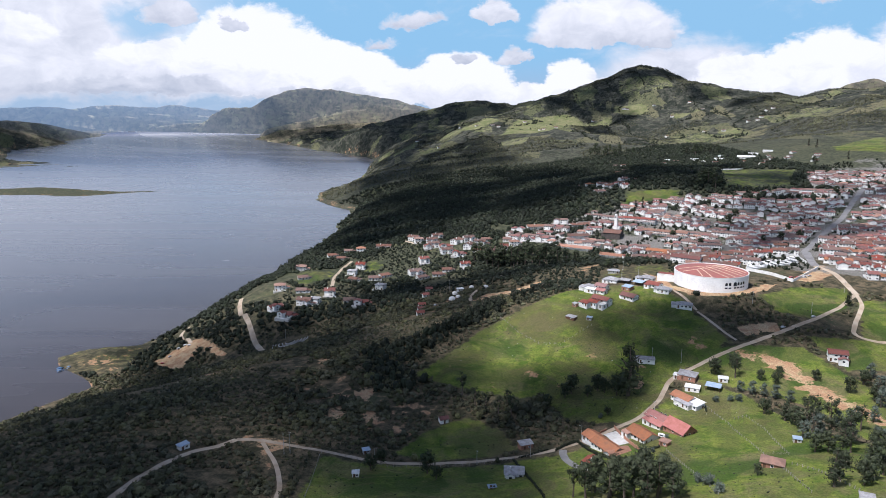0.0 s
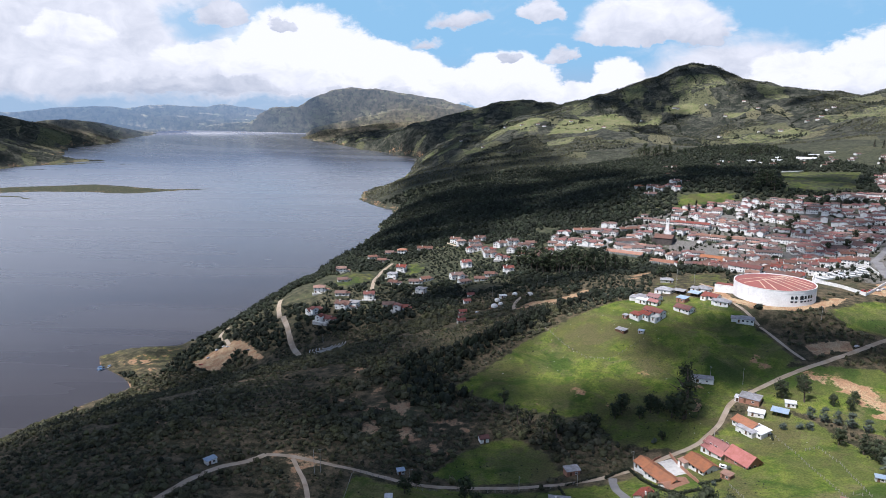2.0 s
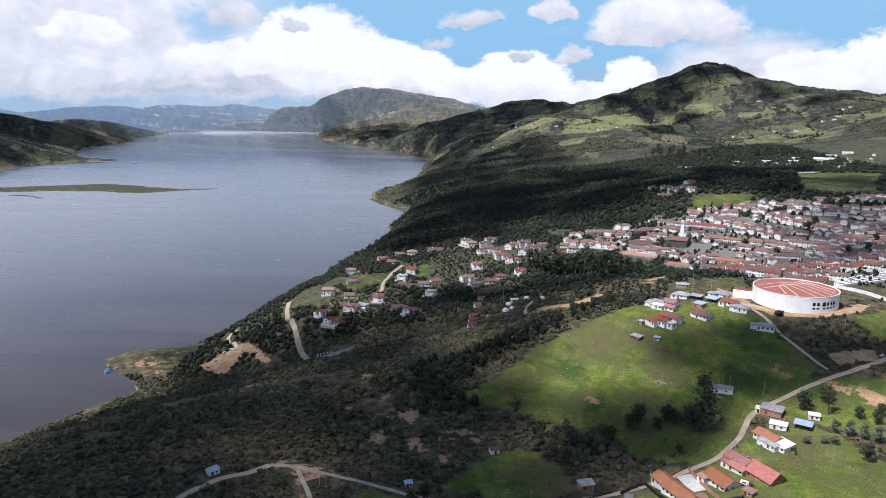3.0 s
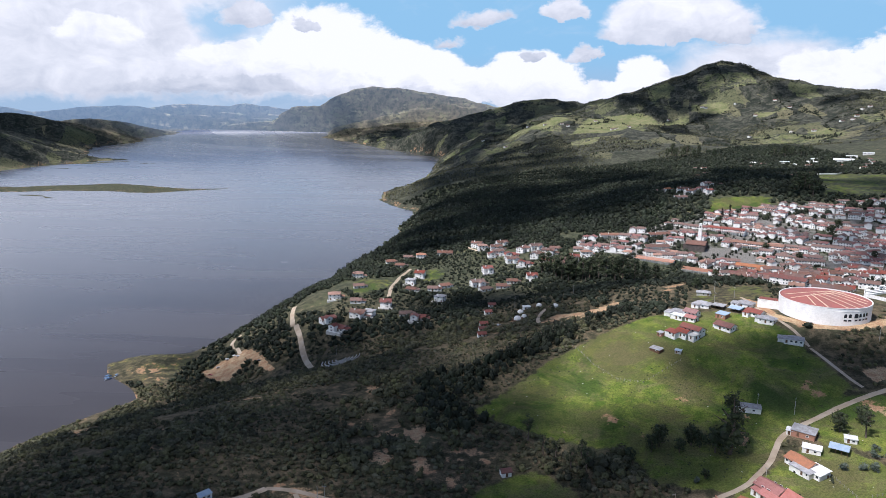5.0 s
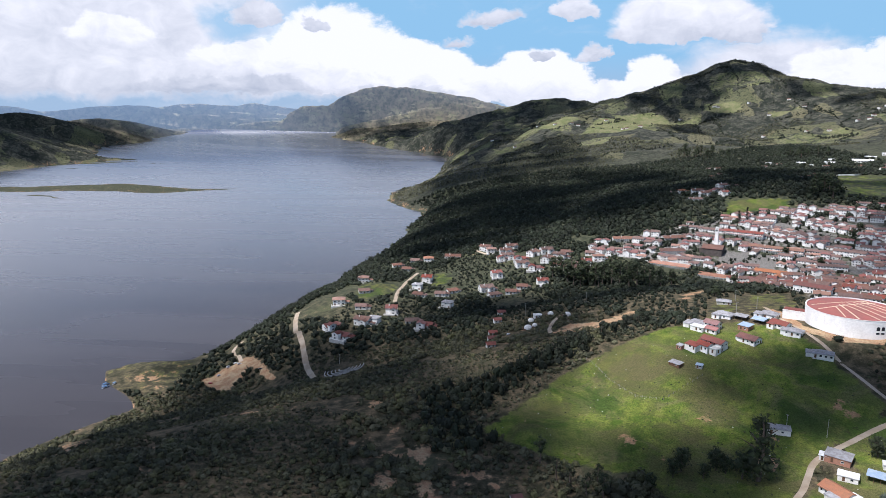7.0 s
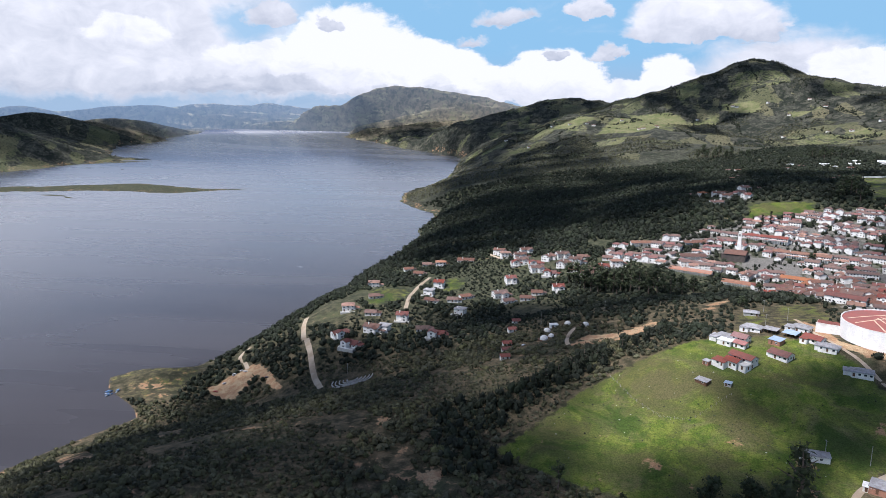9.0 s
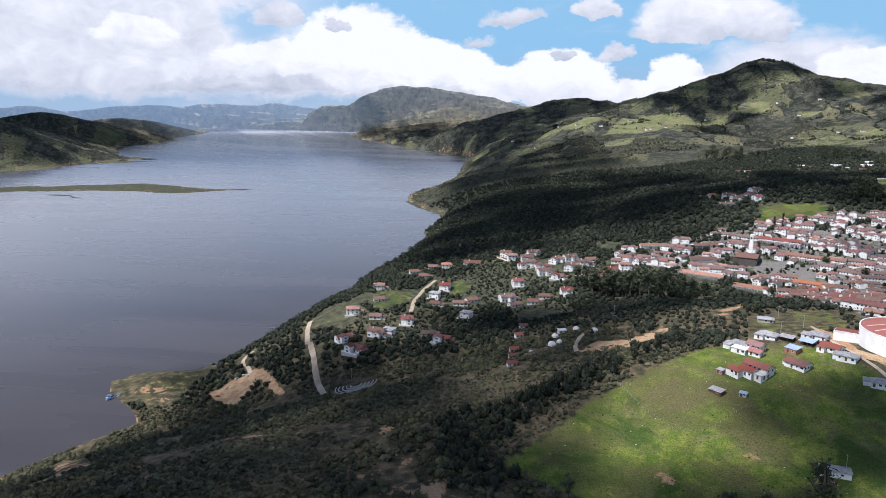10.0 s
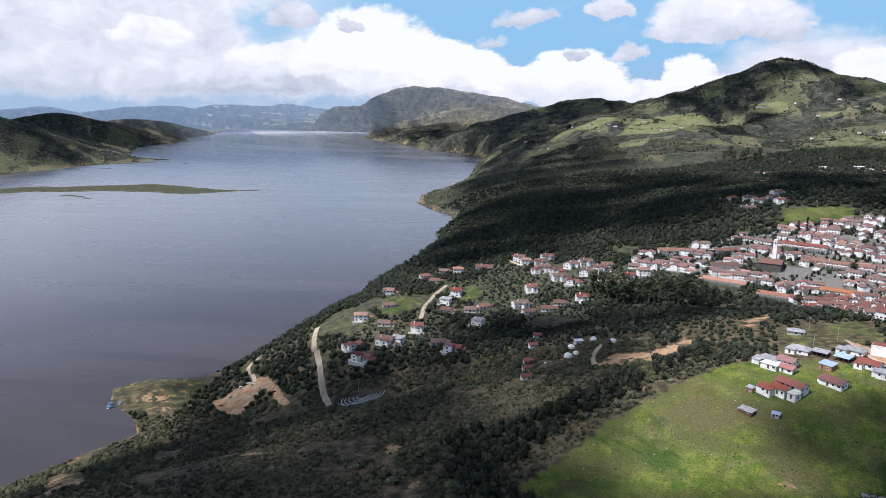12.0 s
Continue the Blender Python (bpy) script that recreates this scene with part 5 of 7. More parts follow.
# x, y, kind, turn
LAKE_VILLAS = [(-210, 825, 0, 15), (-194, 735, 2, 40), (-174, 711, 2, -25), (-160, 738, 1, -15), (-149, 740, 6, -15), (-109, 738, 3, 10), (-91, 715, 2, -10), (-141, 796, 4, 5), (-178, 805, 3, 0), (-190, 869, 3, 20), (-204, 926, 0, 10)]
HILL_VILLAS = [(-118, 925, 4, -5), (-126, 891, 6, -10), (-120, 862, 3, -20), (-81, 830, 6, -20), (-94, 868, 3, 0), (-81, 881, 3, 30), (-174, 1010, 3, 20), (-154, 978, 3, 0), (-130, 1026, 0, 10), (-95, 1038, 5, 0), (-151, 1034, 3, 5)]
NORTH_VILLAS = [(-39, 1045, 0, 15), (-10, 1052, 1, 20), (-15, 1002, 1, 10), (2, 988, 2, 10), (22, 946, 2, -10), (39, 1006, 1, 20), (56, 979, 1, -15), (72, 948, 5, -5), (88, 944, 4, -5), (-28, 932, 4, 20), (-39, 882, 1, 25), (-29, 862, 3, 30), (-8, 869, 3, 0)]
OTHER_VILLAS = [(5, 884, 3, 0), (30, 888, 4, 10), (20, 1004, 1, 60), (-22, 999, 2, 15), (50, 950, 3, -10), (38, 972, 1, 70), (-18, 1028, 1, 10), (281, 1179, 5, 10), (300, 1202, 1, 15), (328, 1194, 4, 20), (315, 1219, 2, 40), (295, 1231, 1, 0), (340, 1250, 1, 25), (279, 1258, 0, 10), (-48, 1067, 1, -20), (5, 963, 1, 18), (65, 994, 3, -2), (97, 980, 3, -14), (105, 956, 0, 9), (67, 925, 1, -18)]
for x, y, kind, turn in LAKE_VILLAS + HILL_VILLAS + NORTH_VILLAS + OTHER_VILLAS:
    ob = copy_thing(VILLA_KINDS[kind], pose(x, y, gz(x, y), 0, 0, turn) @ Matrix.Diagonal((1.28, 1.28, 1.12, 1)))
    tagged(ob, group="villas above the lake")
    OCCUPIED.append((x, y, 11.5))
cabin = house("cabin", 7, 5, 1, "gable", ROOF_RED, 41, label="small white cabin with a red roof on the slope", rise=1.6, sides="s", group="cabins on the slope")
CABINS = [(-16, 718, 10), (-22, 651, 15), (-22, 630, 15), (-22, 606, 15), (-19, 688, 20)]
for x, y, turn in CABINS[1:]:
    stand_copy(cabin, x, y, turn)
stand(cabin, *CABINS[0])


def dome(x, y, r):
    """A white geodesic tent with a porch."""
    root = empty("dome_tent")
    bm = bmesh.new()
    bmesh.ops.create_icosphere(bm, subdivisions=2, radius=r)
    bmesh.ops.delete(bm, geom=[v for v in bm.verts if v.co.z < -r * 0.45], context="VERTS")
    part("canvas", bm, WHITE, root)
    part("deck", boxes((-r * 1.3, r * 1.3, -r * 1.3, r * 1.3, -1.6, -0.25)), TIMBER, root)
    part("porch", boxes((-0.8, 0.8, -r - 0.6, -r * 0.6, -0.2, 2.0)), WHITE, root)
    tagged(root, "white geodesic dome tent on a timber deck", "tent", "dome tents on the slope")
    put(root, x, y, 20, 5)


for x, y, r in ((9, 648, 3.6), (15, 652, 2.6), (12, 670, 3.2), (30, 681, 3.0), (44, 666, 3.3)):
    dome(x, y, r)
put(shed("shed", 7, 4, 2.5, ROOF_WHITE, WHITE, "white shed beside the dome tents"), 18, 679, 15, 4)

# ---------------------------------------------------------------- the town
ROW_KINDS = []
for i, (l, w, st, rf, rm, wing) in enumerate([
        (11, 9, 1, "gable", ROOF_RED, None), (11, 9, 2, "gable", ROOF_BROWN, None), (12, 8, 1, "gable", ROOF_ORANGE, (3.5, 5, 1, 2)),
        (10, 9, 2, "hip", ROOF_RED, None), (12, 9, 1, "gable", ROOF_BROWN, (3, 5, 1, -2)), (9, 9, 2, "gable", ROOF_RED, (2.5, 4.5, 2, 1)),
        (16, 9, 2, "gable", ROOF_BROWN, None), (10, 8, 1, "hip", ROOF_BROWN, None), (13, 8, 1, "gable", ROOF_RED, (3, 5, 1, 3)), (18, 8, 1, "gable", ROOF_BROWN, None)]):
    ROW_KINDS.append(house("town_house", l, w, st, rf, rm, 60 + i, wing, label=("white %s house with a %s tile roof" % ("single-storey" if st == 1 else "two-storey", {"red_clay_tile": "red", "weathered_clay_tile": "weathered brown", "orange_clay_tile": "orange"}[rm.name])), group="houses of the town", sides="nse" if i % 2 else "nsw", yard=3.5 + i % 3 if i in (2, 5, 8) else 0.0, rise=w * 0.22))


def build_town():
    """Terraces that bend with the slope; the nearest houses are things of their own, the farther ones one mass."""
    rng = random.Random(5)
    u, v = Vector((0.53, 0.85)), Vector((0.85, -0.53))
    places = []
    # kept free: church and square, graveyard, green plots
    free = [(254, 967, 32), (288, 933, 30), (290, 615, 25), (328, 612, 28), (356, 625, 25), (344, 694, 26), (352, 665, 30), (378, 692, 24), (330, 645, 24), (375, 862, 18), (412, 975, 16), (231, 1038, 18), (465, 800, 15)]
    for row in range(-28, 54):
        if row % 5 == 4:
            continue
        base = Vector((375, 650)) + u * (row * 13.6 + (3 if row % 2 else 0))
        s = -525 + rng.uniform(0, 8)
        while s < 525:
            kind = rng.randrange(len(ROW_KINDS))
            length = (11, 11, 12, 10, 12, 9, 16, 10, 13, 18)[kind]
            s += length / 2
            p = base + v * s + u * (11 * math.sin(s / 85 + row * 0.21) + 6 * math.sin(s / 33 + row))
            tilt = math.degrees(math.atan(11 / 85 * math.cos(s / 85 + row * 0.21) + 6 / 33 * math.cos(s / 33 + row)))
            s += length / 2 + (-0.4 if rng.random() < 0.75 else rng.uniform(1, 7))
            x, y = p.x + rng.uniform(-1, 1), p.y + rng.uniform(-1.5, 1.5)
            one = np.array([x]), np.array([y])
            if not (inside(*one, TOWN)[0] or inside(*one, UPPER_TOWN)[0]):
                continue
            if off_line(*one, MAIN_STREET)[0] < 12 or off_line(*one, ROADS["rise"][1])[0] < 11:
                continue
            if any((x - a) ** 2 + (y - b) ** 2 < r * r for a, b, r in free + RANGES) or any((x - a) ** 2 + (y - b) ** 2 < (r + 3) ** 2 for a, b, r in OCCUPIED if y < 700):
                continue
            if math.degrees(math.atan2(x, y)) > 36.5 or rng.random() < 0.05 + 0.3 * (lattice(round(x / 40), round(y / 40), 3) > 0.86):
                continue
            block = lattice(round(x / 46), round(y / 46), 17)
            turn = -32 + tilt + (90 if block > 0.72 else 24 if block < 0.14 else 0) + rng.choice((0, 0, 0, 180, 90)) + rng.uniform(-4, 4)
            places.append((x, y, turn, kind))
    places.sort(key=lambda q: math.hypot(q[0], q[1]))
    for x, y, turn, kind in places[:200]:
        stand_copy(ROW_KINDS[kind], x, y, turn)
    gather_far_houses(places[200:])
    return [(x, y) for x, y, turn, kind in places]


def gather_far_houses(places):
    """The far streets of the town, too small to tell apart, as one mass."""
    stock = []
    for root in ROW_KINDS:
        vs, fs, ms, base = [], [], [], 0
        for o in root.children:
            me = o.data
            co = np.empty(len(me.vertices) * 3)
            me.vertices.foreach_get("co", co)
            vs.append(co.reshape(-1, 3))
            for q in me.polygons:
                fs.append([i + base for i in q.vertices])
                ms.append(FAR_SLOTS[me.materials[q.material_index].name])
            base += len(me.vertices)
        stock.append((np.concatenate(vs), fs, ms))
    verts, faces, slots, base = [], [], [], 0
    for x, y, turn, kind in places:
        v, fs, ms = stock[kind]
        c, s, z = math.cos(radians(turn)), math.sin(radians(turn)), gz(x, y)
        verts.append(np.stack([v[:, 0] * c - v[:, 1] * s + x, v[:, 0] * s + v[:, 1] * c + y, v[:, 2] + z], -1))
        faces += [[i + base for i in f] for f in fs]
        slots += ms
        base += len(v)
    ob = mesh_object("far_streets", np.concatenate(verts), faces, FAR_MATS, None, slots)
    tagged(ob, "far streets of white houses with tile roofs", "houses", kind="stuff")


FAR_MATS = [WHITE, TIMBER, GLASS, ROOF_RED, ROOF_BROWN, ROOF_ORANGE]
FAR_SLOTS = {m.name: i for i, m in enumerate(FAR_MATS)}
RANGES = [(188, 919, 14), (235, 862, 18), (328, 962, 22), (306, 1019, 16), (150, 1022, 14), (212, 1015, 14), (200, 969, 14), (298, 875, 18), (256, 681, 12)]
town_places = build_town()
OCCUPIED += [(x, y, 8.5) for x, y in town_places]
for ob in VILLA_KINDS + ROW_KINDS:
    for o in (*ob.children_recursive, ob):
        bpy.data.objects.remove(o)


def build_church():
    x, y = 252, 965
    z = gz(x, y)
    root = empty("church", x, y, z, -25)
    part("nave", boxes((-12, 12, -14, 12, -3, 7)), STONE_DARK, root, "dark stone nave")
    bm = bmesh.new()
    gable_roof(bm, -12, 12, -14, 12, 7, 3.4, 0.8, 0.3)
    part("roof", bm, ROOF_BROWN, root)
    part("apse", boxes((-16, -11.9, -10, 6, -3, 5.5)), STONE_DARK, root, "dark stone side chapel")
    bm = bmesh.new()
    v = box(bm, -2.8, 2.8, 14.4, 20, -3, 31)
    for q in v[4:]:
        q.co.x *= 0.66
        q.co.y = 17.2 + (q.co.y - 17.2) * 0.66
    part("tower", bm, WHITE, root, "slender white bell tower")
    # bell openings are a solid dark box, their inner shade put into the colour
    part("belfry", boxes((-1.95, 1.95, 15.25, 19.15, 29.4, 29.7), (-0.7, 0.7, 15.0, 19.4, 25.2, 27.8)), DARK, root)
    tagged(root, "dark church with an orange tile roof and white bell tower", "church")


build_church()


def long_block(x, y, length, width, storeys, turn, roof, label, porch=True):
    """A long arcaded range on the square."""
    put(house("arcaded_building", length, width, storeys, "gable", roof, int(x + y), label=label, porch=porch, category="building", rise=2.2), x, y, turn, length / 2.2)


long_block(188, 919, 50, 9, 1, -33, ROOF_ORANGE, "long white market range with an orange tile roof")
long_block(235, 862, 52, 9, 1, -33, ROOF_ORANGE, "long white arcade with a sunlit orange tile roof")
long_block(328, 962, 65, 10, 2, -33, ROOF_ORANGE, "long white arcaded range with an orange tile roof on the square")
long_block(306, 1019, 50, 9, 2, -33, ROOF_RED, "long white two-storey range with a red tile roof")
long_block(150, 1022, 38, 10, 1, 5, ROOF_ORANGE, "white arcaded lodge with an orange tile roof")
long_block(212, 1015, 32, 16, 1, 15, ROOF_BROWN, "white hall with a broad weathered roof", False)
long_block(200, 969, 32, 12, 1, 5, ROOF_BROWN, "white school range with a weathered tile roof")
long_block(298, 875, 45, 12, 1, -33, ROOF_ORANGE, "white market hall with an orange tile roof", False)
long_block(256, 681, 30, 10, 2, -38, ROOF_RED, "white terrace of two-storey houses with red roofs", False)
put(house("warehouse", 40, 20, 1, "gable", ROOF_WHITE, 77, label="large white warehouse with a pale metal roof", category="warehouse", rise=3.5, sides="s"), 735, 1615, -25, 24)
WHITEWASHED = house("farmhouse", 12, 8, 1, "gable", ROOF_BROWN, 78, label="white farmhouse with a weathered roof among fields", sides="s", group="farmhouses on the slopes", rise=1.8)
BARN = house("farm_shed", 22, 10, 1, "gable", ROOF_WHITE, 79, label="long white shed with a pale metal roof beyond the town", sides="s", group="sheds beyond the town", rise=2.0, category="shed")


def far_copy(ob, x, y, turn, size):
    px, py, pz, k = (float(v[0]) for v in nearer(np.array([x], float), np.array([y], float), np.array([gz(x, y)])))
    copy_thing(ob, pose(px, py, pz, 0, 0, turn) @ Matrix.Diagonal((size * k, size * k, size * k * 0.9, 1)))
    OCCUPIED.append((x, y, 9 * size))


SLOPE_FARMS = [(844, 3154), (856, 3140), (977, 3123), (1004, 2954), (1172, 2583), (1199, 2562), (1215, 2570), (892, 2671), (464, 2756), (405, 2790), (418, 2775), (217, 2940), (1003, 2578), (1061, 2537), (706, 3165), (1126, 3088), (362, 2982), (80, 3100), (-122, 3138), (-17, 2813), (560, 2990), (520, 3070), (1140, 2960), (1320, 2700), (1290, 2690), (240, 2905), (150, 2990)]
for i, (x, y) in enumerate(SLOPE_FARMS):
    far_copy(WHITEWASHED, x, y, -40 + 37 * i % 90, 1.2)
UPLAND_HOUSES = [(464, 1779), (496, 1729), (478, 1760), (595, 1700), (560, 1690), (511, 1410), (530, 1405), (552, 1425), (580, 1476), (600, 1468), (765, 1550), (790, 1530), (740, 1530), (812, 1560), (705, 1560), (840, 1500), (860, 1530), (720, 1500), (810, 1450), (450, 1640), (420, 1600), (780, 1600), (845, 1610), (655, 1600), (270, 1280), (345, 1265), (360, 1254), (330, 1235), (310, 1245)]
for i, (x, y) in enumerate(UPLAND_HOUSES):
    far_copy(WHITEWASHED, x, y, -30 + 53 * i % 70, 1.1)
for x, y, turn in ((636, 1678, -20), (590, 1737, 8), (680, 1640, -25), (770, 1655, -25), (812, 1668, -20), (700, 1668, -25), (640, 1640, 60)):
    far_copy(BARN, x, y, turn, 1.0)
for ob in (WHITEWASHED, BARN):
    for o in (*ob.children_recursive, ob):
        bpy.data.objects.remove(o)
# ---------------------------------------------------------------- plants
PHI = (1 + 5 ** 0.5) / 2
ICO_V = np.array([(-1, PHI, 0), (1, PHI, 0), (-1, -PHI, 0), (1, -PHI, 0), (0, -1, PHI), (0, 1, PHI), (0, -1, -PHI), (0, 1, -PHI), (PHI, 0, -1), (PHI, 0, 1), (-PHI, 0, -1), (-PHI, 0, 1)]) / math.hypot(1, PHI)
ICO_F = np.array([(0, 11, 5), (0, 5, 1), (0, 1, 7), (0, 7, 10), (0, 10, 11), (1, 5, 9), (5, 11, 4), (11, 10, 2), (10, 7, 6), (7, 1, 8), (3, 9, 4), (3, 4, 2), (3, 2, 6), (3, 6, 8), (3, 8, 9), (4, 9, 5), (2, 4, 11), (6, 2, 10), (8, 6, 7), (9, 8, 1)])


def clump(rng, leaves, leaf, lumps=1, tall=1.0):
    """Corners and triangles of one bush or crown of unit radius, standing on z = 0: dark cores set about with tufts."""
    vs, fs = [], []
    centres = []
    for k in range(lumps):
        c = np.array([0, 0, 0.55 * tall]) if k == 0 else np.array([rng.uniform(-0.55, 0.55), rng.uniform(-0.55, 0.55), rng.uniform(0.3, 1.25) * tall])
        r = rng.uniform(0.6, 0.8) if k == 0 else rng.uniform(0.38, 0.56)
        v = ICO_V * (r * rng.uniform(0.75, 1.2, (12, 1))) * np.array([1, 1, 0.9 * tall ** 0.5])
        fs.append(ICO_F + 12 * k)
        vs.append(v + c)
        centres.append((c, r))
    base = 12 * lumps
    for i in range(leaves):
        c, r = centres[i % lumps]
        d = rng.normal(size=3)
        d[2] = abs(d[2]) * 0.9 - 0.25
        d /= np.linalg.norm(d)
        p = c + d * r * rng.uniform(0.85, 1.22) * np.array([1, 1, 0.9 * tall ** 0.5])
        a = rng.normal(size=3) * leaf
        b = rng.normal(size=3) * leaf
        vs.append(np.array([p, p + a, p + b]))
        fs.append(np.array([[base + 3 * i, base + 3 * i + 1, base + 3 * i + 2]]))
    return np.concatenate(vs), np.concatenate(fs)


def heap(rng):
    """A far-off bush or tree: eight uneven facets."""
    v = np.array([(1, 0, 0.3), (0, 1, 0.3), (-1, 0, 0.3), (0, -1, 0.3), (0, 0, 1.3), (0, 0, -0.3)]) * rng.uniform(0.65, 1.15, (6, 1)) + rng.normal(size=(6, 3)) * 0.1
    return v, np.array([(0, 1, 4), (1, 2, 4), (2, 3, 4), (3, 0, 4), (1, 0, 5), (2, 1, 5), (3, 2, 5), (0, 3, 5)])


def plant_mass(name, x, y, size, tall, shapes, mat, label, category, rng, sink=0.15):
    """Many plants as one mesh."""
    z = ground_z(x, y)
    x, y, z, k = nearer(x, y, z)
    size, turn, pick, tone = size * k, rng.uniform(0, 2 * math.pi, len(x)), rng.integers(0, len(shapes), len(x)), rng.uniform(0, 1, len(x))
    vs, fs, ts, base = [], [], [], 0
    for s, (v, f) in enumerate(shapes):
        m = pick == s
        if not m.any():
            continue
        c, d = np.cos(turn[m])[:, None], np.sin(turn[m])[:, None]
        q = np.empty((m.sum(), len(v), 3))
        q[..., 0] = (v[:, 0] * c - v[:, 1] * d) * size[m][:, None] + x[m][:, None]
        q[..., 1] = (v[:, 0] * d + v[:, 1] * c) * size[m][:, None] + y[m][:, None]
        q[..., 2] = v[:, 2] * (size[m] * tall[m])[:, None] + (z[m] - sink * size[m])[:, None]
        vs.append(q.reshape(-1, 3))
        fs.append((f[None] + (np.arange(m.sum()) * len(v))[:, None, None]).reshape(-1, 3) + base)
        ts.append(np.repeat(tone[m], len(v)))
        base += m.sum() * len(v)
    return tagged(array_mesh(name, np.concatenate(vs), np.concatenate(fs), mat, np.concatenate(ts)), label, category, kind="stuff")


def scatter(rng, x0, x1, y0, y1, step):
    x, y = np.meshgrid(np.arange(x0, x1, step), np.arange(y0, y1, step))
    return (x + rng.uniform(-0.55, 0.55, x.shape) * step).ravel(), (y + rng.uniform(-0.55, 0.55, x.shape) * step).ravel()


def wild(x, y, margin=1.0):
    """Where scrub or wood grows: not on pasture, bare earth, roads, houses or water."""
    grass, bare = land_cover(x, y)
    de, dw = shore_distance(x, y)
    ok = (np.maximum(de, dw) > 2) & (grass < 0.3) & (bare < 0.3)
    for w, line in list(ROADS.values()) + [(11, MAIN_STREET)]:
        near = (x > min(p[0] for p in line) - 15) & (x < max(p[0] for p in line) + 15)
        if near.any():
            ok[near] &= off_line(x[near], y[near], line) > w / 2 + 1.6 * margin
    for ox, oy, r in OCCUPIED:
        near = np.abs(x - ox) < r + 4
        ok[near] &= np.hypot(x[near] - ox, y[near] - oy) > r + 0.5 * margin
    a = np.degrees(np.arctan2(x, y - 20))
    return ok & (a > -48) & (a < 40)


def build_scrub():
    rng = np.random.default_rng(3)
    small = [clump(rng, 26, 0.22, 1 + k % 2, rng.uniform(0.8, 1.15)) for k in range(10)]
    medium = [clump(rng, 22, 0.22, 1 + k % 2, rng.uniform(0.9, 1.25)) for k in range(8)]
    coarse = [clump(rng, 12, 0.28, 1, rng.uniform(0.9, 1.3)) for _ in range(7)]
    tiny = [heap(rng) for _ in range(8)]
    # near slope: low bushes with gaps of dry grass and stones
    x, y = scatter(rng, -425, 75, 285, 680, 3.45)
    keep = wild(x, y) & (np.hypot(x, y - 75) < 700) & (rough(x, y, 40, 51, 3) + 0.5 * ripple(x, y, 11, 55) > -0.55)
    x, y = x[keep], y[keep]
    big = np.clip(rough(x, y, 70, 57, 2), -1, 1)
    plant_mass("scrub", x, y, rng.uniform(0.8, 1.9, len(x)) ** 1.5 * (1.35 + 0.7 * big), rng.uniform(0.75, 1.25, len(x)), small, LEAF_SCRUB, "dense dark green scrub covering the slope", "scrub", rng)
    x, y = scatter(rng, -170, 170, -70, 285, 7.5)
    keep = wild(x, y) & (rough(x, y, 40, 51, 3) > -0.3)
    x, y = x[keep], y[keep]
    plant_mass("scrub", x, y, rng.uniform(1.4, 3.0, len(x)), rng.uniform(0.7, 1.2, len(x)), coarse, LEAF_SCRUB, "scrub on the slope below the flight", "scrub", rng)
    # gullies by the lane
    x, y = scatter(rng, 75, 425, 230, 590, 4.0)
    keep = wild(x, y) & (rough(x, y, 36, 58, 3) > -0.1)
    x, y = x[keep], y[keep]
    plant_mass("scrub", x, y, rng.uniform(1.0, 2.4, len(x)), rng.uniform(0.8, 1.5, len(x)), small, LEAF_SCRUB, "bushes and young trees in the gullies", "scrub", rng)
    # tufts and low bushes on the pastures
    x, y = scatter(rng, -80, 330, 230, 600, 6.5)
    grass, bare = land_cover(x, y)
    road = np.min([off_line(x, y, line) - w / 2 for w, line in ROADS.values()], axis=0)
    keep = (grass > 0.8) & (rough(x, y, 45, 91, 3) > 0.35) & (road > 1.5)
    for ox, oy, r in OCCUPIED:
        keep &= np.hypot(x - ox, y - oy) > r
    x, y = x[keep], y[keep]
    plant_mass("grass_tussocks", x, y, rng.uniform(0.3, 0.8, len(x)), rng.uniform(0.5, 0.9, len(x)), coarse, LEAF_TREE, "coarse tussocks and weeds on the pastures", "grass", rng)
    # pale stones lying in the grass
    x, y = scatter(rng, -20, 215, 385, 585, 16)
    keep = (land_cover(x, y)[0] > 0.8) & (rough(x, y, 60, 97, 2) > -0.1) & (np.min([off_line(x, y, line) for _, line in ROADS.values()], axis=0) > 4)
    for ox, oy, r in OCCUPIED:
        keep &= np.hypot(x - ox, y - oy) > r
    x, y = x[keep], y[keep]
    plant_mass("stones", x, y, rng.uniform(0.25, 0.6, len(x)), rng.uniform(0.4, 0.7, len(x)), tiny, CONCRETE, "pale field stones scattered over the pasture", "stones", rng, 0.05)
    # woods between the villas and the lake
    x, y = scatter(rng, -415, 240, 540, 1150, 5.6)
    keep = wild(x, y, 2.0) & ((y > 680) | (np.hypot(x, y - 75) >= 700) | (x > 75)) & (rough(x, y, 75, 59, 2) > -0.7)
    x, y = x[keep], y[keep]
    plant_mass("woodland", x, y, rng.uniform(2.2, 4.6, len(x)) * np.where(rough(x, y, 60, 64, 2) > -0.3, 1.0, 0.55), rng.uniform(0.8, 1.35, len(x)), medium, LEAF_FOREST, "mixed dark woodland round the villas", "woodland", rng)
    # belt of tall trees under the west edge of the spur
    x, y = scatter(rng, -75, 110, 440, 630, 5.0)
    keep = inside(x, y, BELT) & wild(x, y) & (rough(x, y, 30, 77, 2) > -0.75)
    x, y = x[keep], y[keep]
    plant_mass("woodland", x, y, rng.uniform(2.2, 4.2, len(x)), rng.uniform(1.1, 1.9, len(x)), medium, LEAF_FOREST, "belt of tall dark trees beside the pasture", "woodland", rng)
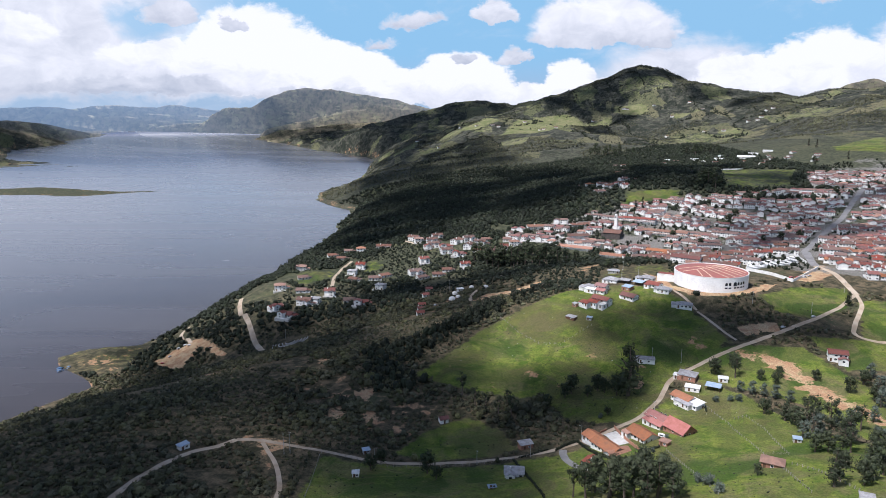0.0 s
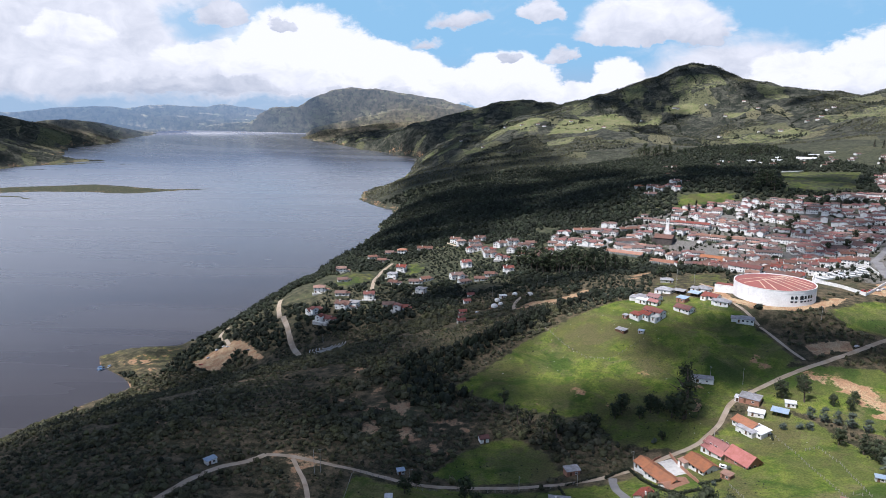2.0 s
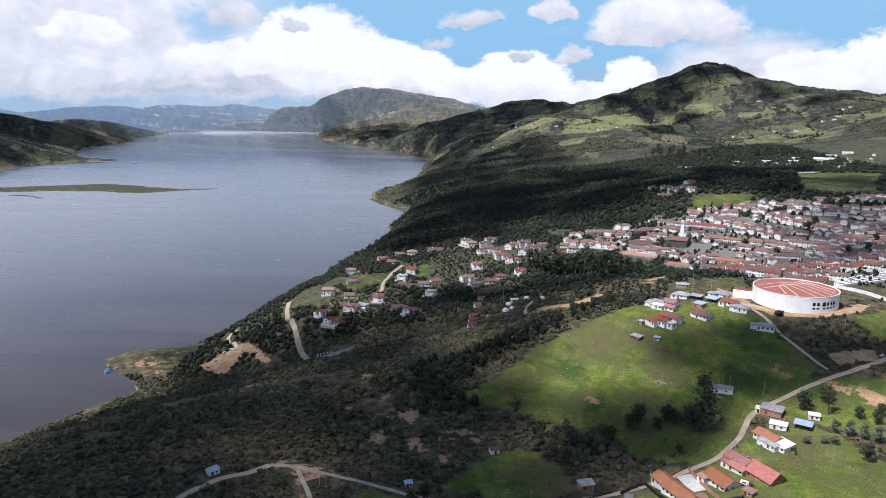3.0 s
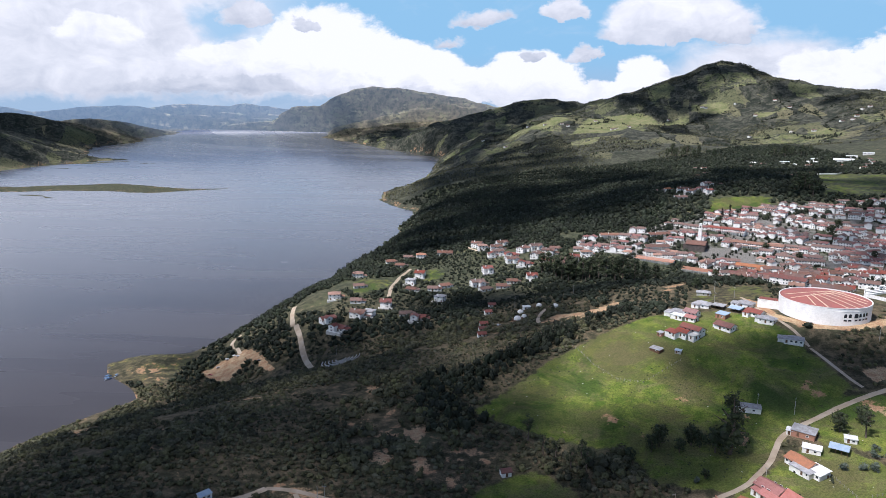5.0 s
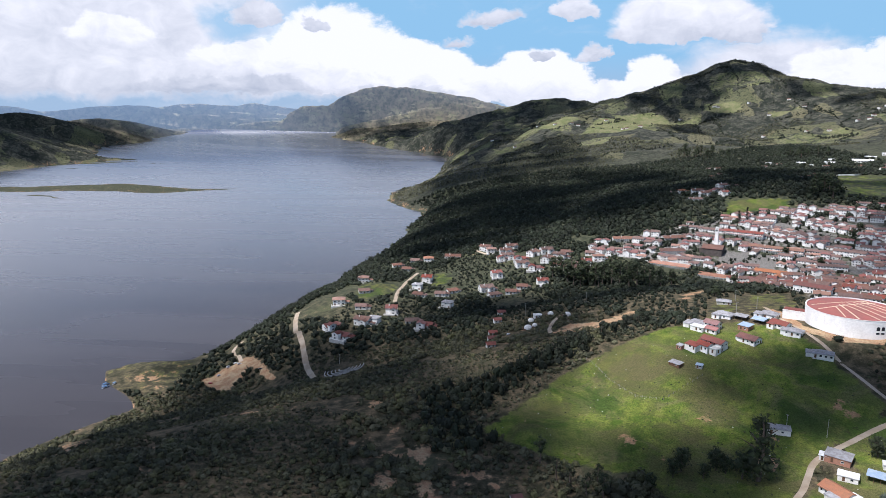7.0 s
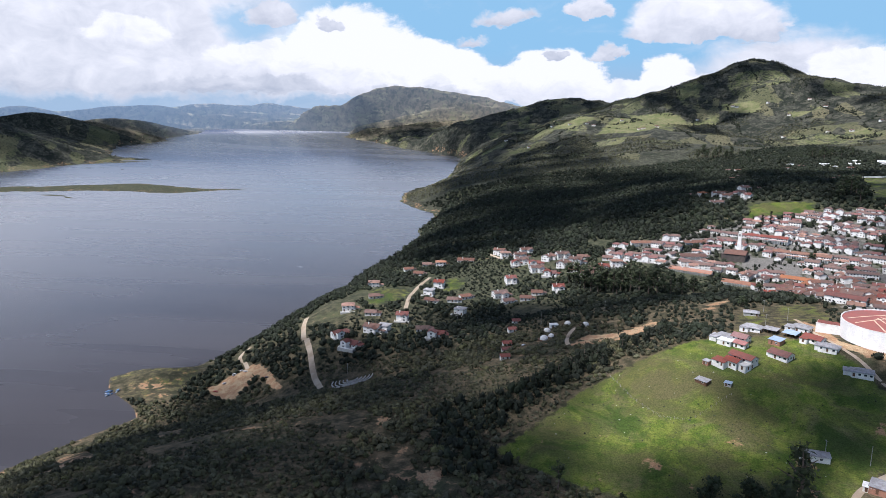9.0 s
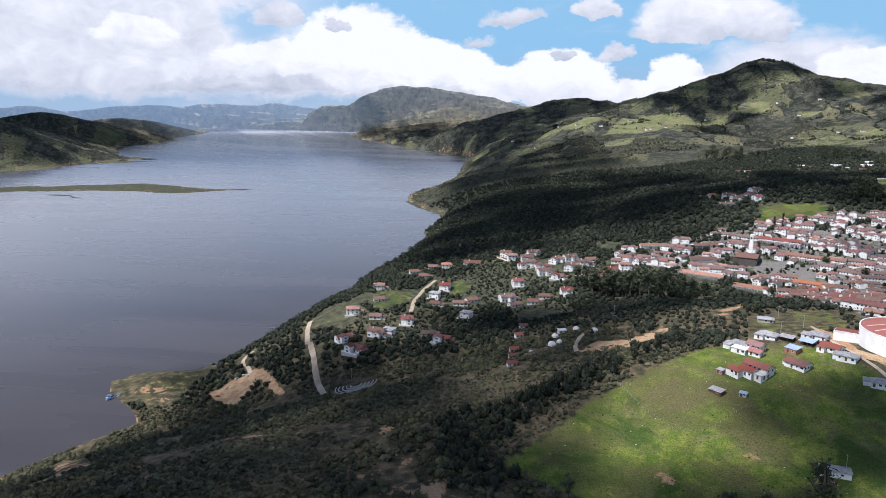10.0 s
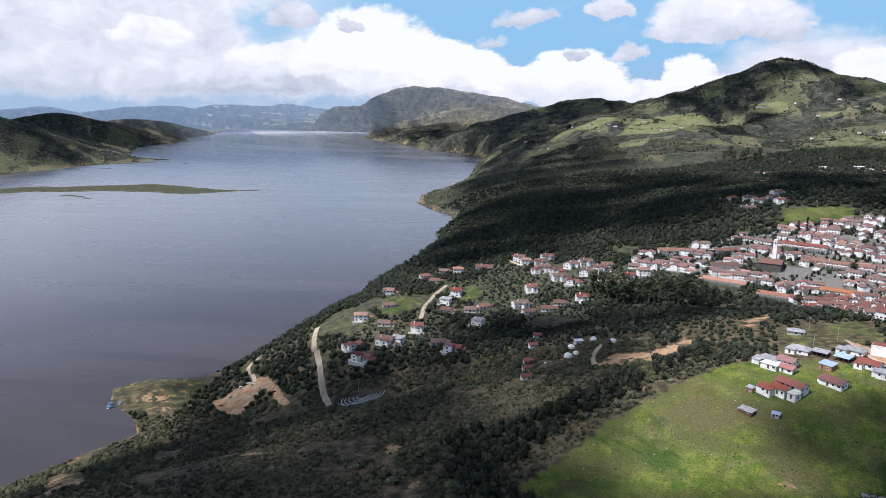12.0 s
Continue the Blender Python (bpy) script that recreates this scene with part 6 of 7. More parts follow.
    # garden trees and bushes between the houses of the town
    x, y = scatter(rng, 90, 900, 640, 1440, 8.0)
    keep = (inside(x, y, TOWN) | inside(x, y, UPPER_TOWN)) & (off_line(x, y, MAIN_STREET) > 8) & (rough(x, y, 50, 95, 3) > -0.1)
    x, y = x[keep], y[keep]
    for ox, oy in town_places:
        keep = np.hypot(x - ox, y - oy) > 6.2
        x, y = x[keep], y[keep]
    plant_mass("garden_greenery", x, y, rng.uniform(1.0, 3.2, len(x)), rng.uniform(0.9, 1.7, len(x)), coarse, LEAF_FOREST, "garden trees and bushes between town houses", "shrubs", rng)
    # forest north of the town
    x, y = scatter(rng, -475, 775, 1060, 2060, 9.2)
    keep = wild(x, y, 2.0) & (y > 1060)
    x, y = x[keep], y[keep]
    plant_mass("forest", x, y, rng.uniform(3.6, 6.8, len(x)), rng.uniform(0.75, 1.35, len(x)), coarse, LEAF_FOREST, "dark forest between the lake and the town", "forest", rng)
    # woods, hedges and scrub on the mountain
    x, y = scatter(rng, -525, 2400, 1880, 4100, 7.8)
    keep = wild(x, y) & (y > 2060 - 0.2 * x) & (rough(x, y, 170, 71, 4) + 0.5 * ripple(x, y, 24, 72) > 0.25 - np.clip((900 - x) / 900, 0, 1) * np.clip((3300 - y) / 700, 0, 0.7))
    x, y = x[keep], y[keep]
    plant_mass("forest", x, y, rng.uniform(1.5, 3.8, len(x)), rng.uniform(0.7, 1.4, len(x)), tiny, LEAF_SCRUB, "scattered woods on the foot of the mountain", "forest", rng)
    x, y = scatter(rng, -100, 1700, 2200, 3650, 9)
    keep = ((np.abs(ripple(x, y, 150, 75)) < 0.045) | (np.abs(ripple(x, y, 210, 76)) < 0.03)) & (shore_distance(x, y)[0] > 20)
    x, y = x[keep], y[keep]
    plant_mass("hedgerow_trees", x, y, rng.uniform(2.5, 5.5, len(x)), rng.uniform(0.8, 1.5, len(x)), tiny, LEAF_FOREST, "dark hedgerows between fields on the mountain", "hedgerows", rng)
    x, y = scatter(rng, -5500, 875, 3250, 9000, 24)
    keep = wild(x, y) & (rough(x, y, 360, 73, 3) > -0.05)
    x, y = x[keep], y[keep]
    plant_mass("forest", x, y, rng.uniform(3, 7, len(x)), rng.uniform(0.4, 0.8, len(x)), tiny, LEAF_FOREST, "distant woods on the banks of the lake", "forest", rng)


build_scrub()
# ---------------------------------------------------------------- single trees
def tree_kind(name, height, radius, crown_low, seed, mat, label, shape="oval", leaves=620):
    """A tapered trunk with limbs under a crown of many small tufts with gaps."""
    rng = np.random.default_rng(seed)
    root = empty(name)
    bm = bmesh.new()

    def limb(a, b, ra, rb, n=6):
        a, b = Vector(a), Vector(b)
        q = (b - a).to_track_quat("Z", "Y")
        rings = []
        for p, r in ((a, ra), (a.lerp(b, 0.5) + Vector((rng.uniform(-0.15, 0.15), rng.uniform(-0.15, 0.15), 0)) * (b - a).length * 0.3, (ra + rb) / 2), (b, rb)):
            rings.append([bm.verts.new(p + q @ Vector((r * math.cos(2 * math.pi * i / n), r * math.sin(2 * math.pi * i / n), 0))) for i in range(n)])
        for s, t in zip(rings, rings[1:]):
            for i in range(n):
                bm.faces.new((s[i], s[(i + 1) % n], t[(i + 1) % n], t[i]))
        bm.faces.new(rings[-1])
    thick = 0.028 * height + 0.08
    limb((0, 0, -0.8), (rng.uniform(-0.3, 0.3), rng.uniform(-0.3, 0.3), height * 0.9), thick, thick * 0.2, 8)
    ends = []
    for k in range(10 if shape == "open" else 7):
        z = height * rng.uniform(crown_low, 0.8)
        a = rng.uniform(0, 2 * math.pi)
        reach = radius * rng.uniform(0.5, 0.85)
        e = (reach * math.cos(a), reach * math.sin(a), z + height * rng.uniform(0.05, 0.16))
        limb((0, 0, z), e, thick * 0.4, thick * 0.12, 5)
        ends.append(e)
    part("trunk", bm, BARK, root, "brown trunk with limbs")
    vs, fs, base = [], [], 0

    def girth(f):
        if shape == "cone":
            return radius * (1.05 - f) ** 0.8
        if shape == "column":
            return radius * (0.55 + 0.45 * math.sin(math.pi * min(1, f + 0.1)))
        return radius * math.sqrt(max(0.05, 1 - (2 * f - 0.9) ** 2 / 1.25))
    heaps = []
    low = height * crown_low
    for k in range(18 if shape != "open" else 14):
        f = rng.uniform(0.03, 0.97)
        a, q = rng.uniform(0, 2 * math.pi), girth(f) * rng.uniform(0.25, 0.75)
        c = np.array([q * math.cos(a), q * math.sin(a), low + (height - low) * f])
        if shape == "open" and k < len(ends):
            c = np.array(ends[k])
        r = radius * rng.uniform(0.28, 0.46) * (0.8 if shape == "open" else 1.0) * (1.15 - 0.6 * f if shape == "cone" else 1.0)
        heaps.append((c, r))
        vs.append(ICO_V * (r * 0.62 * rng.uniform(0.7, 1.2, (12, 1))) + c)
        fs.append(ICO_F + base)
        base += 12
    for i in range(leaves):
        c, r = heaps[i % len(heaps)]
        d = rng.normal(size=3)
        d /= np.linalg.norm(d)
        p = c + d * r * rng.uniform(0.6, 1.35)
        s = 0.10 * radius ** 0.6 + 0.12
        vs.append(np.array([p, p + rng.normal(size=3) * s, p + rng.normal(size=3) * s]))
        fs.append(np.array([[base, base + 1, base + 2]]))
        base += 3
    v = np.concatenate(vs)
    tone = np.repeat(rng.uniform(0, 1, len(vs)), [len(q) for q in vs])
    crown = array_mesh("crown", v, np.concatenate(fs), mat, tone)
    crown.parent = root
    return tagged(root, label, "tree")


KINDS = {
    "pine": tree_kind("tree", 15, 4.6, 0.12, 1, LEAF_TREE, "tall dark conifer with a broad ragged crown", "cone", 900),
    "gum": tree_kind("tree", 13, 3.4, 0.35, 2, LEAF_TREE, "slender eucalyptus with an open crown", "open", 520),
    "oak": tree_kind("tree", 8, 3.6, 0.15, 3, LEAF_TREE, "round-crowned dark green broadleaf tree", "oval", 700),
    "acacia": tree_kind("tree", 9, 3.2, 0.12, 4, LEAF_BLUE, "grey-green acacia with a full crown", "oval", 650),
    "shrub": tree_kind("shrub", 3.2, 2.0, 0.05, 5, LEAF_BLUE, "rounded grey-green garden shrub", "oval", 420),
    "cypress": tree_kind("tree", 13, 2.3, 0.06, 6, LEAF_FOREST, "dark pointed cypress with dense foliage", "cone", 620),
    "young": tree_kind("tree", 6.5, 2.4, 0.1, 7, LEAF_FOREST, "young dark green tree at the pasture edge", "oval", 480),
    "giant": tree_kind("tree", 20, 6.0, 0.2, 8, LEAF_TREE, "great dark eucalyptus with a heavy crown", "oval", 1100),
}
FARM_TREES = {
    "pine": [(124, 417, 2.0), (165, 254, 0.9), (336, 529, 0.7), (201, 362, 0.75), (208, 318, 0.8), (202, 287, 0.75)],
    "oak": [(106, 427, 1.15), (110, 424, 1.0), (117, 419, 1.5), (88, 427, 1.25), (83, 423, 1.0), (98, 421, 0.8), (70, 415, 0.9), (-9, 336, 1.15), (-4, 328, 0.8), (-41, 339, 1.0), (-36, 349, 0.8), (195, 375, 0.9), (204, 355, 1.2), (191, 313, 1.0), (178, 255, 1.1), (188, 431, 1.2), (203, 438, 1.1), (146, 281, 0.55), (105, 395, 0.6), (197, 312, 1.1), (218, 306, 1.2), (195, 268, 1.2), (184, 262, 1.1), (203, 350, 1.0), (186, 282, 0.9), (262, 400, 1.0), (270, 388, 0.9), (250, 418, 0.8), (228, 424, 0.7), (222, 416, 0.8), (214, 420, 0.7), (278, 412, 1.0)],
    "gum": [(13, 437, 1.05), (22, 423, 0.8), (29, 420, 0.75), (36, 407, 0.8), (45, 406, 0.9), (43, 417, 0.7), (212, 358, 1.0), (207, 327, 0.9), (199, 425, 0.95), (206, 308, 0.85), (205, 341, 1.0), (219, 349, 1.05), (212, 320, 1.1), (234, 344, 0.9), (172, 262, 0.9), (219, 364, 0.9)],
    "acacia": [(205, 336, 1.1), (197, 335, 0.9), (224, 314, 1.0), (216, 326, 1.0), (194, 405, 0.7), (200, 402, 0.75), (206, 399, 0.7), (212, 395, 0.8), (218, 389, 0.75), (241, 359, 0.8), (250, 357, 0.8), (283, 403, 1.0), (268, 378, 1.1), (289, 422, 0.9), (225, 350, 0.9), (232, 352, 0.8)],
    "shrub": [(174, 396, 1.0), (183, 395, 1.0), (188, 394, 1.1), (121, 276, 1.3), (121, 264, 1.2), (119, 282, 1.1), (116, 338, 0.7), (129, 354, 0.6), (100, 392, 0.8)],
}
GROVE_TREES = {
    "giant": [(77, 277, 0.72), (86, 272, 0.8), (95, 267, 0.72), (71, 289, 0.62), (93, 280, 0.75), (82, 284, 0.7), (74, 270, 0.75), (100, 262, 0.7), (88, 262, 0.75), (72, 286, 0.75), (84, 298, 0.6), (94, 284, 0.8), (98, 272, 0.7), (66, 279, 0.7), (80, 266, 0.8), (44, 908, 1.0), (52, 900, 1.1), (62, 892, 1.15), (70, 884, 1.2), (78, 880, 1.1), (84, 868, 1.15), (90, 860, 1.2), (99, 858, 1.1), (108, 852, 1.2), (117, 846, 1.1), (126, 840, 1.0), (134, 834, 1.1), (144, 820, 1.0), (156, 816, 0.9), (170, 826, 0.8), (60, 876, 1.1), (74, 862, 1.1)],
    "gum": [(102, 268, 0.9), (61, 283, 0.9), (86, 290, 0.85), (105, 274, 0.8)],
    "young": [(8, 543, 1.2), (17, 549, 1.3), (26, 556, 1.4), (35, 562, 1.3), (44, 566, 1.5), (53, 568, 1.3), (63, 578, 1.2), (73, 584, 1.2), (82, 593, 1.1), (91, 592, 1.0), (99, 600, 1.0), (1, 535, 1.2), (31, 552, 1.2), (47, 559, 1.3)],
    "cypress": [(-211, 919, 1.2)],
}
TOWN_TREES = {
    "giant": [(489, 1227, 0.9), (493, 1207, 1.0), (475, 1218, 0.8), (496, 1179, 0.8), (459, 2070, 1.1), (479, 2058, 1.2), (496, 2042, 1.2), (516, 1999, 1.1), (551, 1931, 1.0), (668, 1784, 0.9), (687, 1775, 1.0), (710, 1776, 1.0), (718, 1741, 0.9), (451, 1161, 1.2), (471, 1177, 1.3), (478, 1158, 1.1), (462, 1185, 1.2), (476, 2086, 1.3), (511, 2058, 1.3), (539, 2039, 1.2), (652, 1792, 1.1), (672, 1772, 1.2), (778, 1392, 0.9)],
    "oak": [(335, 950, 1.1), (434, 991, 1.5), (454, 1018, 1.4), (491, 926, 1.2), (478, 872, 1.3), (459, 886, 1.2), (172, 673, 1.0), (238, 833, 1.0), (358, 900, 1.2), (644, 1079, 1.4), (435, 883, 1.1), (372, 760, 1.0), (395, 772, 0.9)],
    "cypress": [(315, 1073, 1.1), (327, 1076, 1.2), (917, 1639, 1.3), (920, 1682, 1.2), (864, 1420, 1.2)],
    "gum": [(105, 893, 1.4), (115, 901, 1.5), (122, 885, 1.5), (129, 878, 1.4), (136, 867, 1.3), (91, 878, 1.4), (78, 871, 1.2), (66, 864, 1.2), (92, 843, 1.2), (145, 854, 1.2)],
}
turns = random.Random(9)
for table, where in ((FARM_TREES, "trees of the farms"), (GROVE_TREES, "trees along the spur"), (TOWN_TREES, "trees in the town")):
    for kind, places in table.items():
        for x, y, k in places:
            ob = copy_thing(KINDS[kind], pose(x, y, gz(x, y) - 0.1, 0, 0, turns.uniform(0, 360)) @ Matrix.Diagonal((k * 1.3, k * 1.3, k * turns.uniform(1.15, 1.4), 1)))
            tagged(ob, group=where)
for ob in KINDS.values():
    for o in (*ob.children_recursive, ob):
        bpy.data.objects.remove(o)


# ---------------------------------------------------------------- fences, hedges, walls, poles
def along(line, step):
    """Places at even steps along a line, with the way that it runs."""
    out = []
    for a, b in zip(line, line[1:]):
        a, b = Vector(a), Vector(b)
        n = max(1, round((b - a).length / step))
        out += [(a.lerp(b, i / n), math.degrees(math.atan2((b - a).y, (b - a).x))) for i in range(n)]
    return out


post_mesh = bpy.data.meshes.new("post")
bm = boxes((-0.11, 0.11, -0.11, 0.11, -0.5, 1.5))
bmesh.ops.bevel(bm, geom=[e for e in bm.edges if all(v.co.z > 1 for v in e.verts)], offset=0.05, segments=1, affect="EDGES")
bm.to_mesh(post_mesh)
bm.free()
post_mesh.materials.append(FENCE)


def fence(line, step, label):
    root = empty("fence", line[0][0], line[0][1], gz(*line[0]))
    base = root.matrix_basis.translation
    tops = []
    for p, turn in along(line, step):
        z = gz(p.x, p.y)
        ob = new("post", post_mesh)
        ob.parent = root
        ob.matrix_basis = pose(p.x - base.x, p.y - base.y, z - base.z, random.uniform(-4, 4), random.uniform(-4, 4), turn)
        tops.append(Vector((p.x, p.y, z)) - base)
    for h in (0.55, 1.15):
        bm = bmesh.new()
        rows = [[bm.verts.new(q + Vector((0, 0, h + dz))) for dz in (-0.02, 0.02)] + [bm.verts.new(q + Vector((0.03, 0.03, h)))] for q in tops]
        for a, b in zip(rows, rows[1:]):
            for i in range(3):
                bm.faces.new((a[i], a[(i + 1) % 3], b[(i + 1) % 3], b[i]))
        part("wire", bm, POLE, root)
    tagged(root, label, "fence")


fence([(-69, 262), (-69, 297), (-70, 318), (-71, 336), (-72, 353), (-71, 361)], 3.4, "pale wooden post fence beside the meadow")
fence([(166, 394), (169, 364), (167, 331), (164, 301), (156, 266), (152, 246)], 3.2, "wooden post and wire fence across the pasture")
fence([(123, 336), (122, 304), (121, 276), (119, 258)], 3.2, "wooden post and wire fence below the farmhouse")
fence([(175, 370), (183, 372), (184, 352), (179, 324), (176, 310), (167, 316)], 3.2, "wooden fence round a small paddock")
fence([(169, 294), (173, 279), (171, 263), (171, 244)], 3.2, "wooden post and wire fence below the pavilion")
fence([(49, 545), (61, 516), (75, 496), (91, 490), (123, 514)], 4.5, "thin post and wire fence across the green spur")
fence([(-68, 358), (-50, 352), (-32, 344), (-10, 344), (15, 345), (40, 348), (60, 356)], 4.0, "post and wire fence along the lane")


def hedge(line, width, height, label, mat=None):
    """A clipped hedge as one band of leafy heaps."""
    rng = np.random.default_rng(int(abs(line[0][0])) + 3)
    spots = along(line, 0.9)
    shapes = [clump(rng, 18, 0.3, 1) for _ in range(4)]
    x, y = np.array([p.x for p, _ in spots]) + rng.uniform(-0.2, 0.2, len(spots)), np.array([p.y for p, _ in spots]) + rng.uniform(-0.2, 0.2, len(spots))
    ob = plant_mass("hedge", x, y, np.full(len(x), width), np.full(len(x), height / width), shapes, mat or LEAF_FOREST, label, "hedge", rng)
    ob["kind"] = "structure"


hedge([(66, 357), (72, 362), (80, 366), (84, 352), (91, 336), (97, 330), (108, 333)], 1.0, 1.6, "dark clipped hedge round the farmhouse")
hedge([(110, 340), (122, 343)], 0.9, 1.4, "dark clipped hedge before a cottage")
hedge([(40, 348), (44, 325), (48, 298), (48, 286)], 0.8, 1.0, "dark hedge between two meadows")
hedge([(150, 396), (158, 398), (166, 394), (164, 384)], 0.8, 1.0, "dark hedge round the lawn of a farmhouse")
hedge([(44, 350), (52, 354), (62, 359)], 0.8, 1.1, "dark hedge beside the lane")


def wall_run(line, height, thick, mat, label, cap=None):
    """A free-standing wall that steps with the ground."""
    root = empty("garden_wall", line[0][0], line[0][1], gz(*line[0]))
    base = root.matrix_basis.translation
    for a, b in zip(line, line[1:]):
        a, b = Vector(a), Vector(b)
        n = max(1, round((b - a).length / 5))
        for i in range(n):
            p, q = a.lerp(b, i / n), a.lerp(b, (i + 1) / n)
            m = (p + q) / 2
            half = (q - p).length / 2 + 0.01
            ob = part("wall_panel", boxes((-half, half, -thick / 2, thick / 2, -1.5, height), (-half, half, -thick / 2 - 0.06, thick / 2 + 0.06, height + 0.003, height + 0.12)), mat, root)
            ob.matrix_basis = pose(m.x - base.x, m.y - base.y, gz(m.x, m.y) - base.z, 0, 0, math.degrees(math.atan2((q - p).y, (q - p).x)))
    tagged(root, label, "wall")


wall_run([(105, 377), (107, 360), (110, 342)], 1.8, 0.25, BRICK, "red brick garden wall between two farmhouses")
wall_run([(86, 366), (100, 376)], 1.5, 0.25, BRICK, "brick garden wall along the lane")
wall_run([(318, 584), (297, 632), (316, 667), (351, 712), (386, 712), (376, 668)], 2.8, 0.4, WHITE, "long whitewashed graveyard wall")
for k in range(5):
    wall_run([(302 + 3.2 * k, 638 + 6.4 * k), (368 + 3.2 * k, 670 + 8 * k)], 1.5, 1.8, WHITE, "whitewashed row of burial niches")
wall_run([(318, 584), (340, 606), (376, 646)], 2.4, 0.35, WHITE, "white wall between graveyard and car park")
wall_run([(160, 940), (200, 905)], 2.0, 0.3, WHITE, "white garden wall before the square")
wall_run([(148, 985), (190, 960), (215, 990)], 2.0, 0.3, WHITE, "white arcaded wall round a green")
wall_run([(560, 1490), (640, 1440), (690, 1470)], 2.5, 0.4, WHITE, "long white wall of a sports ground")


def pole(x, y, h, lamp=True):
    root = empty("street_lamp" if lamp else "utility_pole")
    bm = bmesh.new()
    bmesh.ops.create_cone(bm, cap_ends=True, segments=8, radius1=0.17, radius2=0.1, depth=h + 1, matrix=Matrix.Translation((0, 0, h / 2 - 0.5)))
    part("shaft", bm, POLE, root)
    if lamp:
        part("arm", boxes((0, 1.6, -0.05, 0.05, h - 0.25, h - 0.15)), POLE, root)
        part("lamp_head", boxes((1.3, 2.0, -0.14, 0.14, h - 0.3, h - 0.16)), CONCRETE, root)
    else:
        part("crossarm", boxes((-1.0, 1.0, -0.07, 0.07, h - 0.7, h - 0.55)), POLE, root)
        for i in (-0.85, 0.0, 0.85):
            part("insulator", boxes((i - 0.06, i + 0.06, -0.06, 0.06, h - 0.55, h - 0.35)), STONE_DARK, root)
    tagged(root, "grey street lamp on a tall post" if lamp else "grey utility pole with a crossarm", "lamp post" if lamp else "pole", "poles along the lanes")
    stand(root, x, y, random.uniform(0, 360))


for x, y, h, lamp in ((-92, 351, 14, False), (-89, 353, 14, False), (19, 346, 9, True), (50, 350, 9, True), (83, 368, 10, True), (132, 386, 10, False), (152, 457, 9, False), (170, 448, 11, False), (253, 522, 11, False), (297, 513, 10, False), (351, 560, 10, False),
                      (7, 693, 12, False), (-81, 799, 10, False), (-166, 664, 10, False), (65, 712, 9, False), (187, 616, 10, False), (182, 652, 10, False), (168, 605, 9, True), (-40, 352, 8, True)):
    pole(x, y, h, lamp)


# ---------------------------------------------------------------- vehicles and boats
CAR_PAINT = {c: material(c + "_car_paint", rgb, tuple(v * 0.9 for v in rgb), 0.5, 0.3, 0.0, spec=0.6) for c, rgb in (("white", (0.75, 0.75, 0.75)), ("red", (0.35, 0.03, 0.03)), ("silver", (0.42, 0.43, 0.45)), ("black", (0.03, 0.03, 0.035)))}


def car(x, y, turn, colour, van=False):
    root = empty("van" if van else "car")
    hgt = 1.95 if van else 1.45
    bm = bmesh.new()
    prof = [(-2.1, 0.35), (2.1, 0.35), (2.15, 0.8), (1.9, 0.95 if not van else 1.15), (1.2, hgt if van else 1.0), (0.55, hgt), (-1.3 if not van else -2.0, hgt), (-2.1, 1.0)]
    a, b = [bm.verts.new((px, -0.85, pz)) for px, pz in prof], [bm.verts.new((px, 0.85, pz)) for px, pz in prof]
    bm.faces.new(a)
    bm.faces.new(b[::-1])
    for i in range(len(prof)):
        j = (i + 1) % len(prof)
        bm.faces.new((a[j], a[i], b[i], b[j]))
    bmesh.ops.bevel(bm, geom=list(bm.edges), offset=0.06, segments=1, affect="EDGES")
    part("body", bm, CAR_PAINT[colour], root)
    part("side_glass", boxes((-1.2, 0.7, -0.87, 0.87, 1.02, hgt - 0.15)), GLASS, root)
    for wx in (-1.3, 1.3):
        for wy in (-0.8, 0.8):
            bm = bmesh.new()
            bmesh.ops.create_cone(bm, cap_ends=True, segments=12, radius1=0.33, radius2=0.33, depth=0.22, matrix=pose(wx, wy, 0.33, 90, 0, 0))
            tyre = part("wheel", bm, STONE_DARK, root)
            bm = bmesh.new()
            bmesh.ops.create_cone(bm, cap_ends=True, segments=10, radius1=0.2, radius2=0.2, depth=0.24, matrix=pose(wx, wy, 0.33, 90, 0, 0))
            part("rim", bm, CAR_PAINT["silver"], tyre, "silver rim")
    tagged(root, "%s %s standing on bare ground" % (colour, "van" if van else "car"), "car")
    ob = stand(root, x, y, turn)
    ob.location.z += 0.16


for x, y, turn, colour, van in ((127, 356, -30, "white", True), (263, 490, 33, "silver", False), (296, 508, 33, "silver", False), (323, 596, 20, "red", True), (330, 598, 25, "red", True), (338, 601, 20, "white", True), (316, 598, 30, "black", False), (345, 606, 20, "silver", False),
                                (-306, 727, 40, "white", True), (-300, 732, 40, "white", False), (-312, 716, 60, "silver", False), (-293, 726, 30, "white", False), (-314, 700, 0, "red", False), (-258, 697, 20, "black", False), (-8, 641, 60, "silver", False)):
    car(x, y, turn, colour, van)

HULL = material("blue_boat_hull", (0.05, 0.12, 0.24), (0.08, 0.16, 0.28), 1.0, 0.4)


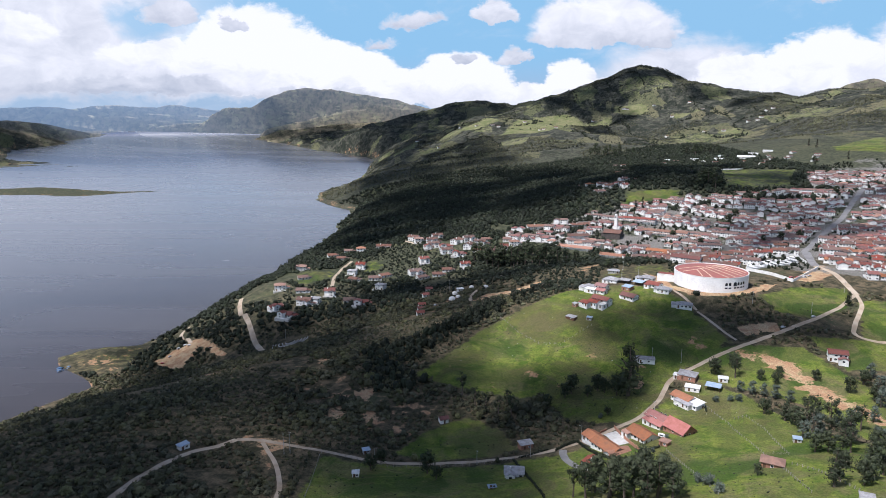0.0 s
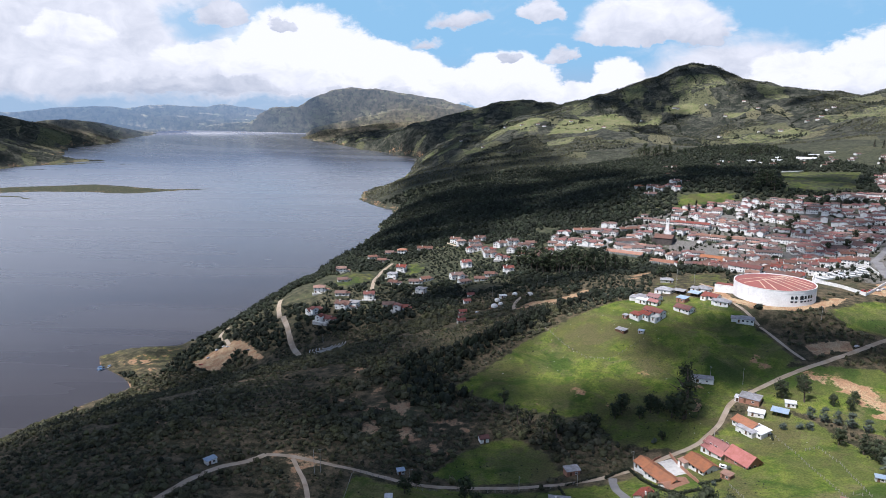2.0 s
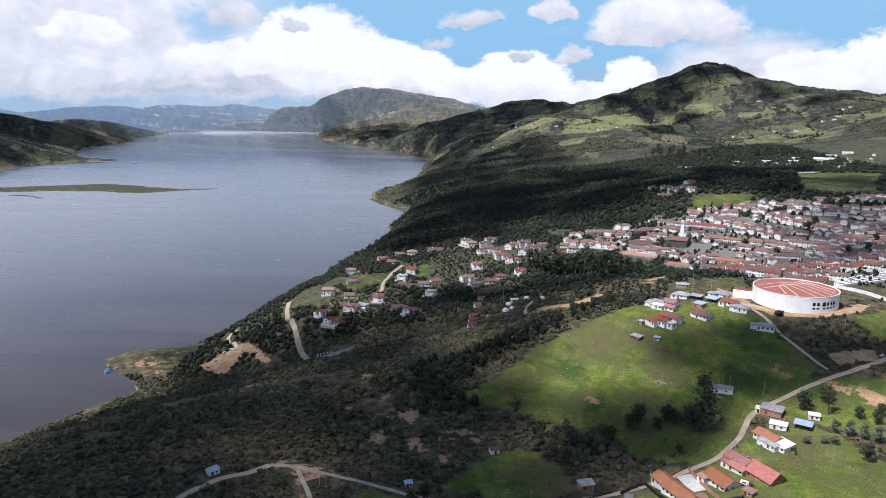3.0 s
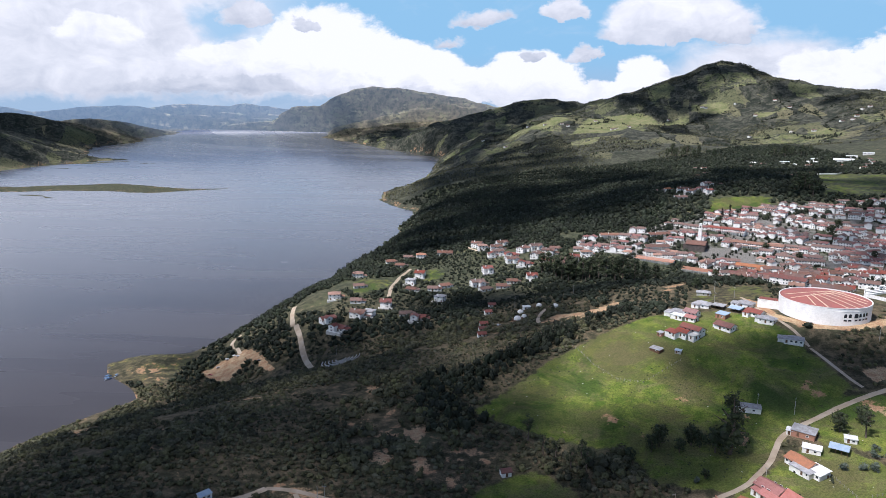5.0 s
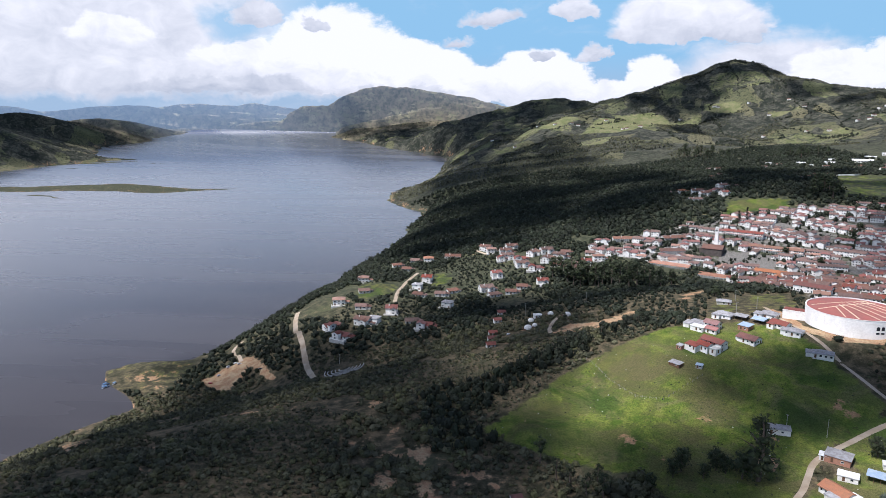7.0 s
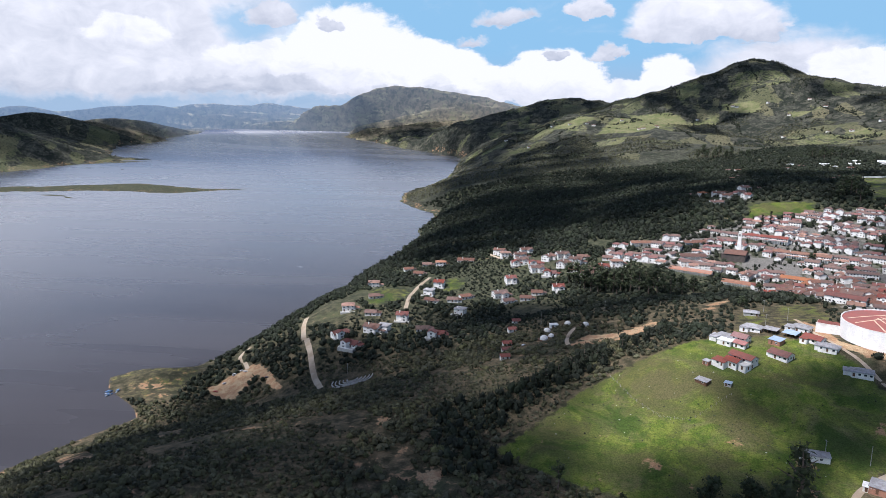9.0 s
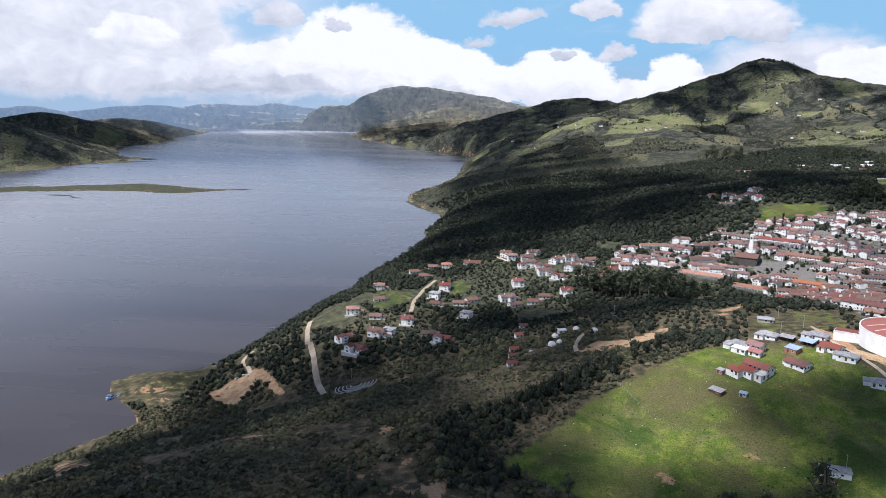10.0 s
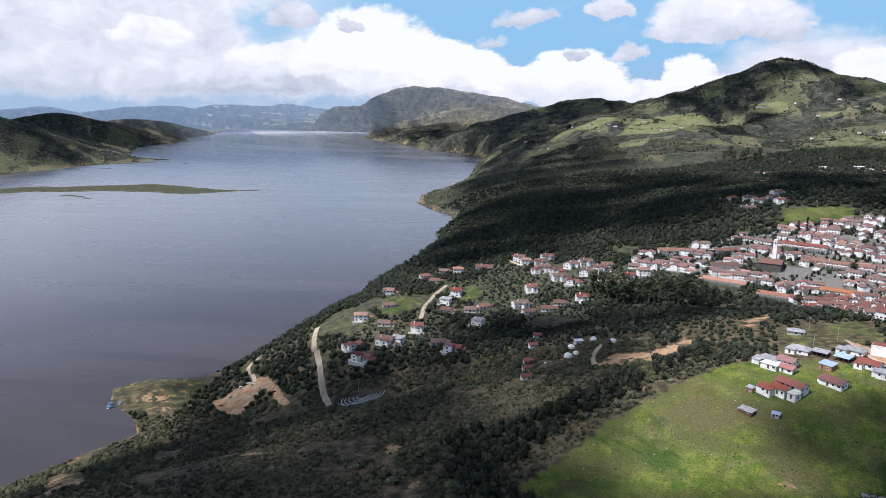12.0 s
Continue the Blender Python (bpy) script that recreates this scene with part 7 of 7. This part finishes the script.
def boat(x, y, turn, length, canopy):
    root = empty("boat", x, y, 0.0, turn)
    bm = bmesh.new()
    rows = []
    for k in range(7):
        f = k / 6
        w = length * 0.16 * math.sqrt(max(0.02, 1 - f ** 2.5))
        px = (f - 0.4) * length
        rows.append([bm.verts.new((px, s * w, zz)) for s, zz in ((-1, 0.55 + 0.25 * f), (-0.55, -0.2), (0.55, -0.2), (1, 0.55 + 0.25 * f))])
    for a, b in zip(rows, rows[1:]):
        for i in range(3):
            bm.faces.new((a[i], a[i + 1], b[i + 1], b[i]))
    bm.faces.new(rows[0])
    part("hull", bm, HULL, root)
    part("deck", boxes((-length * 0.38, length * 0.4, -length * 0.1, length * 0.1, 0.3, 0.38)), CONCRETE, root)
    if canopy:
        awning = part("canopy", boxes((-length * 0.3, length * 0.25, -length * 0.15, length * 0.15, 2.0, 2.1)), HULL, root)
        for px in (-0.28, 0.23):
            for py in (-0.13, 0.13):
                part("post", boxes((px * length - 0.04, px * length + 0.04, py * length - 0.04, py * length + 0.04, 0.3, 2.0)), POLE, awning)
    tagged(root, "blue tour boat with a canopy moored at the shore" if canopy else "small white boat moored at the shore", "boat")


boat(-424, 690, 70, 9, True)
boat(-420, 684, 60, 8, True)
boat(-416, 694, 80, 7, True)
boat(-436, 716, 20, 6, False)


# ---------------------------------------------------------------- stone terraces in the wood
def terraces(x, y):
    root = empty("stone_terraces", x, y, gz(x, y))
    z0 = gz(x, y)
    for k, r in enumerate((4.5, 8, 11.5, 15, 18)):
        bm = bmesh.new()
        last = None
        for i in range(25):
            a = math.pi * (0.95 + 1.1 * i / 24)
            rows = []
            for q, h in ((r, -1), (r, 0.9), (r + 0.7, 0.9), (r + 0.7, -1)):
                px, py = q * math.cos(a), q * math.sin(a) * 0.8
                rows.append(bm.verts.new((px, py, gz(x + px, y + py) - z0 + h)))
            if last:
                for j in range(3):
                    bm.faces.new((last[j], rows[j], rows[j + 1], last[j + 1]))
            last = rows
        part("terrace_wall", bm, CONCRETE, root)
    tagged(root, "curved grey stone terraces of an open-air stage", "terrace")


terraces(-158, 650)
build_road("pavement", 4.5, [(70, 357), (68, 348), (70, 335), (74, 326)], PAVING, "grey paved drive before the house", 0.25)
build_road("pavement", 8.0, [(101, 372), (103, 364), (105, 354)], CONCRETE, "pale paved courtyard beside the farmhouse", 0.22)
